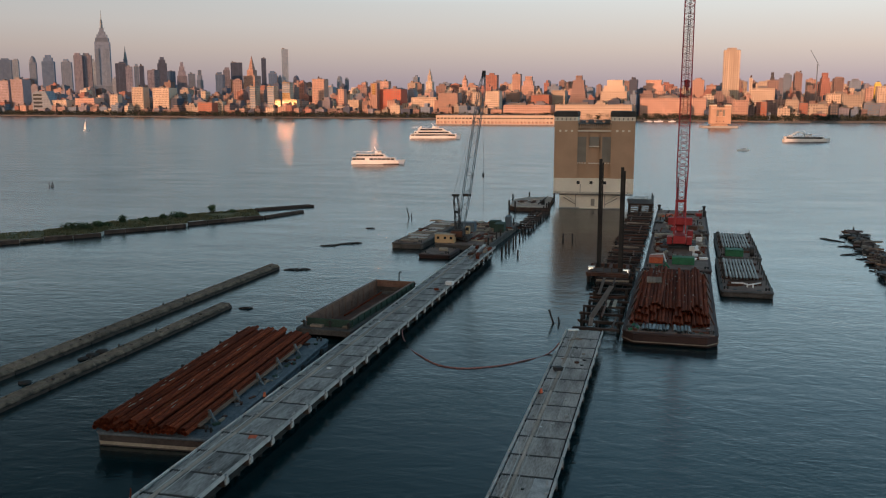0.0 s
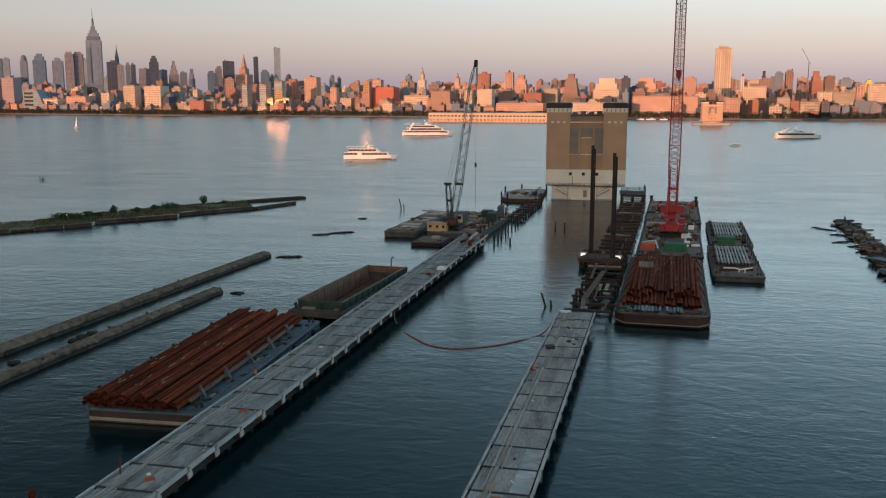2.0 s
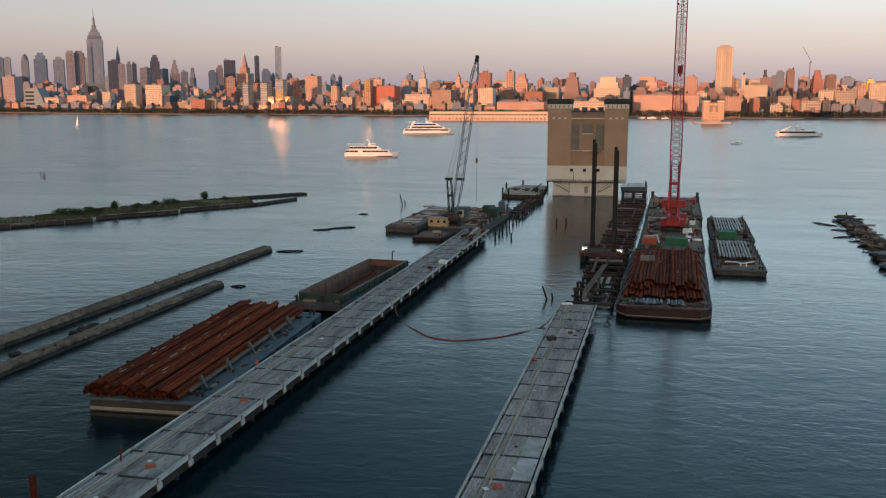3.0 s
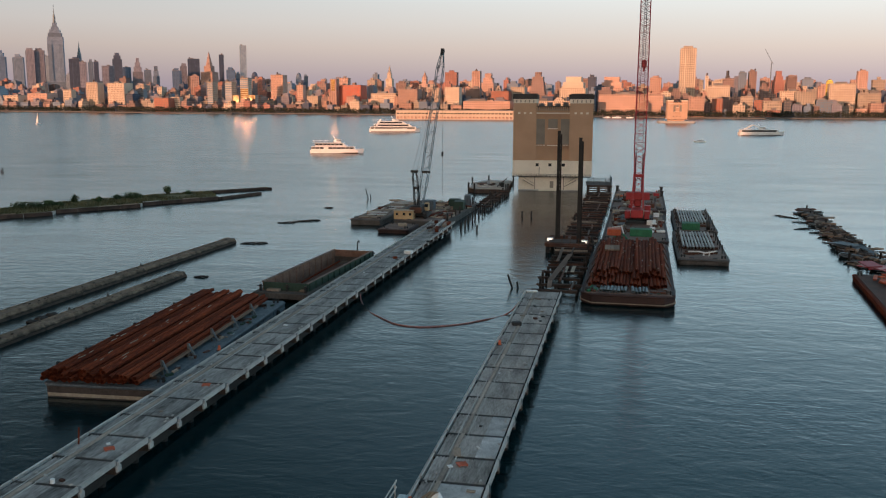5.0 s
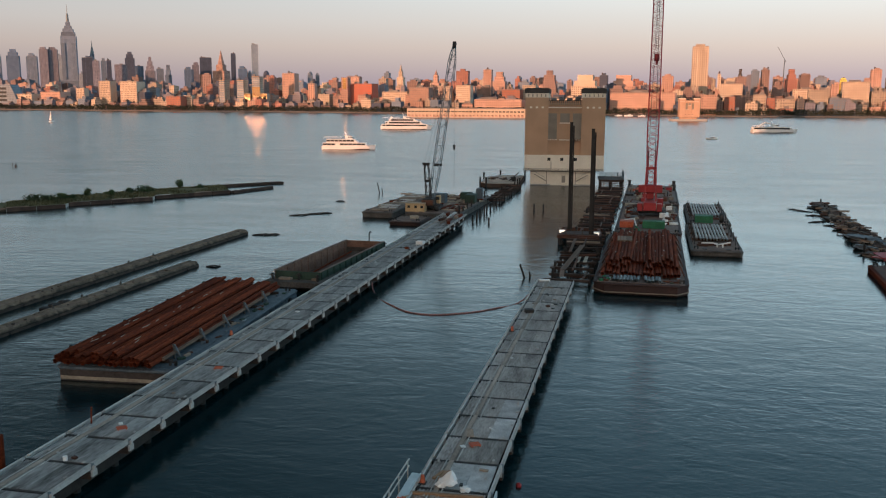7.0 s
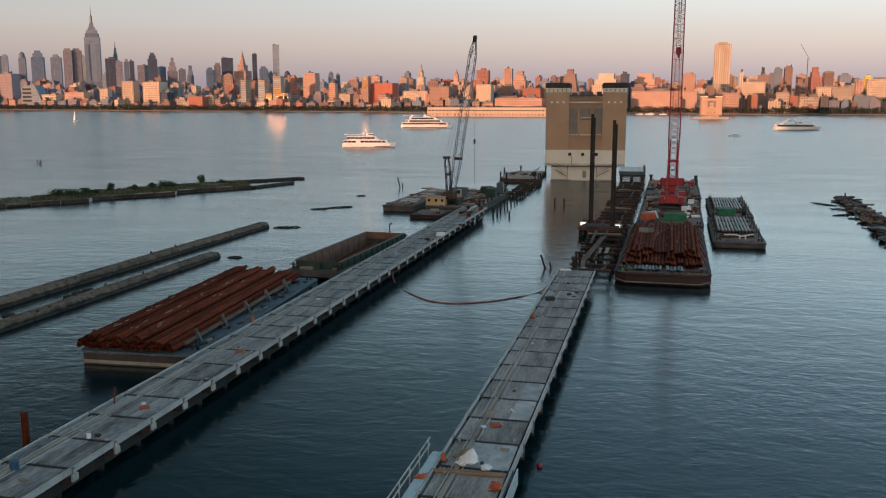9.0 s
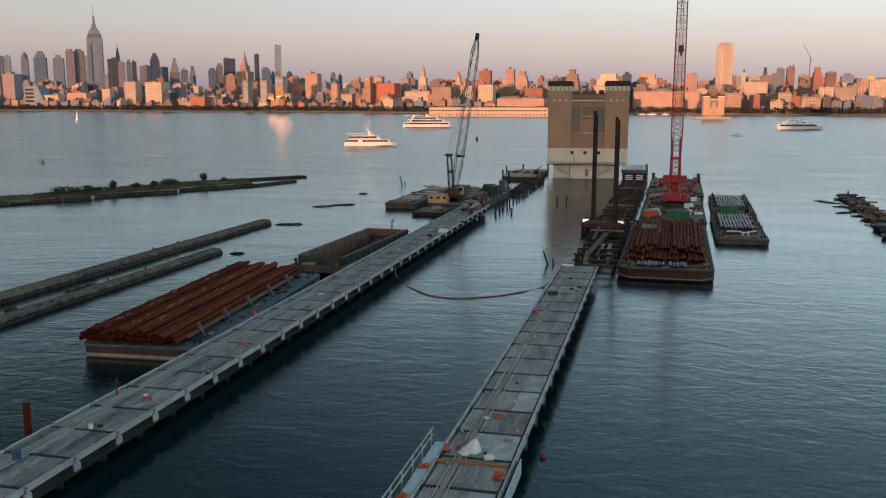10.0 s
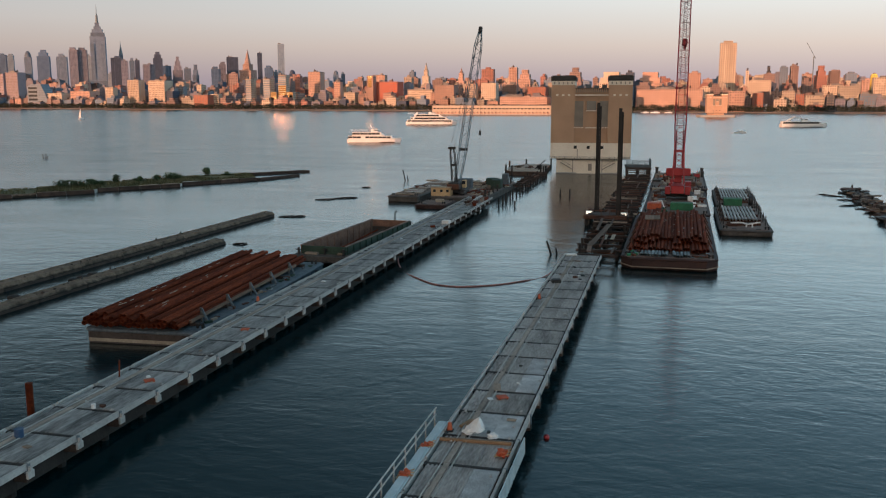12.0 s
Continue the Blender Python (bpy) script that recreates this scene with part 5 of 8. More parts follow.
# ---- stripped trestles: caps and piles without a deck ----
def stripped_trestle(m, length, width, step, label, seed, z=1.8, stringers=3):
    r = random.Random(seed)
    t = thing("stripped_trestle", m, label, "trestle")
    bm = bmesh.new()
    box(bm, 0, 0, -0.40, width, 0.52, 0.40)
    bevel(bm, 0.05)
    heavy = mesh_of("cap_beam", bm, CAPTIMBER)
    bm = bmesh.new()
    box(bm, 0, 0, -0.34, width * 0.9, 0.34, 0.34)
    bevel(bm, 0.03)
    cap = mesh_of("tie_beam", bm, JOINT)
    rusty = cap.copy()
    rusty.materials[0] = RUSTDARK
    pale = cap.copy()
    pale.materials[0] = PLANK
    bm = bmesh.new()
    rod(bm, (0, 0, -6), (0, 0, 0), 0.24, 7)
    pile = mesh_of("bearing_post", bm, WETPILE)
    n = int(length / step)
    for k in range(n):
        y = k * step
        if k % 2 == 0:
            piece("cap_beam", heavy, t, pose(r.uniform(-0.35, 0.25), y + r.uniform(-0.2, 0.2), z + r.uniform(-0.12, 0.08), 0, r.uniform(-1, 1), r.uniform(-2, 2)))
        for q in range(2 if y > 36 else 1):
            if r.random() < (0.6 if y > 36 else 0.14):
                piece("tie_beam", r.choice((cap, rusty, rusty, pale)), t, pose(r.uniform(-0.6, 0.9), y + r.uniform(0.6, step - 0.3), z + r.uniform(-0.7, 0.1), 0, r.uniform(-3, 3), r.uniform(-5, 5)))
        for x in (-0.42, -0.05, 0.38):
            if k % 2 == 0 and r.random() < 0.9:
                piece("bearing_post", pile, t, pose(x * width + r.uniform(-0.2, 0.2), y + r.uniform(-0.15, 0.15), z - 0.3 + (r.uniform(0.3, 1.4) if r.random() < 0.2 else 0), r.uniform(-1.5, 1.5), r.uniform(-1.5, 1.5), 0))
    for s in range(stringers):
        y = 0.0
        while y < length - 6:
            ln = r.uniform(5, 10)
            if r.random() < 0.28:
                bm = bmesh.new()
                box(bm, 0, ln / 2, 0, 0.24, ln, 0.24)
                ob = part("stringer", bm, RUSTDARK if r.random() < 0.6 else JOINT, t)
                ob.matrix_basis = pose((s - (stringers - 1) / 2) * width * 0.28 + r.uniform(-0.4, 0.4), y, z + 0.06, 0, 0, r.uniform(-2, 2))
            y += ln * r.uniform(0.9, 1.3)
    return t


ST_M = pose(16.0, -167.4, 0, 0, 0, -4.6)
stripped = stripped_trestle(ST_M, 152.0, 6.9, 2.5, "stripped trestle of dark timber caps on piles", 21)
for a, b, w in (((15.0, -168.0, 2.25), (15.1, -162.5, 2.25), 0.34), ((15.1, -162.8, 2.32), (18.3, -138.5, 2.3), 0.46), ((16.1, -146.0, 2.3), (17.0, -131.0, 2.3), 0.26)):
    bm = bmesh.new()
    va, vb = Vector(a), Vector(b)
    d = vb - va
    for s in (-0.5, 0.5):
        box(bm, s * w, d.length / 2, 0, w * 0.9, d.length, 0.08)
    solo("gangplank", bm, GANGWOOD, Matrix.Translation(va) @ pose(0, 0, 0, 0, 0, -math.degrees(math.atan2(d.x, d.y))), "brown timber gangplank over the stripped trestle", "gangplank", "gangplanks")
stripped_trestle(pose(-5.1, -56.0, 0, 0, 0, -4.6), 46.0, 4.6, 2.2, "short stripped trestle of dark timbers before the tower", 22, z=1.5, stringers=2)

# rows of free-standing piles past the end of the left trestle
bm = bmesh.new()
rod(bm, (0, 0, -5), (0, 0, 1.6), 0.21, 8)
bevel(bm, 0.02)
stub = mesh_of("timber_post", bm, WETPILE)
for k in range(9):
    for x0, low, high in ((-6.45, 0.2, 0.7), (-10.6, 0.6, 2.0)):
        y = -95.5 + 4.95 * k
        if x0 > -8 or k not in (0, 5):
            tagged(piece("timber_post", stub, None, pose(x0 + 0.077 * (y + 95.5) + rnd.uniform(-0.12, 0.12), y + rnd.uniform(-0.2, 0.2), rnd.uniform(low, high), rnd.uniform(-2, 2), rnd.uniform(-2, 2), 0)),
                   "dark timber pile standing free in the water", "pile", "free-standing timber piles")
for x, y, h in ((-2.7, -95.4, -0.3), (6.5, -69.5, 0.0), (8.9, -69.1, 0.0), (-11.2, -62, 2.0), (-9.8, -55, 1.6), (-11.5, -30, 1.6), (-13.2, -14, 1.9), (-1.0, -18, 2.0), (-2.2, -30, 1.4)):
    tagged(piece("timber_post", stub, None, pose(x, y, h, rnd.uniform(-2, 2), rnd.uniform(-2, 2), 0)), "dark timber pile standing free in the water", "pile", "free-standing timber piles")

for x, y in ((17.4, -151.0), (18.6, -150.6), (17.2, -146.2)):
    bm = bmesh.new()
    for k in range(2):
        box(bm, 0.30 * k, 0, 0, 0.27, 5.4, 0.07)
    solo("loose_plank", bm, SCUM, pose(x, y, 1.86, 0, 0, -4.6), "pale loose planks across the stripped caps", "plank", "loose planks")

# steel king piles with their template frame
for x, y, top in ((15.7, -114.3, 23.6), (19.9, -123.0, 22.6)):
    k = thing("king_pile", pose(x, y, 0), "tall dark steel H-pile standing in its template", "pile", "king piles")
    for s in (-1, 1):
        bm = bmesh.new()
        box(bm, 0, s * 0.28, -5, 0.62, 0.07, top + 5)
        part("flange", bm, WETPILE, k)
    bm = bmesh.new()
    box(bm, 0, 0, -5, 0.08, 0.49, top + 5)
    part("web", bm, WETPILE, k)
    bm = bmesh.new()
    box(bm, 0.47, 0.1, -5, 0.30, 0.40, top + 4.3)
    part("follower", bm, WETPILE, k)
tp = thing("pile_template", pose(18.0, -119.0, 0, 0, 0, -4.6), "dark brown steel template frame round the king piles", "frame")
for y in (-5.0, 0.0, 5.5):
    bm = bmesh.new()
    box(bm, 0, y, 1.3, 8.4, 0.7, 0.7)
    part("cross_beam", bm, RUSTDARK, tp)
for x in (-3.4, 0, 3.4):
    bm = bmesh.new()
    box(bm, x, 0, 1.32, 0.6, 11.4, 0.62)
    part("side_beam", bm, RUSTDARK, tp)
for x in (-3.6, 3.6):
    for y in (-5, 5.5):
        bm = bmesh.new()
        rod(bm, (x, y, -5), (x, y, 1.5), 0.4, 8)
        part("leg", bm, WETPILE, tp)
bm = bmesh.new()
box(bm, 0.2, -2.4, 1.98, 6.8, 4.4, 0.1)
part("platform", bm, JOINT, tp)
bm = bmesh.new()
for k in range(6):
    rod(bm, (-4 + 1.6 * k, -5.3, 1.9), (-4 + 1.6 * k, -5.3, 3.0), 0.05)
rod(bm, (-4, -5.3, 3.0), (4, -5.3, 3.0), 0.05)
part("guard_rail", bm, RUSTDARK, tp)
for x, y in ((14.4, -119.0), (21.2, -121.4)):
    fl = thing("work_light", pose(x, y, 1.5), "white boxed work light on the template", "lamp", "work lights")
    bm = bmesh.new()
    box(bm, 0, 0, 0.1, 1.3, 0.7, 0.75)
    bevel(bm, 0.08)
    part("housing", bm, WHITE, fl)
    bm = bmesh.new()
    box(bm, 0, -0.37, 0.2, 1.0, 0.04, 0.5)
    part("lens", bm, LAMP, fl, "glowing lamp lens")
    bm = bmesh.new()
    rod(bm, (0, 0, -1.4), (0, 0, 0.15), 0.12)
    part("stand", bm, BLACKSTEEL, fl)

# landing platforms on both sides of the tower
pl = thing("fender_platform", pose(-7.5, 0, 0), "low grey platform with a dark timber fender", "platform")
outl = [(-6.2, -8), (-4.0, -11), (6.6, -11), (6.6, 20), (-2, 20), (-6.8, 10)]
bm = bmesh.new()
prism(bm, outl, -1, 1.2)
part("fender", bm, JOINT, pl)
bm = bmesh.new()
prism(bm, [(x * 0.96, y * 0.97) for x, y in outl], 1.2, 1.5)
prism(bm, [(x * 0.6, y * 0.6) for x, y in outl], 1.5, 1.9)
part("deck", bm, CONCRETE, pl, "stained concrete deck")
for k in range(9):
    bm = bmesh.new()
    box(bm, 0, 0, 0, rnd.uniform(0.4, 2.2), rnd.uniform(0.6, 3.0), rnd.uniform(0.12, 0.7))
    bevel(bm, 0.04)
    solo("deck_debris", bm, rnd.choice((RUSTDARK, PLANK, JOINT, EDGE, BARGEDECK)), pose(-7.5 + rnd.uniform(-3.2, 3.2), rnd.uniform(-5.5, 9), 1.9, 0, 0, rnd.uniform(-60, 60)), "old timber and steel scrap on the platform", "scrap", "scrap on the platform")
for k, (x, y) in enumerate(outl):
    bm = bmesh.new()
    rod(bm, (x * 1.02, y * 1.02, -3), (x * 1.02, y * 1.02, 3.2), 0.28, 8)
    part("fender_post", bm, WETPILE, pl)
bm = bmesh.new()
beam(bm, (3.0, -6, 1.9), (6.2, -6, 4.6), 4.0, 0.25)
box(bm, 4.2, -4, 1.5, 1.6, 2.2, 1.4)
part("lean_to", bm, BLACKSTEEL, pl, "dark slanting lean-to")
fp = thing("fenced_platform", pose(28.4, 0, 0), "dark pile platform with a wire mesh fence", "platform")
bm = bmesh.new()
box(bm, 0, 0, 2.0, 8.0, 14, 0.7)
for k in range(4):
    box(bm, 0, -6.7, -0.4 + 0.62 * k, 8.0, 0.3, 0.34)
part("deck", bm, JOINT, fp)
for x in (-3.4, 0, 3.4):
    for y in (-6, 0, 6):
        bm = bmesh.new()
        rod(bm, (x, y, -4), (x, y, 2.1), 0.3, 7)
        part("bearing_post", bm, WETPILE, fp)
for k in range(5):
    bm = bmesh.new()
    rod(bm, (-3.8 + 1.9 * k, -6.8, 2.7), (-3.8 + 1.9 * k, -6.8, 5.2), 0.07)
    part("fence_post", bm, HULLGREY, fp)
bm = bmesh.new()
for k in range(11):
    rod(bm, (-3.8, -6.8, 2.8 + 0.23 * k), (3.8, -6.8, 2.8 + 0.23 * k), 0.028, 4)
for k in range(39):
    rod(bm, (-3.8 + 0.2 * k, -6.8, 2.8), (-3.8 + 0.2 * k, -6.8, 5.1), 0.022, 4)
part("wire_mesh", bm, HULLGREY, fp)
bm = bmesh.new()
for k in range(8):
    rod(bm, (3.9, -6.5 + 1.8 * k, 2.7), (3.9, -6.5 + 1.8 * k, 5.2), 0.06)
for z in (3.4, 4.2, 5.0):
    rod(bm, (3.9, -6.8, z), (3.9, 6.8, z), 0.04)
part("side_fence", bm, HULLGREY, fp)


# ---- old dykes ----
def dyke(a, b, w, h, label, seed):
    """A worn concrete dyke: lumpy blocks with a sloping foot, loose stones and a few bollards on top."""
    r = random.Random(seed)
    a, b = Vector(a), Vector(b)
    d = b - a
    t = thing("old_dyke", Matrix.Translation(a) @ pose(0, 0, 0, 0, 0, -math.degrees(math.atan2(d.x, d.y))), label, "dyke")
    y = 0.0
    while y < d.length:
        ln = min(r.uniform(6, 11), d.length - y)
        bm = bmesh.new()
        rings = []
        steps = max(2, int(ln / 0.9))
        for i in range(steps + 1):
            v = y + ln * i / steps
            ring = []
            for x, z in ((-0.60, -1.5), (-0.55, 0.1), (-0.50, 0.86), (-0.47, 1.08), (-0.34, 1.08), (-0.31, 0.96), (0.40, 0.94), (0.45, 0.60), (0.58, 0.52), (0.62, -1.5)):
                p = Vector((x * w, v, z * h))
                n = 0.09 * noise.noise(p * 0.5 + Vector((seed, 0, 0))) + 0.06 * noise.noise(p * 2.6)
                ring.append(bm.verts.new((p.x + n * 1.4, min(v, y + ln - 0.02) if i == steps else v, p.z + (n if z > 0 else 0))))
            rings.append(ring)
        for p, q in zip(rings, rings[1:]):
            for k in range(9):
                bm.faces.new((p[k], p[k + 1], q[k + 1], q[k]))
        bm.faces.new(rings[0])
        bm.faces.new(rings[-1][::-1])
        part("coping_block", bm, DYKE, t)
        for q in range(5):
            bm = crumb(r.uniform(0.10, 0.24), r)
            ob = part("loose_stone", bm, r.choice((DYKE, DYKE, JOINT)), t)
            ob.matrix_basis = pose(r.choice((-0.40, -0.38, 0.1)) * w, y + r.uniform(0.05, 0.95) * ln, h * 0.99, 0, 0, r.uniform(0, 90))
        bm = bmesh.new()
        beam(bm, (w * 0.585, y + 0.1, 0.14 * h), (w * 0.585, y + ln - 0.15, 0.16 * h), 0.22, 0.3)
        part("waling", bm, JOINT, t)
        if r.random() < 0.5:
            bm = bmesh.new()
            rod(bm, (-w * 0.42, y + 1, h * 0.9), (-w * 0.43, y + 1.1, h + 0.42), 0.15, 7)
            part("bollard", bm, BLACKSTEEL, t)
        y += ln
    return t


def crumb(size, r):
    """One broken stone."""
    bm = bmesh.new()
    bmesh.ops.create_icosphere(bm, subdivisions=1, radius=size)
    for v in bm.verts:
        v.co *= r.uniform(0.7, 1.25)
        v.co.y *= 1.5
        v.co.z *= 0.55
    return bm


dyke((-63.95, -245, 0), (-51.95, -121, 0), 1.7, 1.02, "long low weathered concrete dyke in the water", 31)
dyke((-54.75, -245, 0), (-47.2, -157, 0), 1.55, 0.9, "shorter low weathered concrete dyke in the water", 32)
for x, y, s in ((-55.0, -201.6, 0.8), (-53.8, -190.4, 0.7), (-53.5, -188.6, 0.85), (-53.2, -186.6, 0.9)):
    bm = bmesh.new()
    bmesh.ops.create_icosphere(bm, subdivisions=2, radius=s)
    for v in bm.verts:
        v.co *= 1 + 0.35 * noise.noise(v.co * 1.7 + Vector((x, y, 0)))
        v.co.z *= 0.4
    solo("mooring_stump", bm, WETPILE, pose(x, y, 0.08), "rotten black stump between the dykes", "stump", "stumps between the dykes")

# ---- overgrown pier ruin on the left ----
FRONT = [(-170, -146), (-123.5, -95), (-113.5, -85), (-115, -81.2), (-99.4, -65), (-100.5, -61.5), (-85.5, -43.2)]
BACK = [(-182, -124), (-132, -82), (-126, -70), (-122, -60), (-111, -45), (-105, -38), (-95, -27.5)]
isl = thing("overgrown_pier", pose(0, 0, 0), "low ruined pier overgrown with rank grass", "pier")
bm = bmesh.new()
prism(bm, FRONT + BACK[::-1], -1.0, 0.75)
part("fill", bm, CONCRETE, isl, "rubble fill")


def along(pts, u):
    k = min(int(u * (len(pts) - 1)), len(pts) - 2)
    f = u * (len(pts) - 1) - k
    return Vector((*pts[k], 0)).lerp(Vector((*pts[k + 1], 0)), f)


bm = bmesh.new()
NU, NV = 90, 12
grid = []
for i in range(NU + 1):
    row = []
    for j in range(NV + 1):
        p = along(FRONT, i / NU).lerp(along(BACK, i / NU), 0.08 + 0.84 * j / NV)
        hump = 0.75 + 0.55 * math.sin(math.pi * j / NV) * (0.6 + 0.8 * noise.noise(p * 0.08)) + 0.25 * noise.noise(p * 0.5)
        row.append(bm.verts.new((p.x, p.y, hump)))
    grid.append(row)
for i in range(NU):
    for j in range(NV):
        bm.faces.new((grid[i][j], grid[i + 1][j], grid[i + 1][j + 1], grid[i][j + 1]))
part("turf", bm, GRASS, isl, "rank green-brown turf")
for k in range(len(FRONT) - 1):
    a, b = Vector((*FRONT[k], 0)), Vector((*FRONT[k + 1], 0))
    n = int((b - a).length / 5.5)
    for i in range(n):
        p, q = a.lerp(b, i / n), a.lerp(b, (i + 0.97) / n)
        bm = bmesh.new()
        beam(bm, p + Vector((0, 0, 0.45)), q + Vector((0, 0, 0.45)), 0.8, 0.9)
        part("bulkhead_timber", bm, JOINT if rnd.random() < 0.88 else DYKE, isl)
        if rnd.random() < 0.75:
            side = (b - a).normalized().cross(Vector((0, 0, 1)))
            o = Vector((0, 0, rnd.uniform(0.9, 1.0))) - side * rnd.uniform(0.4, 0.9)
            bm = bmesh.new()
            beam(bm, p.lerp(q, rnd.uniform(0, 0.2)) + o, p.lerp(q, rnd.uniform(0.7, 1)) + o, rnd.uniform(0.5, 0.9), 0.2)
            part("coping_slab", bm, rnd.choice((PLANK, DYKE, CONCRETE)), isl)
bm = bmesh.new()
verts, faces = [], []
for k in range(9000):
    u, v = rnd.random(), rnd.uniform(0.1, 0.9)
    p = along(FRONT, u).lerp(along(BACK, u), v)
    if noise.noise(p * 0.12) < -0.25:
        continue
    z = 0.75 + 0.5 * math.sin(math.pi * v)
    a, h = rnd.uniform(0, 6.28), rnd.uniform(0.15, 0.55)
    w = 0.22
    i = len(verts)
    verts += [(p.x - w * math.cos(a), p.y - w * math.sin(a), z - 0.2), (p.x + w * math.cos(a), p.y + w * math.sin(a), z - 0.2), (p.x + rnd.uniform(-0.3, 0.3), p.y + rnd.uniform(-0.3, 0.3), z + h)]
    faces.append((i, i + 1, i + 2))
bm.free()
me = bpy.data.meshes.new("grass")
me.from_pydata(verts, [], faces)
me.materials.append(GRASS)
tagged(new("grass", me), "rank uneven grass tufts on the ruined pier", "grass", kind="stuff")


def bush(x, y, z, w, h, label, seed, name="bush", cat="bush"):
    r = random.Random(seed)
    t = thing(name, pose(x, y, z), label, cat)
    bm = bmesh.new()
    tips = []
    for k in range(7):
        tip = Vector((r.uniform(-0.4, 0.4) * w, r.uniform(-0.4, 0.4) * w, h * r.uniform(0.5, 0.95)))
        rod(bm, (0, 0, -0.3), tip, 0.09, 5, 0.03)
        tips += [tip * f for f in (0.45, 0.7, 0.85, 1.0)]
    part("trunk", bm, BARK, t)
    vs, fs = [], []
    for k in range(420):
        c = r.choice(tips) + Vector((r.gauss(0, 0.11) * w, r.gauss(0, 0.11) * w, r.gauss(0, 0.07) * h))
        n = Vector((r.gauss(0, 1), r.gauss(0, 1), r.gauss(0, 1))).normalized()
        e = n.orthogonal().normalized() * r.uniform(0.12, 0.3)
        f = n.cross(e)
        i = len(vs)
        vs += [c - e, c + f * 0.6, c + e, c - f * 0.6]
        fs.append((i, i + 1, i + 2, i + 3))
    me = bpy.data.meshes.new("crown")
    me.from_pydata([tuple(v) for v in vs], [], fs)
    me.materials.append(LEAF)
    ob = new("crown", me)
    ob.parent = t
    return t


for k, (u, v, w, h) in enumerate(((0.36, 0.4, 3.6, 2.0), (0.52, 0.5, 2.4, 2.6), (0.47, 0.35, 3.2, 1.4), (0.62, 0.55, 3.2, 1.7), (0.655, 0.5, 4.8, 2.3), (0.69, 0.5, 4.2, 1.6), (0.86, 0.75, 2.8, 2.6), (0.93, 0.6, 1.6, 1.2), (0.12, 0.5, 4.4, 2.4), (0.25, 0.5, 4.8, 2.4), (0.3, 0.4, 5.6, 2.0), (0.575, 0.45, 2.6, 1.6))):
    p = along(FRONT, u).lerp(along(BACK, u), v)
    bush(p.x, p.y, 1.0, w, h, "scrubby green bush on the ruined pier", 40 + k)
for a, b, w, lb in (((-95, -25), (-80.5, -10), 3.0, "low dark timber pier end awash in the river"), ((-85.5, -43.5), (-78.0, -25.5), 1.8, "low broken timber fender awash in the river")):
    bm = bmesh.new()
    va, vb = Vector((*a, 0)), Vector((*b, 0))
    for k in range(5):
        o = Vector((rnd.uniform(-0.4, 0.4), rnd.uniform(-0.4, 0.4), 0.15 + 0.08 * (k % 3)))
        sd = (vb - va).normalized().cross(Vector((0, 0, 1))) * (k - 2) * w / 5
        beam(bm, va.lerp(vb, rnd.uniform(0, 0.08)) + o + sd, va.lerp(vb, rnd.uniform(0.92, 1.0)) + o + sd, w / 5 + 0.1, 0.9)
    solo("pier_remnant", bm, JOINT, pose(0, 0, 0), lb, "timber", "pier remnants")


# ---- collapsed timber pier on the right ----
def wreck(m, length, width, count, label, seed, spread=1.0):
    r = random.Random(seed)
    t = thing("collapsed_pier", m, label, "pier")
    for k in range(count):
        u = r.random()
        bm = bmesh.new()
        ln = r.uniform(1.2, 5.0)
        box(bm, 0, 0, 0, r.uniform(0.2, 0.55), ln, r.uniform(0.18, 0.4))
        ob = part("broken_timber", bm, r.choice((JOINT, JOINT, WETPILE, BROWNPLANK, PLANK, RUSTDARK)), t)
        ob.matrix_basis = pose(r.gauss(0, 0.2) * width * (0.14 + 1.0 * (1 - u)), u * length, r.uniform(-0.1, 0.9) * (0.4 + 0.9 * (1 - u)), r.uniform(-9, 9), r.uniform(-9, 9), r.choice((0, 0, 0, 85)) + r.uniform(-28, 28))
    for k in range(count // 8):
        u = r.random()
        bm = bmesh.new()
        rod(bm, (0, 0, -3), (r.uniform(-0.3, 0.3), r.uniform(-0.3, 0.3), r.uniform(0.5, 1.8)), 0.22, 7)
        ob = part("leaning_post", bm, WETPILE, t)
        ob.matrix_basis = pose(r.uniform(-0.5, 0.5) * width * (0.3 + 0.7 * (1 - u)), u * length, 0)
    for k in range(count // 4):                                # fallen deck sheets between the timbers
        u = r.random() ** 1.2
        bm = bmesh.new()
        box(bm, 0, 0, 0, r.uniform(0.8, 3.2), r.uniform(2.5, 7.5), r.uniform(0.10, 0.26))
        ob = part("deck_sheet", bm, r.choice((JOINT, RUSTDARK, HULLGREY, HULLDARK, PLANK, RUSTDARK, DYKE)), t)
        ob.matrix_basis = pose(r.gauss(0, 0.16) * width * (0.14 + 1.0 * (1 - u)), u * length, r.uniform(0.0, 0.7), r.uniform(-5, 5), r.uniform(-7, 7), r.choice((0, 0, 80)) + r.uniform(-30, 30))
    return t


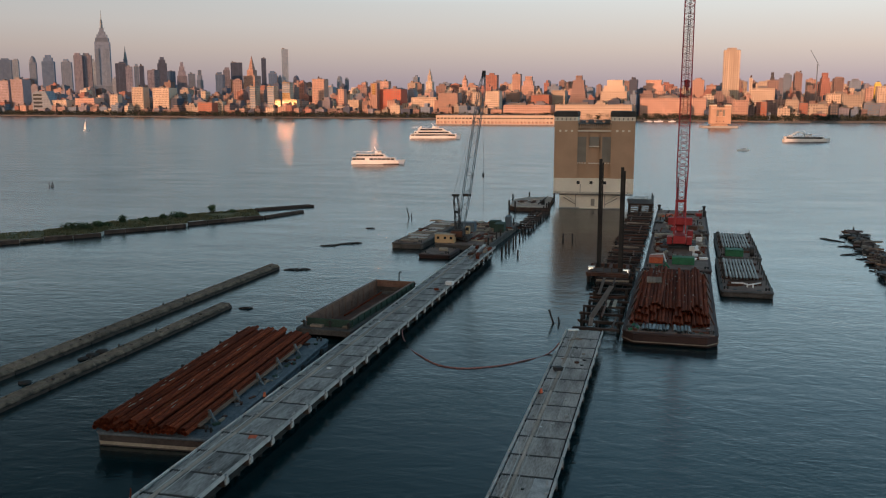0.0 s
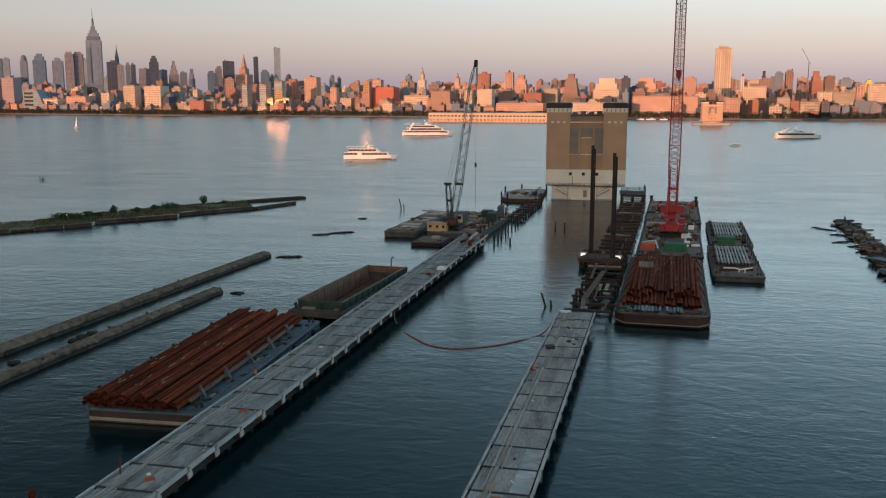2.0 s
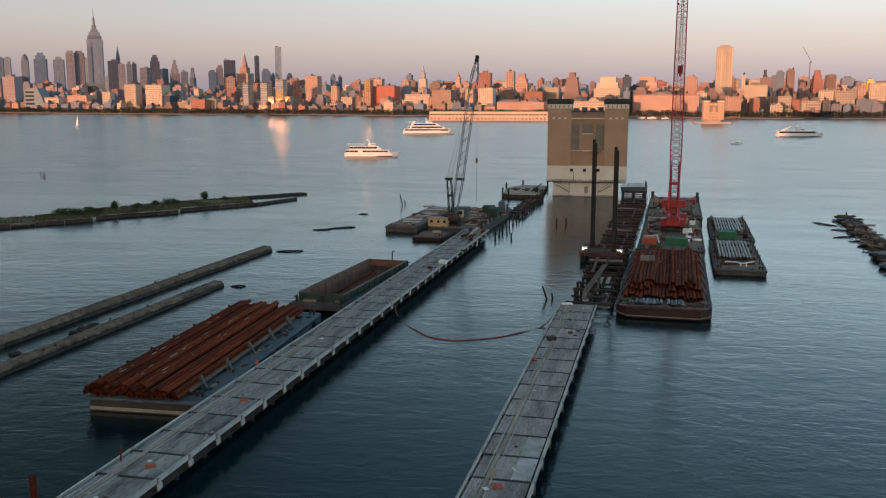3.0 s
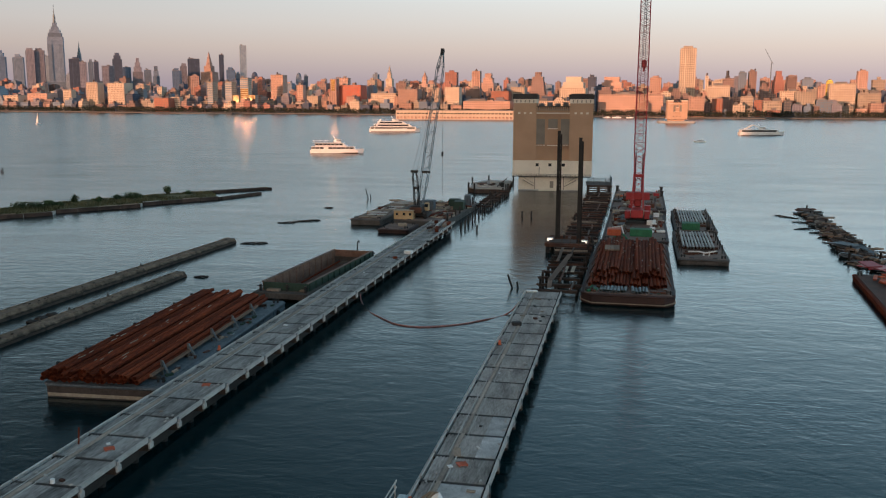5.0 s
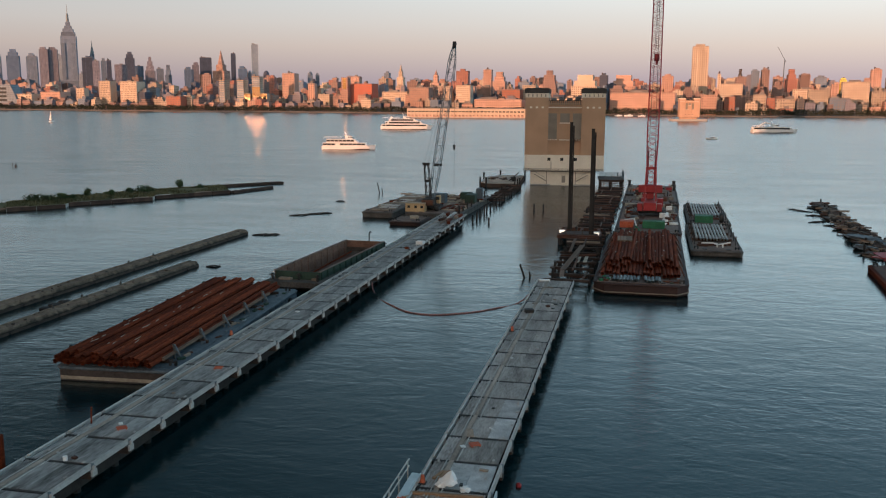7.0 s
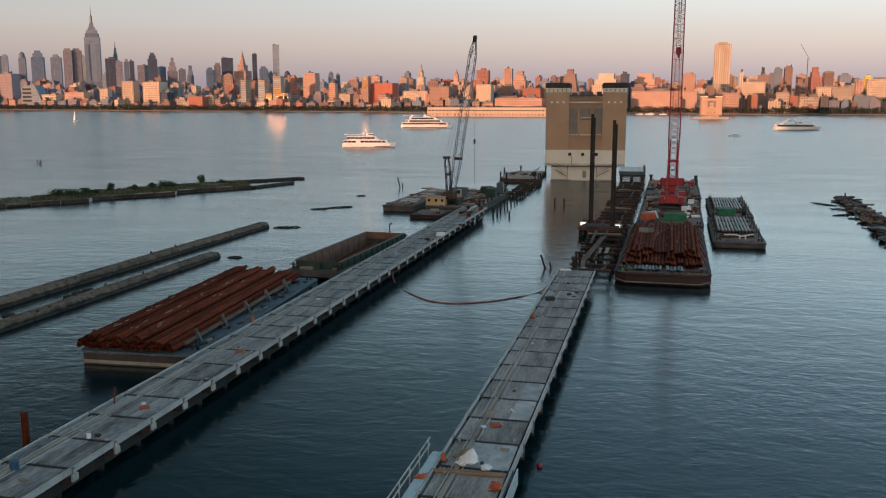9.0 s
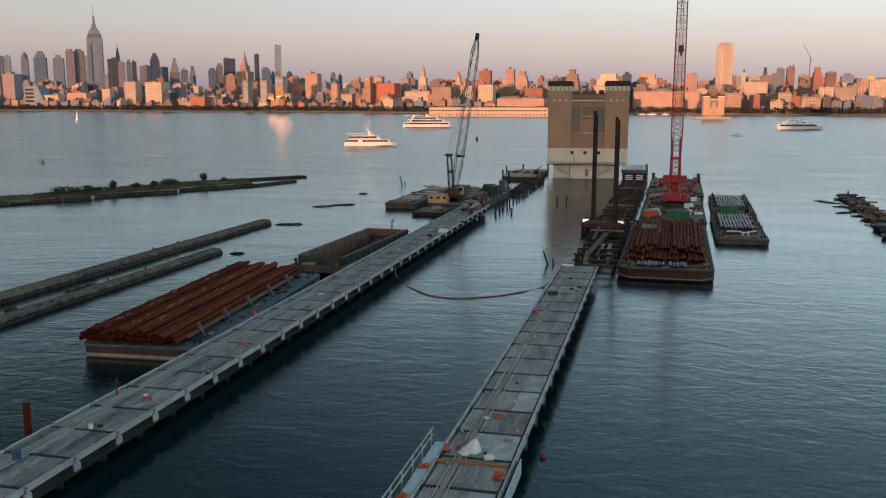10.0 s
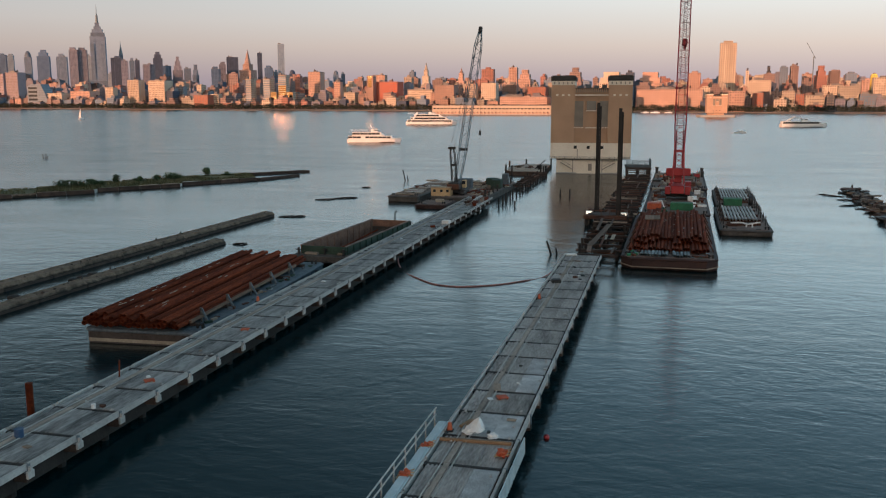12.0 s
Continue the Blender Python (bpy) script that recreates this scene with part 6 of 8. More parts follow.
wreck(pose(73.2, -132.0, 0, 0, 0, -6.0), 90.0, 8.5, 360, "collapsed timber pier heaped with dark broken beams", 51)
wreck(pose(77.5, -172.0, 0, 0, 0, 4.0), 42.0, 15.0, 240, "heap of broken timbers along a ruined pier", 52)
for k in range(6):
    bm = bmesh.new()
    box(bm, 0, 0, 0, 3.4, 4.8, 0.12)
    solo("deck_sheet", bm, HULLGREY, pose(74.5, -112, 0.3, 0, 0, 30) @ pose(rnd.uniform(-1, 1), rnd.uniform(-3, 3), 0.3 + 0.12 * k, rnd.uniform(-4, 4), rnd.uniform(-4, 4), rnd.uniform(-20, 20)), "fallen grey deck sheet on the collapsed pier", "sheet", "deck sheets on the ruin")
for k in range(7):
    bm = bmesh.new()
    box(bm, 0, 0, 0, 2.6, 3.5, 0.12)
    solo("red_sheet", bm, REDPAINT, pose(71.5, -140, 0.2) @ pose(rnd.uniform(-1.6, 1.6), rnd.uniform(-4, 4), 0.9 + 0.1 * k, rnd.uniform(-8, 8), rnd.uniform(-8, 8), rnd.uniform(-40, 40)), "bent red steel sheet heaped on the ruined pier", "scrap", "red sheets on the ruin")
for k in range(9):
    bm = bmesh.new()
    box(bm, 0, 0, 0, 0.6, 2.6, 0.3)
    bevel(bm, 0.06)
    solo("fender", bm, ORANGE, pose(69.0, -150, 0.2) @ pose(rnd.uniform(-1.6, 1.6), rnd.uniform(-3, 3), 0.8 + 0.1 * k, rnd.uniform(-8, 8), rnd.uniform(-8, 8), rnd.uniform(-70, 70)), "orange scrap fender lying on the ruined pier", "fender", "fenders on the ruin")
OB_M = pose(62.9, -184.0, 0, 0, 0, -8.2)
barge("sunken_barge", OB_M, 41.0, 6.5, 1.0, RUST, "rust-orange half-sunken barge beside the ruined pier", deck=RUSTDARK, rake=0.8)
for x, y, rz, ln in ((73.8, -59, 40, 8), (76.0, -70, 55, 6), (73.5, -81, -75, 6), (74.8, -87, -70, 4), (-49.5, -89.6, -70, 5), (-46.0, -86.0, -60, 6), (-44.2, -84.8, -80, 3), (-47.4, -58.6, -80, 2.5), (-47.6, -121.8, -75, 4.0), (-45.6, -121.2, -60, 3), (-43.5, -157.5, -75, 2.4)):
    bm = bmesh.new()
    b1, b2, b3 = (rnd.uniform(-0.12, 0.12) * ln for _ in range(3))
    trunk = [(b1, -ln / 2, -0.14), (b2 * 0.4, -ln / 4, 0.02), (0, 0.05 * ln, 0.10), (b3, ln / 3, 0.04), (b3 + b1, ln / 2, -0.10)]
    for k, (p, q) in enumerate(zip(trunk, trunk[1:])):
        rod(bm, p, q, 0.22 - 0.03 * k, 7, 0.19 - 0.03 * k)
    rod(bm, trunk[2], (b2 + 0.5, 0.28 * ln, 0.34), 0.10, 6, 0.05)
    rod(bm, trunk[1], (b3 - 0.9, -0.02 * ln, -0.06), 0.13, 6, 0.06)
    rod(bm, trunk[3], (b1 - 0.7, 0.44 * ln, 0.16), 0.09, 6, 0.04)
    solo("drift_log", bm, WETPILE, pose(x, y, 0.08, 0, 0, rz), "black drift log afloat in the river", "log", "drift logs")
for x, y, h, lx in ((-41.0, -35.0, 3.2, -1.2), (-208.5, 37.0, 2.2, 0.6), (-209.6, 37.6, 1.8, -0.3), (9.7, -158.5, 2.2, -1.4)):
    bm = bmesh.new()
    rod(bm, (0, 0, -2), (lx, 0, h), 0.16, 6)
    rod(bm, (0.5, 0.4, -2), (0.5 + lx * 0.3, 0.4, h * 0.45), 0.15, 6)
    solo("leaning_stake", bm, WETPILE, pose(x, y, 0), "leaning dark stake standing in the water", "stake", "leaning stakes")

# floating boom between the trestles
cv = bpy.data.curves.new("floating_boom", 'CURVE')
cv.dimensions, cv.bevel_depth, cv.resolution_u = '3D', 0.095, 8
sp = cv.splines.new('BEZIER')
pts = [(-13.6, -168.5, 0.9), (-12.6, -172.0, 0.06), (-8.0, -181.0, 0.05), (-3.1, -185.4, 0.05), (2.0, -184.2, 0.05), (6.2, -180.7, 0.06), (9.6, -176.2, 0.2), (11.2, -174.0, 1.6)]
sp.bezier_points.add(len(pts) - 1)
for bp, c in zip(sp.bezier_points, pts):
    bp.co, bp.handle_left_type, bp.handle_right_type = c, 'AUTO', 'AUTO'
cv.materials.append(ROPE)
tagged(new("floating_boom", cv), "dull red floating boom slung between the trestles", "boom")

# ---- things on the trestles ----
def crumple(r, seed, squash=0.7, rough=0.5):
    bm = bmesh.new()
    bmesh.ops.create_icosphere(bm, subdivisions=3, radius=r)
    for v in bm.verts:
        v.co *= 1 + rough * noise.noise(v.co * (2.2 / r) + Vector((seed, 0, 0)))
        v.co.z = max(v.co.z * squash, -r * squash * 0.75)
    return bm


for k, (x, y, r) in enumerate(((5.75, -245.6, 0.29), (5.35, -250.3, 0.31), (10.75, -246.2, 0.31))):
    nb = thing("netting_bundle", on_right(x, y, 0.24), "crumpled bundle of orange netting at the rail", "netting", "orange netting bundles")
    part("net", crumple(r, k + 0.4, 0.7, 1.3), ORANGE, nb)
    bm = bmesh.new()
    for j in range(3):
        beam(bm, (-0.5, -0.3 + 0.3 * j, -0.12), (0.5, -0.1 + 0.2 * j, 0.05 + 0.1 * j), 0.08, 0.05)
    part("lath", bm, YELLOW, nb)


def cone(m, label):
    c = thing("traffic_barrel", m, label, "barrel", "orange barrels")
    bm = bmesh.new()
    rod(bm, (0, 0, 0.06), (0, 0, 0.58), 0.2, 10, 0.12)
    part("barrel", bm, ORANGE, c)
    bm = bmesh.new()
    box(bm, 0, 0, 0, 0.5, 0.5, 0.07)
    part("foot", bm, BLACKSTEEL, c)


cone(on_right(6.7, -242.2, 0.02), "orange safety barrel on the trestle deck")
cone(on_left(-20.7, -207.4, 0.02), "orange safety barrel at the deck's edge")
cone(on_right(9.95, -200.3, 0.02), "orange safety barrel on the trestle deck")
for mm, lb in ((on_left(-17.3, -219.4, 0.02, 15), "orange timber pallet on the trestle deck"), (on_left(-18.6, -236.0, 0.02, 40), "orange-brown board on the trestle deck"), (on_right(9.5, -234.9, 0.02, 30), "orange folding barrier lying on the deck")):
    pl = thing("pallet", mm, lb, "pallet", "orange pallets")
    for k in range(4):
        bm = bmesh.new()
        box(bm, 0, -0.3 + 0.2 * k, 0.08, 0.8, 0.12, 0.05)
        part("board", bm, ORANGE, pl)
    for s in (-0.3, 0.3):
        bm = bmesh.new()
        box(bm, s, 0, 0, 0.08, 0.75, 0.08)
        part("runner", bm, ORANGE, pl)
bm = crumple(0.6, 9.0, 0.5, 0.42)
for v in bm.verts:                                             # pulled up to a peak at one end
    v.co.z += 0.75 * max(0.0, 1 - abs(v.co.x - 0.25) / 0.55) * max(0.0, 1 - abs(v.co.y) / 0.7)
    v.co.x *= 1.15
solo("tarpaulin", bm, WHITE, on_right(8.45, -242.7, 0.34, 25), "crumpled white tarpaulin heaped on the deck", "tarpaulin")
solo("tarpaulin", crumple(0.34, 4.0, 0.6, 0.5), WHITE, on_right(9.75, -243.1, 0.16), "small crumpled white sack on the deck", "sack")
bm = bmesh.new()
box(bm, 0, 0, 0, 5.0, 0.24, 0.2)
bevel(bm, 0.02)
solo("cross_timber", bm, TIMBER, on_right(8.6, -244.1, 0.02, 3), "long orange-brown timber laid across the deck", "timber")
for k in range(3):
    bm = bmesh.new()
    box(bm, 0, 0, 0, 0.2, 1.4, 0.14)
    solo("short_timber", bm, TIMBER, on_right(7.6 + 0.32 * k, -240.9, 0.04, -18 + 8 * k), "short orange-brown timber on the deck", "timber", "short timbers")
bm = bmesh.new()
box(bm, 0, 0, 0, 0.5, 1.3, 0.07, rx=6)
solo("loose_board", bm, PLANK, on_right(8.9, -232.7, 0.1, 12), "pale loose board lying on the deck", "board")
for x, y, mt, lb, s in ((-10.7, -141.8, WHITE, "white box on the trestle deck", 0.9), (-19.5, -242.6, WHITE, "white bucket on the trestle deck", 0.17), (-21.3, -248.6, DRUMBLUE, "blue plastic drum on the trestle deck", 0.3), (-19.0, -242.2, RUSTDARK, "dark rusty fitting on the trestle deck", 0.28),
                        (-12.2, -147.0, RUST, "small rusty plate on the trestle deck", 0.5), (-9.2, -128.0, BLACKSTEEL, "black fitting on the trestle deck", 0.45), (11.4, -191.0, BLACKSTEEL, "black mat of hose on the trestle deck", 0.7), (13.6, -187.5, RUSTDARK, "small dark fitting on the deck", 0.35)):
    bm = bmesh.new()
    if "drum" in lb or "bucket" in lb:
        rod(bm, (0, 0, 0), (0, 0, s * 1.9), s, 12)
        rod(bm, (0, 0, s * 1.88), (0, 0, s * 1.96), s * 1.06, 12)
    else:
        box(bm, 0, 0, 0, s * 1.5, s * 1.2, s * 0.7)
        bevel(bm, 0.05)
    nm = lb.split(" on")[0].split()[-1]
    solo(nm, bm, mt, (on_left if x < 0 else on_right)(x, y, 0.03, rnd.uniform(-30, 30)), lb, nm)
bm = bmesh.new()
rod(bm, (0, 0, 0), (0.1, 0, 1.4), 0.07, 6)
solo("marker_stake", bm, RUST, on_left(-21.6, -235.3, 0.02), "thin rusty orange stake on the trestle", "stake")
bm = bmesh.new()
rod(bm, (0, 0, -5), (0, 0, 3.9), 0.26, 12)
solo("mooring_post", bm, RUST, pose(-24.5, -242.7, 0), "rust-brown steel mooring post in the water", "post")
bm = crumple(0.22, 2.0, 0.9, 0.1)
solo("buoy", bm, REDPAINT, pose(13.0, -237.1, 0.1), "small red buoy afloat by the trestle", "buoy")
# small things strewn along the decks
for k in range(46):
    left = k % 2
    y = rnd.uniform(-255, -105) if left else rnd.uniform(-255, -172)
    x = (-10.38 + 0.066 * (y + 97) if left else 14.2 + 0.0735 * (y + 170.2)) + rnd.uniform(-2.3, 2.3)
    bm = bmesh.new()
    box(bm, 0, 0, 0, rnd.uniform(0.15, 0.4), rnd.uniform(0.2, 0.7), rnd.uniform(0.06, 0.16))
    bevel(bm, 0.02)
    solo("deck_fitting", bm, rnd.choice((WHITE, EDGE, PLANK, BLACKSTEEL, EDGE)), (on_left if left else on_right)(x, y, 0.03, rnd.uniform(0, 90)), "small worn fitting lying on the trestle deck", "fitting", "fittings on the trestle decks")
for k in range(12):
    bm = bmesh.new()
    ln = rnd.uniform(2, 7)
    box(bm, 0, 0, 0, rnd.uniform(0.3, 0.7), ln, rnd.uniform(0.25, 0.6))
    solo("stacked_beam", bm, rnd.choice((RUST, RUSTDARK, PLANK, EDGE)), on_left(-10.6 + 0.066 * (k * 1.1) + rnd.uniform(-1.8, 1.8), -112 + k * 1.15, 0.03, rnd.uniform(-12, 12)), "rusty beam stacked at the trestle's end", "beam", "beams at the trestle's end")
bm = bmesh.new()
for a, b in (((-0.8, -0.8, 0.05), (0.2, 0.2, 0.1)), ((0.2, 0.2, 0.1), (0.3, 1.0, 0.06)), ((0.2, 0.2, 0.1), (1.0, 0.1, 0.06))):
    rod(bm, a, b, 0.09, 6)
solo("hose_loop", bm, PLANK, on_right(13.0, -176.0, 0.03), "pale loop of hose at the trestle's end", "hose")
bm = bmesh.new()
box(bm, 0, 0, 0, 1.6, 0.8, 0.25)
bevel(bm, 0.08)
solo("white_bag", bm, WHITE, on_right(12.6, -171.0, 0.03, 10), "flat white bag at the trestle's end", "bag")

# guard rail and walk board along the near end of the right trestle
RT_M = pose(14.2, -170.2, 2.1, 0, 0, RT_YAW)
gr = thing("guard_rail", RT_M, "grey pipe guard rail along the trestle's edge", "rail")
for k in range(14):
    bm = bmesh.new()
    rod(bm, (-3.55, -71.3 - 2.4 * k, -0.4), (-3.55, -71.3 - 2.4 * k, 1.05), 0.05)
    part("post", bm, EDGE, gr)
for z in (0.55, 1.05):
    bm = bmesh.new()
    rod(bm, (-3.55, -70.9, z), (-3.55, -103, z), 0.05)
    part("rail", bm, EDGE, gr)
for k in range(7):
    bm = bmesh.new()
    profile(bm, [(-2.3, 0), (2.3, 0), (2.3, 0.16), (-2.3, 0.16)], -0.30, 0.30)
    bevel(bm, 0.07)
    rod(bm, (0.36, -2.3, 0.12), (0.36, 2.3, 0.12), 0.05)
    solo("walk_board", bm, BOARD, RT_M @ pose(-2.98, -73.6 - 4.75 * k, 0.10), "pale blue-grey board along the trestle's edge", "board", "edge boards")
for k in range(7):
    bm = bmesh.new()
    box(bm, 0, 0, -0.95, 0.06, 4.5, 1.1)
    for j in range(10):
        box(bm, 0.04, -2.0 + 0.45 * j, -0.95, 0.07, 0.12, 1.12)
    solo("side_screen", bm, BOARD, RT_M @ pose(3.02, -75.2 - 4.75 * k, 0.1), "pale ribbed screen hung on the trestle's side", "screen", "side screens")


# ---- boats on the river ----
def ferry(m, L, decks, label, seed, swoop=False):
    t = thing("ferry", m, label, "boat", "excursion boats")
    B = L * 0.22
    bm = bmesh.new()
    n = 10
    low, mid = [], []
    for k in range(n + 1):
        u = k / n
        w = B / 2 * (1 if u < 0.6 else math.sqrt(max(0.0, 1 - ((u - 0.6) / 0.4) ** 2)))
        low.append((u * L * 0.97, w * 0.9))
        mid.append((u * L, w))
    def ring(pts, z, lift):
        return [bm.verts.new((x, -w, z + lift * max(0, x / L - 0.5) ** 2)) for x, w in pts] + [bm.verts.new((x, w, z + lift * max(0, x / L - 0.5) ** 2)) for x, w in pts[::-1]]
    r0, r1 = ring(low, -0.6, 0), ring(mid, 0.062 * L, 0.10 * L)
    for k in range(len(r0)):
        j = (k + 1) % len(r0)
        bm.faces.new((r0[k], r0[j], r1[j], r1[k]))
    bm.faces.new(r1)
    bmesh.ops.remove_doubles(bm, verts=bm.verts[:], dist=0.01)
    part("hull", bm, WHITE, t, "white hull")
    bm = bmesh.new()
    box(bm, L * 0.46, 0, 0.01, L * 0.86, B * 0.93, 0.5)
    part("boot_stripe", bm, HULLRED, t)
    h = 0.062 * L
    dh = 0.068 * L
    if decks > 2:
        h, dh = 0.05 * L, 0.052 * L
    for d in range(decks):
        x0, x1 = L * (0.02 + 0.07 * d), L * ((0.93 - 0.10 * d) if decks > 2 else (0.86 - 0.17 * d))
        bm = bmesh.new()
        rake = dh * (0.7 + 0.5 * d)
        for v in box(bm, (x0 + x1) / 2, 0, h + d * dh, x1 - x0, B * (0.9 - 0.08 * d), dh * 0.82):
            if v.co.x > (x0 + x1) / 2 and v.co.z > h + (d + 0.4) * dh:
                v.co.x -= rake
        bevel(bm, 0.15)
        cabin = part("cabin", bm, WHITE, t)
        bm = bmesh.new()
        box(bm, (x0 + x1 - rake) / 2 + 0.2, 0, h + d * dh + dh * 0.82, x1 - x0 - rake + L * 0.02, B * (0.95 - 0.08 * d), dh * 0.1)
        part("deck_edge", bm, WHITE, t)
        if swoop or decks > 2:
            bm = bmesh.new()
            box(bm, (x0 + x1 - rake) / 2, 0, h + d * dh + dh * 0.20, (x1 - x0 - rake) * 0.97, B * (0.9 - 0.08 * d) + 0.3, dh * 0.56)
            bevel(bm, 0.12)
            part("window_band", bm, PANE, cabin, "dark window band")
        else:
            nw = int((x1 - x0) / 2.4)
            bm = bmesh.new()
            box(bm, 0, 0, 0, (x1 - rake - x0) / nw * 0.9, B * (0.9 - 0.08 * d) + 0.12, dh * 0.5)
            win = mesh_of("window", bm, PANE)
            for k in range(nw):
                if k != nw // 3 or d:
                    piece("window", win, cabin, pose(x0 + (k + 0.5) * (x1 - rake - x0) / nw, 0, h + d * dh + dh * 0.28))
    top = h + decks * dh
    bm = bmesh.new()
    box(bm, L * 0.5, 0, top, L * 0.13, B * 0.5, dh * 0.75)
    bevel(bm, 0.2)
    wheelhouse = part("wheelhouse", bm, WHITE, t)
    bm = bmesh.new()
    box(bm, L * 0.53, 0, top + dh * 0.35, L * 0.085, B * 0.52, dh * 0.25)
    part("wheelhouse_window", bm, PANE, wheelhouse)
    bm = bmesh.new()
    rod(bm, (L * 0.47, 0, top + dh * 0.6), (L * 0.42, 0, top + dh * 1.9), 0.14)
    rod(bm, (L * 0.40, -1.0, top + dh * 1.3), (L * 0.40, 1.0, top + dh * 1.3), 0.08)
    part("mast", bm, WHITE, t)
    bm = bmesh.new()
    for s in (-1, 1):
        rod(bm, (L * 0.04, s * B * 0.42, top + 1.0), (L * 0.36, s * B * 0.42, top + 1.0), 0.05)
        for k in range(8):
            rod(bm, (L * (0.04 + 0.045 * k), s * B * 0.42, top), (L * (0.04 + 0.045 * k), s * B * 0.42, top + 1.0), 0.04)
    part("top_rail", bm, WHITE, t)
    if decks > 2:
        bm = bmesh.new()
        for s in (-1, 1):
            beam(bm, (L * 0.10, s * B * 0.44, h), (L * 0.22, s * B * 0.36, top + dh * 0.6), 0.6, 1.6)
        part("swept_pillar", bm, WHITE, t)
    if swoop:
        bm = bmesh.new()
        for s in (-1, 1):
            rod(bm, (L * 0.12, s * B * 0.3, h + dh), (L * 0.30, s * B * 0.3, top + dh * 1.4), 0.35, 6)
            rod(bm, (L * 0.30, s * B * 0.3, top + dh * 1.4), (L * 0.5, s * B * 0.3, top + dh * 0.5), 0.3, 6)
        part("swept_arch", bm, WHITE, t)
    return t


ferry(pose(-123.5, 191, 0, 0, 0, 8), 30.0, 2, "white two-deck excursion boat lit by the low sun", 1)
ferry(pose(-163.0, 528, 0, 0, 0, 9), 48.0, 3, "white three-deck dinner cruise boat in low sun", 2)
ferry(pose(168.5, 520, 0, 0, 0, 4), 39.0, 1, "white swept catamaran ferry in low sun", 3, True)
sb = thing("sailing_boat", pose(-587, 679, 0), "small sailing boat with pale sails", "boat")
bm = bmesh.new()
profile(bm, [(-4, 0.9), (-3.2, -0.3), (3.4, -0.3), (4.6, 1.1)], -1.2, 1.2)
part("hull", bm, WHITE, sb)
bm = bmesh.new()
rod(bm, (0, 0, 0.8), (0, 0, 13), 0.09)
part("mast", bm, EDGE, sb)
bm = bmesh.new()
a = [bm.verts.new(v) for v in ((0.0, 0.1, 1.8), (-3.6, 1.4, 1.8), (0.0, 0.1, 12.8), (0.1, 0.14, 1.8), (-3.5, 1.44, 1.8), (0.1, 0.14, 12.8))]
for f in ((0, 1, 2), (5, 4, 3), (0, 3, 4, 1), (1, 4, 5, 2), (2, 5, 3, 0)):
    bm.faces.new([a[i] for i in f])
part("sail", bm, WHITE, sb, "pale sail")
for x, y, L, lb in ((118.0, 372, 8.5, "small white speedboat under way"), (94, 1262, 13, "white moored motor boat off the shore"), (112, 1262, 15, "white moored motor boat off the shore"), (132, 1258, 12, "white moored motor boat off the shore"), (-20, 905, 22, "small red and white work boat")):
    mb = thing("motor_boat", pose(x, y, 0, 0, 0, 188), lb, "boat", "small boats")
    bm = bmesh.new()
    prism(bm, [(0, -L * 0.13), (L * 0.7, -L * 0.13), (L, 0), (L * 0.7, L * 0.13), (0, L * 0.13)], -0.3, L * 0.11)
    part("hull", bm, WHITE if L < 20 else REDPAINT, mb)
    bm = bmesh.new()
    box(bm, L * 0.42, 0, L * 0.11, L * 0.36, L * 0.18, L * 0.11)
    bevel(bm, 0.1)
    part("cabin", bm, WHITE, mb)
    bm = bmesh.new()
    box(bm, L * 0.45, 0, L * 0.15, L * 0.32, L * 0.185, L * 0.035)
    part("window", bm, PANE, mb)


# ---- the far city ----
CITY_YAW = -9.0
GROUND = 2.0


def mass(t, x, y, w, d, z0, z1, material, name="wall"):
    bm = bmesh.new()
    box(bm, x, y, z0, w, d, z1 - z0)
    return part(name, bm, material, t)


def roof_gear(t, w, d, h, r):
    bm = bmesh.new()
    box(bm, 0, 0, h, w - 1.0, d - 1.0, 0.5)
    part("roof", bm, ROOF, t)
    bm = bmesh.new()
    box(bm, r.uniform(-0.25, 0.25) * w, r.uniform(-0.1, 0.1) * d, h + 0.5, w * r.uniform(0.2, 0.4), d * 0.3, r.uniform(2.5, 5))
    part("bulkhead", bm, ROOF, t)
    if r.random() < 0.45:
        x = r.uniform(-0.35, 0.35) * w
        bm = bmesh.new()
        rod(bm, (x, -0.2 * d, h + 2.2), (x, -0.2 * d, h + 5.4), 1.6, 8)
        rod(bm, (x, -0.2 * d, h + 5.4), (x, -0.2 * d, h + 6.8), 1.7, 8, 0.1)
        for s in (-1, 1):
            rod(bm, (x + s, -0.2 * d, h + 0.4), (x + s, -0.2 * d, h + 2.3), 0.15, 4)
        part("water_tank", bm, JOINT, t)


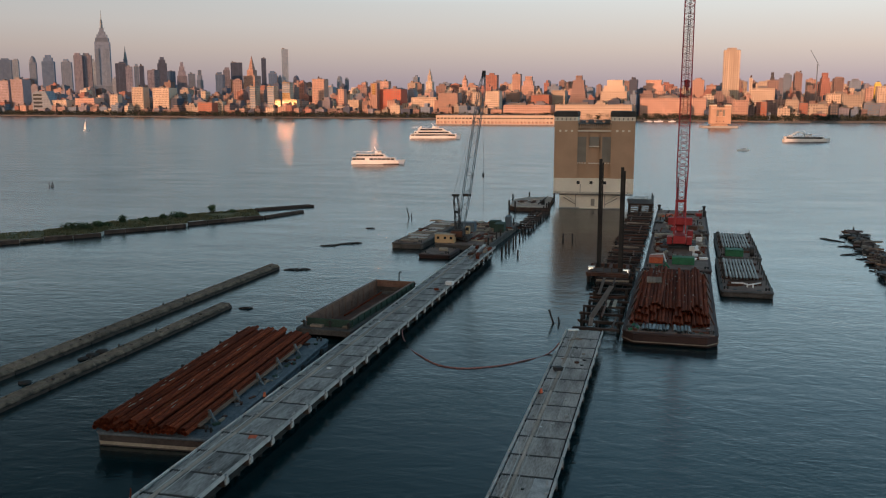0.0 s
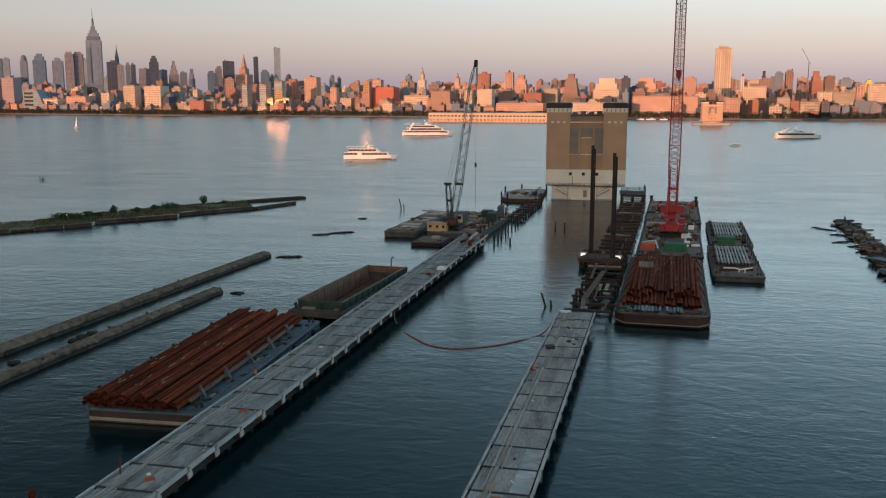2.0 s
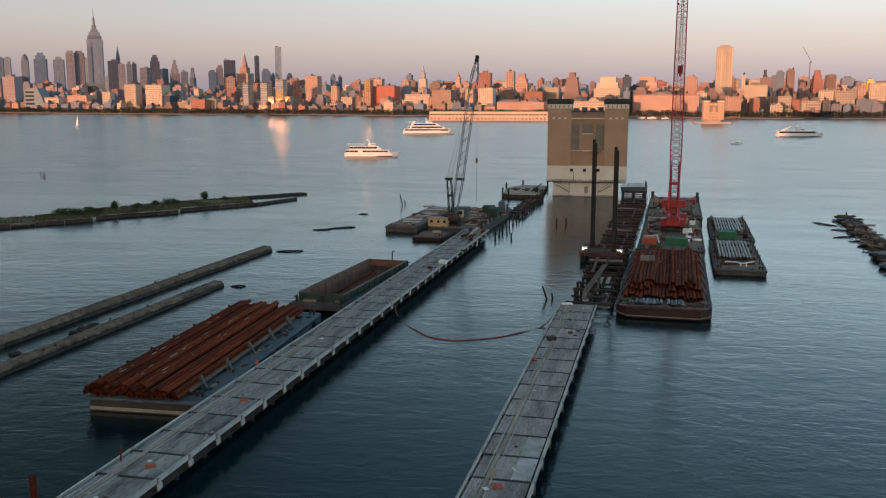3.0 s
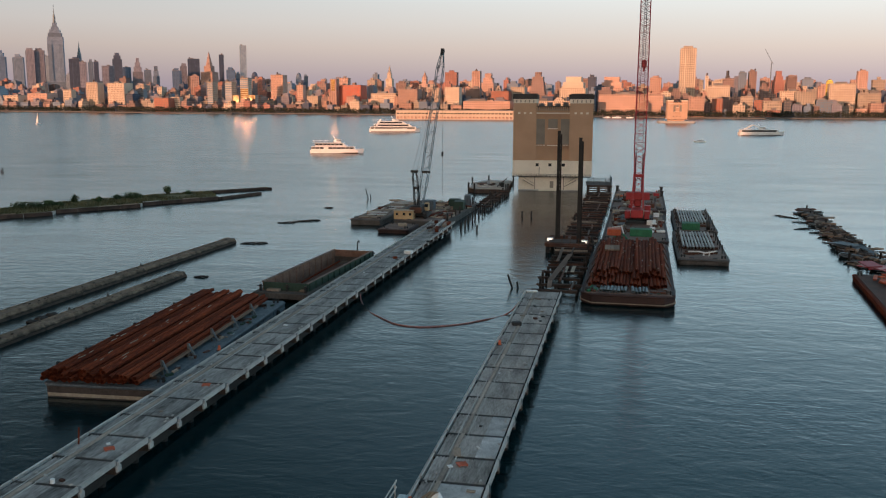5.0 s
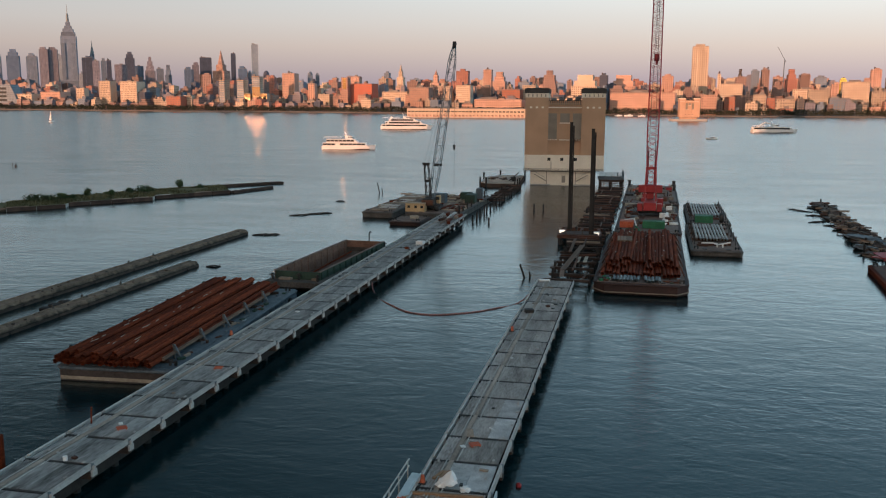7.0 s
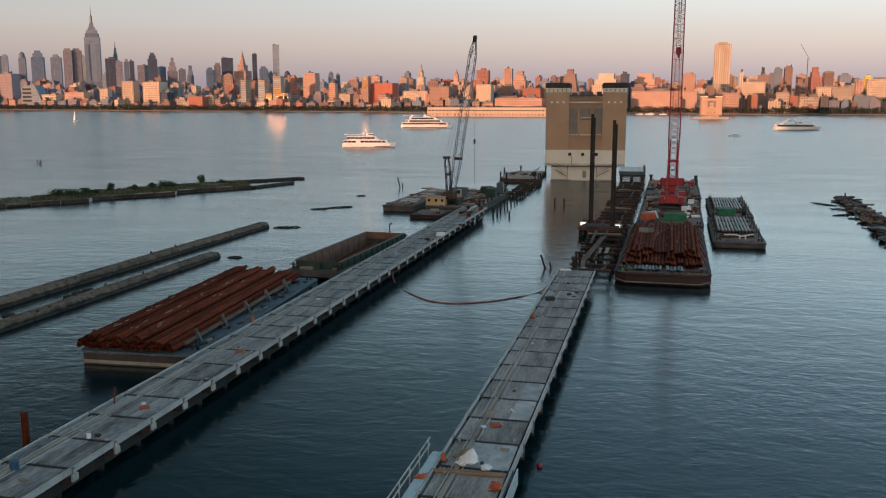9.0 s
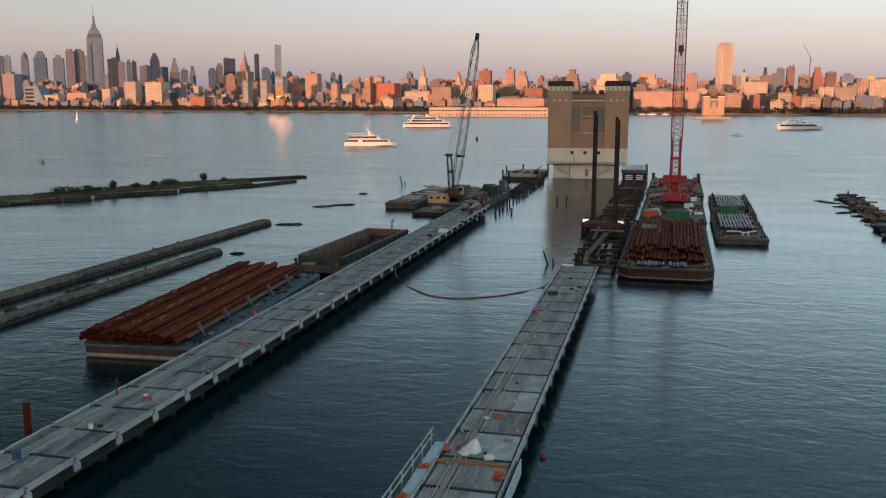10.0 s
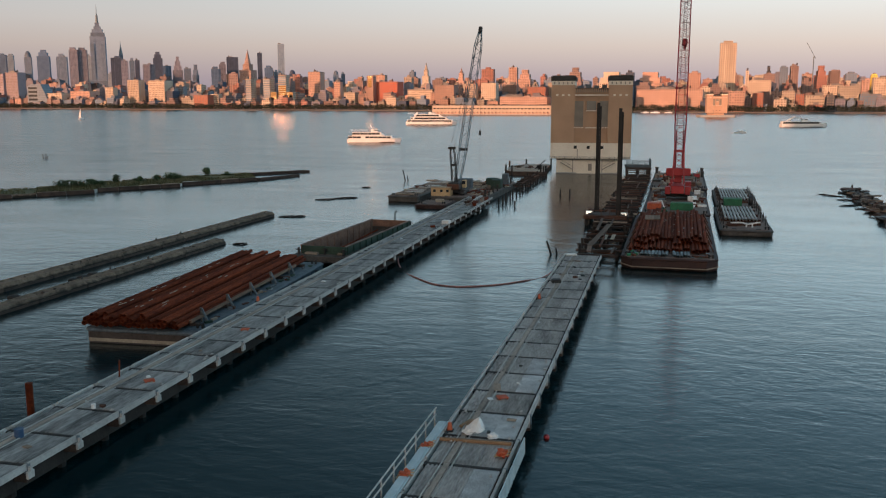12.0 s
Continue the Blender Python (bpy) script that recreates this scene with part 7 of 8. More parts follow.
def high_rise(x, y, w, top, material, steps=0, round_top=False, crown=False, label="", yaw=None):
    """A tower of the far skyline; top is its height above the river."""
    r = random.Random(int(x * 7 + y))
    h = top - GROUND
    d = max(12, min(w * 0.7, 32))
    if yaw is None:
        yaw = 24.0 if x < -850 else CITY_YAW
    kind = material.name.replace("_facade", "").replace("_", " ")
    t = thing("high_rise", pose(x, y + d / 2, GROUND, 0, 0, yaw), label or f"distant {kind} high-rise tower on the skyline", "building", "skyline towers")
    w = w * 0.84
    if steps:
        for s in range(steps + 1):
            f = 1 - 0.24 * s
            mass(t, 0, 0, w * f, d * f, 0 if s == 0 else h * (0.62 + 0.38 * s / (steps + 1)), h * (0.62 + 0.38 * (s + 1) / (steps + 1)), material)
        return t
    body = h * (0.88 if round_top or crown else 1.0)
    mass(t, 0, 0, w, d, 0, body, material)
    if round_top:
        bm = bmesh.new()
        bmesh.ops.create_icosphere(bm, subdivisions=3, radius=1, matrix=pose(0, 0, body) @ Matrix.Diagonal((w * 0.49, d * 0.49, h * 0.12, 1)))
        part("dome", bm, material, t)
    elif crown:
        mass(t, 0, 0, w * 0.72, d * 0.72, body, body + h * 0.07, material, "crown")
        mass(t, 0, 0, w * 0.45, d * 0.45, body + h * 0.07, h, material, "crown")
    else:
        if r.random() < 0.6:
            f, g = r.uniform(0.45, 0.8), r.uniform(0.03, 0.07)
            mass(t, r.uniform(-0.08, 0.08) * w, 0, w * f, d * f, body, body + h * g, material, "upper_storey")
        roof_gear(t, w, d, body, r)
        for k in (-0.5, -0.17, 0.17, 0.5):
            mass(t, k * w * 0.98, -d / 2, w * 0.05, 0.8, 0, body * 0.99, material, "pier")
    return t


CITYPANE = mat("evening_window_glass", (0.11, 0.08, 0.07), (0.20, 0.15, 0.125), 0.6, coarse=0.2, fine=2, bump=0.0, vary=0.4)
PLAIN = {}
for mt, c1, c2 in ((F_CREAM, (0.48, 0.375, 0.28), (0.58, 0.465, 0.36)), (F_TAN, (0.34, 0.28, 0.22), (0.44, 0.37, 0.29)), (F_PINK, (0.42, 0.25, 0.19), (0.52, 0.33, 0.26)), (F_BROWN, (0.27, 0.165, 0.13), (0.35, 0.22, 0.175)),
                   (F_BRICK, (0.30, 0.10, 0.065), (0.38, 0.15, 0.10)), (F_RED, (0.42, 0.095, 0.055), (0.52, 0.13, 0.075)), (F_GREY, (0.17, 0.19, 0.22), (0.25, 0.26, 0.28)), (F_BLUE, (0.09, 0.14, 0.20), (0.13, 0.18, 0.24)), (F_DARK, (0.05, 0.06, 0.075), (0.08, 0.09, 0.10)), (F_MAUVE, (0.27, 0.22, 0.245), (0.35, 0.29, 0.31))):
    PLAIN[mt.name] = mat(mt.name.replace("facade", "masonry"), c1, c2, 0.85, coarse=0.06, fine=0.8, bump=0.05, vary=0.12)


def block(x, y, w, top, material, bays=6, floors=5, steps=0, label=""):
    """A waterfront block with real windows on the side that faces the river."""
    r = random.Random(int(x * 3 + y))
    h = top - GROUND
    d = max(14, min(w * 0.7, 36))
    kind = material.name.replace("_facade", "").replace("_", " ")
    wall = PLAIN[material.name]
    t = thing("waterfront_block", pose(x, y + d / 2, GROUND, 0, 0, CITY_YAW), label or f"sunlit {kind} apartment block with {floors} window rows", "building", "waterfront blocks")
    w = w * 0.95
    low = h * (0.7 if steps else 1.0)
    front = mass(t, 0, 0, w, d, 0, low, wall)
    for s in range(steps):
        f = 1 - 0.2 * (s + 1)
        mass(t, 0, d * 0.06 * (s + 1), w * f, d * f, low + (h - low) * s / steps, low + (h - low) * (s + 1) / steps, wall)
    bm = bmesh.new()
    box(bm, 0, -d / 2 - 0.2, low - 0.9, w + 0.5, 0.5, 0.9)
    part("cornice", bm, wall, t)
    bays, rows = max(bays, int(w / 3.9)), max(floors, int(low / 3.9))
    pw, ph = w / bays * 0.55, low / rows * 0.5
    bm = bmesh.new()
    for i in range(bays):
        for j in range(rows):
            if r.random() < 0.95:
                x, z, p = -w / 2 + (i + 0.5) * w / bays, low * (j + 0.28) / rows, pw * r.uniform(0.43, 0.55)
                q = [bm.verts.new((x + a, -d / 2 - e, z + c)) for e in (-0.1, 0.18) for a, c in ((-p, 0), (p, 0), (p, ph), (-p, ph))]
                for f in ((4, 5, 6, 7), (0, 1, 5, 4), (1, 2, 6, 5), (2, 3, 7, 6), (3, 0, 4, 7)):
                    bm.faces.new([q[v] for v in f])
    tagged(part("window_grid", bm, CITYPANE, front), "dense rows of small dark windows", kind="stuff")
    bm = bmesh.new()
    box(bm, 0, 0, 0, w, 0.3, 0.35)
    course = mesh_of("string_course", bm, wall)
    for j in range(1, floors, 2):
        piece("string_course", course, t, pose(0, -d / 2 - 0.08, low * j / floors))
    if not steps:
        roof_gear(t, w, d, low, r)
    return t


# the far towers get their haze from these cool facade colours
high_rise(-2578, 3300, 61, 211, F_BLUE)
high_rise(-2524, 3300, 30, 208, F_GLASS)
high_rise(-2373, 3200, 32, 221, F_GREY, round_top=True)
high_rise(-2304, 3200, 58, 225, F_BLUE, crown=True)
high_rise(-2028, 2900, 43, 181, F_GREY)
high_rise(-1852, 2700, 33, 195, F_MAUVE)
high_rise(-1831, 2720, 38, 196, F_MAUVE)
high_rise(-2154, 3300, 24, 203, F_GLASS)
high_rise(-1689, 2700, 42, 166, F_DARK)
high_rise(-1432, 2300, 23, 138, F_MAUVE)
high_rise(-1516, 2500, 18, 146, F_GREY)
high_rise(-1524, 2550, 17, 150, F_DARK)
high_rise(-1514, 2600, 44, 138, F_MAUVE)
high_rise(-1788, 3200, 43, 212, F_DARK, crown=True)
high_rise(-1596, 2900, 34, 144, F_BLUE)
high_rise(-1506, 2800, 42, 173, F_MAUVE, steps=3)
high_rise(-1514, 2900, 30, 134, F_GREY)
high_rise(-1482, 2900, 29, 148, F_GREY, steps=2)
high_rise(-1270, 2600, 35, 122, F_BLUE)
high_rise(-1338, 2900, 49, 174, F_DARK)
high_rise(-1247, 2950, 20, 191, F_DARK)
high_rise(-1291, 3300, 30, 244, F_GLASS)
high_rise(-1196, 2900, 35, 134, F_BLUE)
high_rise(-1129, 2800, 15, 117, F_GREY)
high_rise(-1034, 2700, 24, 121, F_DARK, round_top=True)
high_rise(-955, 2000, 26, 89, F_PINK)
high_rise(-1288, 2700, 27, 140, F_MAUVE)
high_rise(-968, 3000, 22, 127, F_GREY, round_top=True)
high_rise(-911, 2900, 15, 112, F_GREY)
high_rise(-621, 2300, 31, 91, F_PINK)
high_rise(-818, 2800, 21, 98, F_PINK)
high_rise(-215, 2100, 25, 104, F_PINK)
high_rise(-180, 2050, 39, 97, F_PINK, steps=2)
high_rise(-151, 2400, 15, 91, F_BLUE)
high_rise(81, 1900, 22, 84, F_DARK)
high_rise(239, 2000, 32, 85, F_PINK)
high_rise(309, 1950, 44, 153, F_CREAM)
high_rise(331, 1800, 8, 84, F_CREAM)
high_rise(444, 2200, 17, 108, F_PINK, steps=2)
high_rise(408, 1800, 20, 91, F_GREY)
high_rise(431, 1810, 21, 94, F_BROWN)
high_rise(508, 1900, 31, 98, F_BRICK, steps=2)
high_rise(537, 1900, 28, 85, F_BROWN)
high_rise(548, 1800, 27, 77, F_GREY)
high_rise(495, 1440, 12.5, 65, F_GLINT)
high_rise(723, 2000, 27, 100, F_PINK)
# mauve on the first two blocks holds their shade and haze
block(-1484, 1780, 32, 85, F_MAUVE, bays=5, floors=9)
block(-1447, 1780, 40, 88, F_MAUVE, bays=6, floors=9)
block(-1282, 1700, 51, 36, F_CREAM, bays=8, floors=3)
block(-1212, 1700, 59, 41, F_PINK, bays=9, floors=4)
block(-1114, 1660, 23, 49, F_CREAM, bays=3, floors=5)
block(-1042, 1640, 32, 65, F_CREAM, bays=5, floors=8)
block(-984, 1640, 46, 64, F_CREAM, bays=7, floors=9)
block(-955, 1650, 18, 46, F_GREY, bays=3, floors=5)
block(-948, 1680, 21, 51, F_GREY, bays=3, floors=5)
block(-841, 1560, 37, 31, F_BRICK, bays=6, floors=3)
block(-819, 1580, 21, 33, F_CREAM, bays=4, floors=4)
block(-648, 1760, 33, 85, F_PINK, bays=5, floors=8)
block(-558, 1640, 16, 60, F_PINK, bays=3, floors=7)
block(-548, 1660, 14, 50, F_CREAM, bays=3, floors=4)
block(-437, 1600, 57, 59, F_RED, bays=9, floors=6)
block(-353, 1560, 60, 42, F_CREAM, bays=12, floors=5)
block(-293, 1500, 43, 50, F_BROWN, bays=9, floors=9)
block(-235, 1480, 17, 52, F_CREAM, bays=4, floors=8)
block(-202, 1480, 31, 54, F_CREAM, bays=6, floors=9)
block(-169, 1560, 31, 52, F_BROWN, bays=6, floors=5)
block(-113, 1560, 39, 47, F_BRICK, bays=7, floors=4)
block(-79, 1600, 30, 56, F_TAN, bays=6, floors=6)
block(34, 1500, 53, 75, F_CREAM, bays=10, floors=11, steps=2)
block(113, 1600, 54, 77, F_PINK, bays=9, floors=8, steps=2)
block(138, 1380, 121, 40, F_PINK, bays=20, floors=5)
block(242, 1300, 26, 36, F_PINK, bays=5, floors=5)
block(311, 1500, 43, 58, F_CREAM, bays=9, floors=6)
block(282, 1340, 19, 33, F_BRICK, bays=4, floors=5)
block(332, 1340, 22, 37, F_TAN, bays=5, floors=6)
block(349, 1330, 14, 31, F_BRICK, bays=3, floors=5)
block(373, 1330, 34, 29, F_TAN, bays=8, floors=5)
block(442, 1500, 37, 48, F_CREAM, bays=8, floors=6)
block(396, 1320, 13, 29, F_DARK, bays=3, floors=5)
block(432, 1350, 34, 45, F_TAN, bays=8, floors=8)
block(465, 1340, 34, 31, F_BLUE, bays=8, floors=5)
block(508, 1400, 46, 60, F_CREAM, bays=9, floors=9)
block(554, 1400, 40, 43, F_TAN, bays=9, floors=6)

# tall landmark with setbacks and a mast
# its blue-grey facade colour includes the haze of distance
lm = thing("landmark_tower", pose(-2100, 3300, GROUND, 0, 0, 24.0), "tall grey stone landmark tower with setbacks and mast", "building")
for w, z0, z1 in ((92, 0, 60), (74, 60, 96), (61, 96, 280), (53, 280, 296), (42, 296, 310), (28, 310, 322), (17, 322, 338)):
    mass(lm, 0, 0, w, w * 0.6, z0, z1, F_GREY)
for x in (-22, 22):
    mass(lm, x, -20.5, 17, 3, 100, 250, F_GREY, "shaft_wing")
bm = bmesh.new()
rod(bm, (0, 0, 338), (0, 0, 366), 5.6, 8, 4.6)
rod(bm, (0, 0, 366), (0, 0, 374), 4.6, 8, 1.6)
rod(bm, (0, 0, 374), (0, 0, 412), 1.7, 6, 0.5)
part("mast", bm, CRANEGREY, lm)
sp = thing("spired_tower", pose(-2054, 3400, GROUND, 0, 0, 24.0), "slender grey tower with a tapering steel spire", "building", "spired towers")
mass(sp, 0, 0, 22, 22, 0, 190, F_GREY)
mass(sp, 0, 0, 16, 16, 190, 212, F_GREY)
bm = bmesh.new()
rod(bm, (0, 0, 212), (0, 0, 242), 8, 8, 3)
rod(bm, (0, 0, 242), (0, 0, 270), 2.4, 6, 0.2)
part("spire", bm, CRANEGREY, sp)
for x, y, w, z0, z1, mt, lb in ((-1191, 2700, 50, 132, 187, F_PINK, "pink tower with a steep pyramid roof"), (-368, 2200, 24, 84, 105, F_PINK, "pink stone tower with a pointed spire"), (-583, 2800, 26, 112, 143, F_CREAM, "cream tower with a tall pointed crown")):
    sp = thing("spired_tower", pose(x, y, GROUND, 0, 0, CITY_YAW), lb, "building", "spired towers")
    mass(sp, 0, 0, w * 0.9, w * 0.8, 0, z0 - 14, mt)
    mass(sp, 0, 0, w * 0.5, w * 0.5, z0 - 14, z0 + 6, mt)
    bm = bmesh.new()
    rod(bm, (0, 0, z0 + 6), (0, 0, z1), w * 0.24, 8, 0.3)
    part("spire", bm, mt, sp)

# three glass towers at the water's edge
MIRROR = bpy.data.materials.new("mirror_window_glass")
MIRROR.use_nodes = True
gl = MIRROR.node_tree.nodes.new("ShaderNodeBsdfGlossy")
gl.distribution = 'BECKMANN'
gl.inputs["Roughness"].default_value = GLASS_ROUGH
gl.inputs["Color"].default_value = (0.20, 0.145, 0.09, 1)
MIRROR.node_tree.links.new(gl.outputs[0], MIRROR.node_tree.nodes["Material Output"].inputs["Surface"])
CLEAR_MIRROR = MIRROR.copy()
CLEAR_MIRROR.name = "clear_mirror_glass"
for node in CLEAR_MIRROR.node_tree.nodes:
    if node.type == 'BSDF_GLOSSY':
        node.inputs["Roughness"].default_value = 0.05
for x, y, w, top, yaw in ((-744.6, 1590, 14.4, 66, -16), (-699, 1580, 16.8, 66, -12), (-662, 1575, 18.5, 74, GLASS_YAW)):
    g = thing("glass_tower", pose(x, y, GROUND, 0, 0, yaw), "cream and glass apartment tower with pale floor slabs", "building", "glass towers")
    mass(g, 0, 9, w, 17.4, 0, top - GROUND, F_CREAM)
    n = 16
    for k in range(n):
        bm = bmesh.new()
        lit = w > 18 and k < 11
        box(bm, 0, 0.1, 3 + k * (top - 6) / n, w * 0.96, 0.5, (top - 6) / n * 0.84)
        part("glazing", bm, (MIRROR if k % 3 == 0 else CLEAR_MIRROR) if lit else F_GLASS, g)
    for k in range(n + 1):
        bm = bmesh.new()
        box(bm, 0, -0.3, 2.6 + k * (top - 6) / n, w, 1.2, 0.7)
        part("floor_slab", bm, PLAIN["cream_facade"], g)
    roof_gear(g, w, 16, top - GROUND, random.Random(3))

# two low blocks added as reflectors to widen the sun glint on the water
for x, y, w, yaw in ((-680.5, 1572, 14, -6.3), (-642.5, 1566, 15, -6.6)):
    g = thing("glass_block", pose(x, y, GROUND, 0, 0, yaw), "low cream block with a glazed river front", "building", "glass blocks")
    mass(g, 0, 8, w, 15, 0, 36, F_TAN)
    for k in range(9):
        bm = bmesh.new()
        box(bm, 0, 0.2, 1.5 + 3.8 * k, w * 0.93, 0.5, 3.3)
        part("glazing", bm, MIRROR, g)
FLAT_MIRROR = MIRROR.copy()
FLAT_MIRROR.name = "flat_mirror_glass"
for node in FLAT_MIRROR.node_tree.nodes:
    if node.type == 'BSDF_GLOSSY':
        node.inputs["Roughness"].default_value = 0.06
# block added as a reflector: its upper panes make the second sun streak
hg = thing("high_rise", pose(-471, 1588, GROUND, 0, 0, -9.14), "slim pink block with a glazed upper half", "building", "skyline towers")
mass(hg, 0, 7.5, 15, 14, 0, 70, F_PINK)
for k in range(5):
    bm = bmesh.new()
    box(bm, 0, 0.3, 46 + 4.6 * k, 8.0, 0.5, 4.0)
    part("glazing", bm, FLAT_MIRROR, hg)
# ziggurat block, white sloping block, long pier shed and low sheds
zg = thing("stepped_block", pose(-36, 1518, GROUND, 0, 0, CITY_YAW), "stepped brown brick block rising in terraces", "building")
for k in range(9):
    f = 1 - 0.07 * k - (0.15 if k == 8 else 0)
    mass(zg, 0, 0, 42 * f, 30 * f, k * 9.1, (k + 1) * 9.1, F_BROWN)
ws = thing("sloping_block", pose(-1323, 1715, GROUND, 0, 0, CITY_YAW), "white panelled block with a sloping glass side", "building")
bm = bmesh.new()
a = [(-33, 0), (33, 0), (20, 34), (8, 56), (-22, 56), (-33, 50)]
lo = [bm.verts.new((x, -14, z)) for x, z in a]
hi = [bm.verts.new((x, 14, z)) for x, z in a]
bm.faces.new(lo)
bm.faces.new(hi[::-1])
for i in range(len(a)):
    bm.faces.new((lo[i], hi[i], hi[(i + 1) % len(a)], lo[(i + 1) % len(a)]))
part("wall", bm, F_GLASS, ws)
bm = bmesh.new()
for k in range(5):
    box(bm, -16, -14.2, 8 + 9 * k, 26, 0.4, 5)
part("window_band", bm, PANE, ws)
shed = thing("pier_shed", pose(-145, 1062, 0, 0, 0, -2.2), "long low pale pier shed with rows of doors", "building")
shed_wall = mass(shed, 0, 0, 178, 40, 0.9, 13.6, PLAIN["cream_facade"])
bm = bmesh.new()
box(bm, 0, -0.5, -1, 182, 44, 2.0)
part("pier_deck", bm, CONCRETE, shed)
bm = bmesh.new()
box(bm, 0, 0, 0, 3.6, 0.3, 3.4)
door = mesh_of("door", bm, F_PINK)
bm = bmesh.new()
box(bm, 0, 0, 0, 3.8, 0.3, 1.7)
win = mesh_of("window", bm, PANE)
for k in range(32):
    piece("door", door, shed_wall, pose(-85.5 + 5.5 * k, -20.1, 1.2))
    piece("window", win, shed_wall, pose(-85.5 + 5.5 * k, -20.1, 8.4))
bm = bmesh.new()
box(bm, 0, 0, 13.6, 177, 39, 0.6)
part("roof", bm, ROOF, shed)
for x, y, w, top, n, lb in ((-3, 1352, 145, 28, 24, "long low sunlit warehouse with rows of windows"), (-124, 1382, 94, 27, 14, "low orange-brown terminal shed by the river")):
    block(x, y, w, top, F_PINK if n == 14 else F_CREAM, n, 3, label=lb)
# tower crane on a skyline roof
bm = bmesh.new()
rod(bm, (0, 0, 0), (0, 0, 112), 1.0, 4)
rod(bm, (4, 0, 108), (-16, 0, 142), 0.5, 4)
solo("tower_crane", bm, CRANEGREY, pose(470, 1815, 2), "thin tower crane on a skyline roof", "crane")

# ordinary city blocks between the landmarks
rc2 = random.Random(77)
kinds = (F_PINK, F_PINK, F_BRICK, F_BROWN, F_CREAM, F_TAN, F_GREY, F_PINK, F_BROWN, F_MAUVE, F_DARK, F_BRICK)


def shore(x):
    return float(np.interp(x, [-3600, -1900, -1352, -890, -505, -330, 95, 314, 460, 1500], [1950, 1700, 1632, 1508, 1462, 1400, 1325, 1248, 1270, 1260]))


def infill(depth, jitter, low, high, step, x0, x1, joined=False):
    x = x0
    verts, faces, slots = [], [], []
    while x < x1:
        w = rc2.uniform(0.6, 1.6) * step
        h = rc2.uniform(low, high)
        if rc2.random() < 0.08:
            h *= 1.3
        y = shore(x) + depth + rc2.uniform(-jitter, jitter)
        d = rc2.uniform(14, 30)
        # left of -850 cool dark facades dominate: haze and shade as colour
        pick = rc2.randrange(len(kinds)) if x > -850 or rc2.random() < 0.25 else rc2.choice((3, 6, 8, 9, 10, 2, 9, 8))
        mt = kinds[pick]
        yaw = CITY_YAW + rc2.uniform(-4, 4)
        if joined:
            for sx, z0, z1 in ((1.0, 0, h), (rc2.uniform(0.25, 0.6), h, h + rc2.uniform(2, 8))):
                i = len(verts)
                m = pose(x + w / 2, y, GROUND, 0, 0, yaw)
                for z in (z0, z1):
                    verts += [tuple(m @ Vector((sx * w / 2 * p, sx * d / 2 * q, z))) for p, q in ((-1, -1), (1, -1), (1, 1), (-1, 1))]
                faces += [(i + 4, i + 5, i + 6, i + 7)] + [(i + k, i + (k + 1) % 4, i + 4 + (k + 1) % 4, i + 4 + k) for k in range(4)]
                slots += [pick] * 5
        else:
            t = thing("city_block", pose(x + w / 2, y, GROUND, 0, 0, yaw), "ordinary " + mt.name.replace("_facade", "").replace("_", " ") + " city block in evening sun", "building", "ordinary city blocks")
            mass(t, 0, 0, w * 0.96, d, 0, h, mt)
            if rc2.random() < 0.5:
                mass(t, rc2.uniform(-0.2, 0.2) * w, 2, w * rc2.uniform(0.3, 0.6), d * 0.6, h, h + rc2.uniform(3, 8), mt, "upper_storey")
            roof_gear(t, w * 0.9, d * 0.9, h - 0.3, rc2)
        x += w + (rc2.uniform(0, 6) if depth < 400 else rc2.uniform(-2, 4))
    if joined:
        me = bpy.data.meshes.new("far_city")
        me.from_pydata(verts, [], faces)
        for mt in kinds:
            me.materials.append(mt)
        me.polygons.foreach_set("material_index", slots)
        tagged(new("far_city", me), "dense far city blocks of brick and stone", "buildings", kind="stuff")


infill(85, 16, 11, 24, 16, -1700, 680)
infill(150, 30, 18, 36, 20, -1850, 760)
infill(300, 50, 24, 46, 15, -2050, 860, True)
infill(480, 70, 32, 58, 17, -2300, 950, True)
infill(750, 90, 38, 72, 20, -2600, 1050, True)
infill(1100, 120, 46, 88, 26, -2800, 1100, True)
infill(1500, 120, 50, 104, 30, -3000, 700, True)

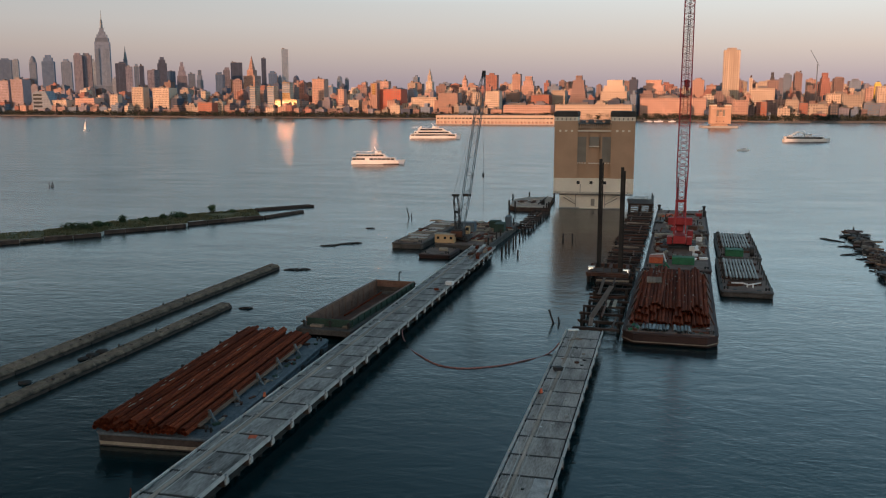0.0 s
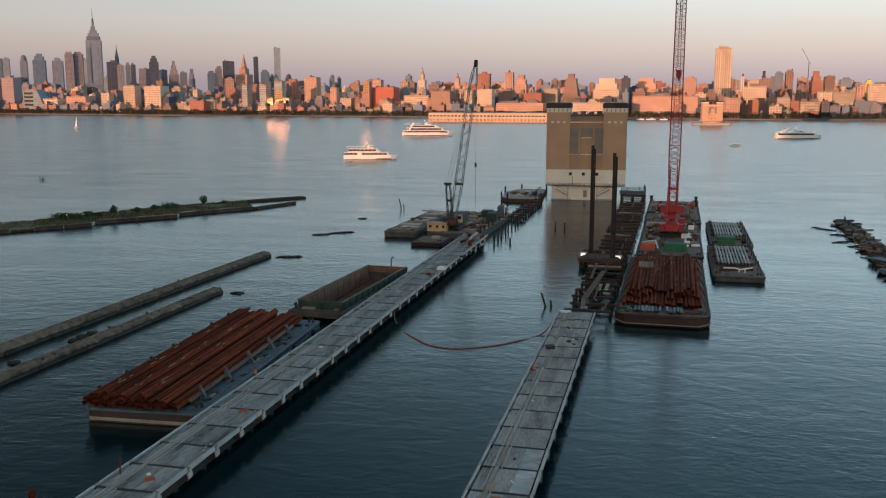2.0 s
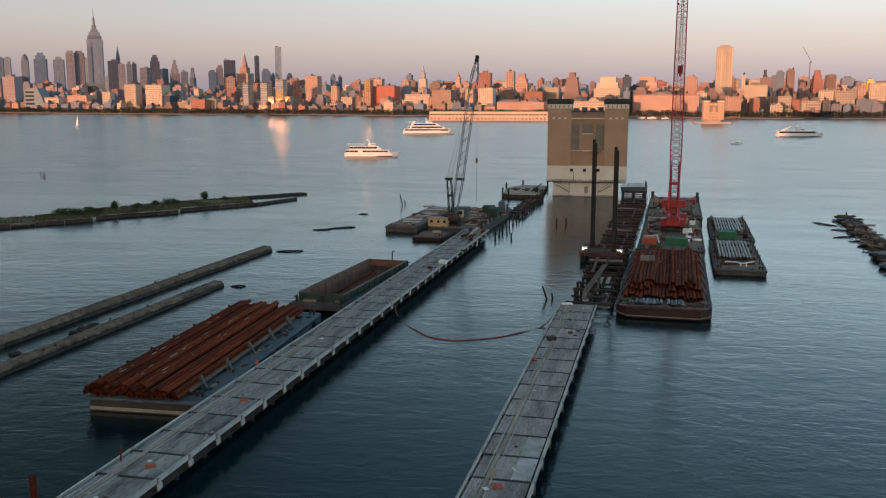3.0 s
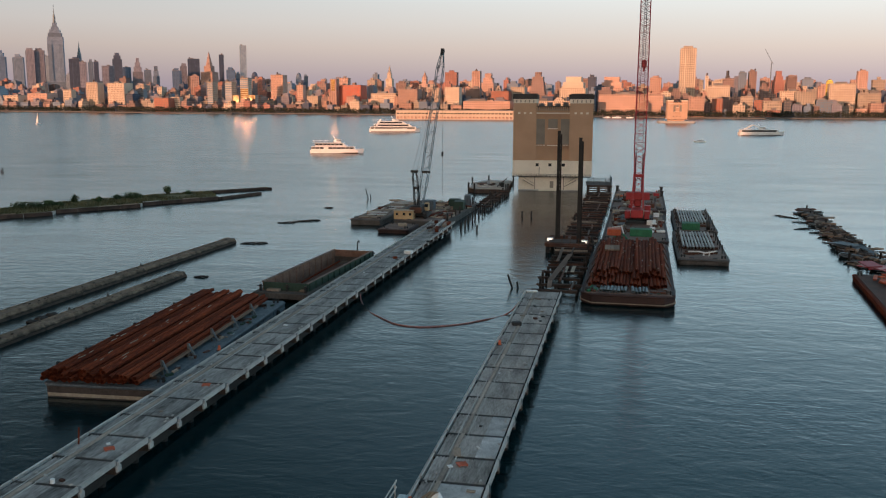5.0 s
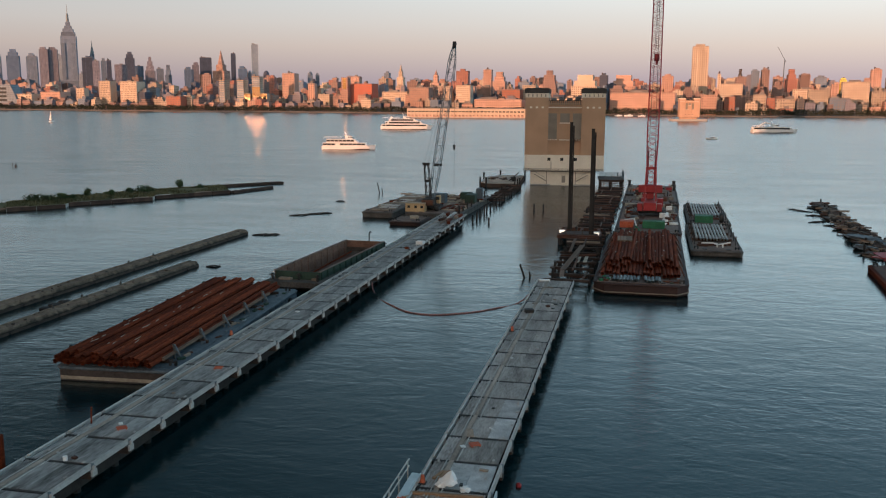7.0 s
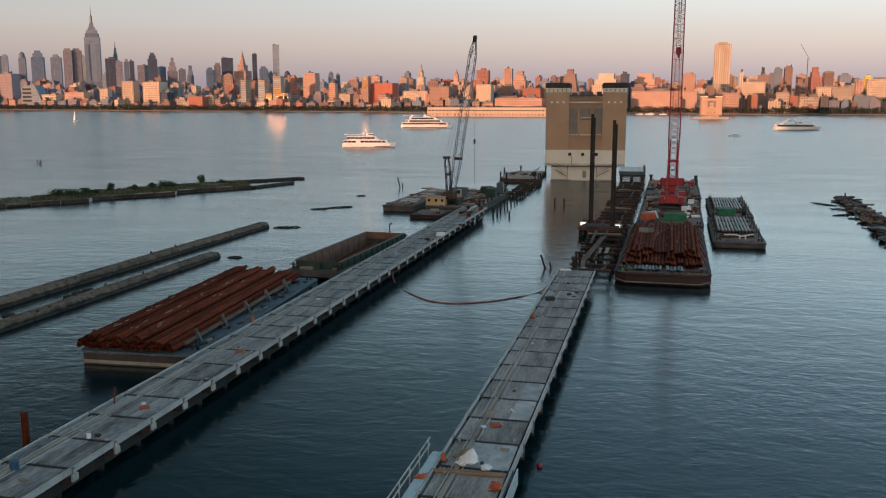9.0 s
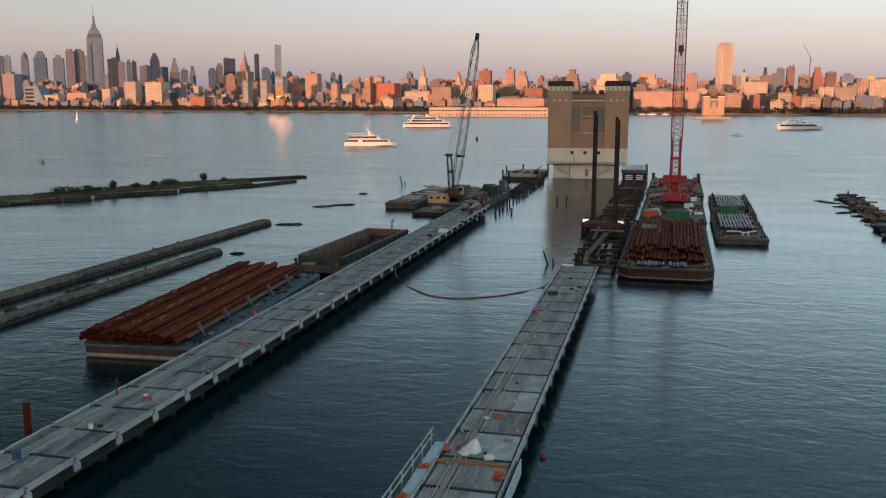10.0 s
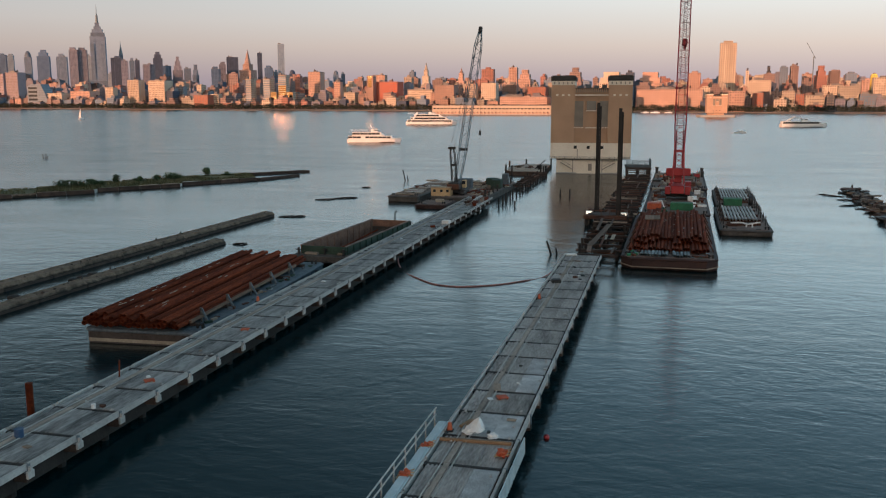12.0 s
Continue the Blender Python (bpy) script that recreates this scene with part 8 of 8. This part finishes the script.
# shore trees: trunks with ragged crowns, too far to count
rt = random.Random(5)
vs, fs = [], []
x = -1900.0
while x < 700:
    if noise.noise(Vector((x * 0.011, 0, 3))) > -0.55:
        y = shore(x) + 12 + rt.uniform(-4, 6)
        h = rt.uniform(7, 13)
        w = rt.uniform(6, 11)
        for q in range(60):
            c = Vector((x + rt.gauss(0, 0.32) * w, y + rt.gauss(0, 0.3) * w, GROUND + h * (0.10 + 0.84 * rt.random() ** 0.8)))
            n = Vector((rt.gauss(0, 1), rt.gauss(0, 1), rt.gauss(0, 1))).normalized()
            e = n.orthogonal().normalized() * rt.uniform(0.7, 1.6)
            f = n.cross(e)
            i = len(vs)
            vs += [tuple(c - e), tuple(c + f * 0.7), tuple(c + e), tuple(c - f * 0.7)]
            fs.append((i, i + 1, i + 2, i + 3))
        i = len(vs)
        vs += [(x - 0.3, y, GROUND), (x + 0.3, y, GROUND), (x + 0.2, y, GROUND + h * 0.5), (x - 0.2, y, GROUND + h * 0.5)]
        fs.append((i, i + 1, i + 2, i + 3))
    x += rt.uniform(2.6, 5.0)
me = bpy.data.meshes.new("shore_trees")
me.from_pydata(vs, [], fs)
me.materials.append(SHORELEAF)
tagged(new("shore_trees", me), "dark green row of shore trees below the city", "trees", kind="stuff")
bm = bmesh.new()
prism(bm, [(-830, 1440), (-690, 1425), (-640, 1440), (-640, 1480), (-840, 1500)], -1, 1.3)
solo("park_pier", bm, LANDCOVER, pose(0, 0, 0), "low flat park pier before the shore", "pier")

# unseen high-rise blocks added behind the camera to shade the works from the low sun
for k in range(4):
    u = -70 + 125 * k
    p = SUN_FROM * 760 + Vector((0.84, -0.54, 0)) * u
    sh = thing("shade_high_rise", pose(p.x, p.y, 0, 0, 0, -32.7), "plain brick riverside high-rise behind the works", "building", "riverside high-rises")
    mass(sh, 0, 0, 124.5, 40, -1, SHADE_H + 10 * (k % 2), F_BROWN)
bm = bmesh.new()
prism(bm, [(-1800, -330), (1800, -330), (1800, -1700), (-1800, -1700)], -1, 1.8)
solo("near_shore", bm, LANDCOVER, pose(0, 0, 0), "low near shore behind the camera", "ground", kind="structure")
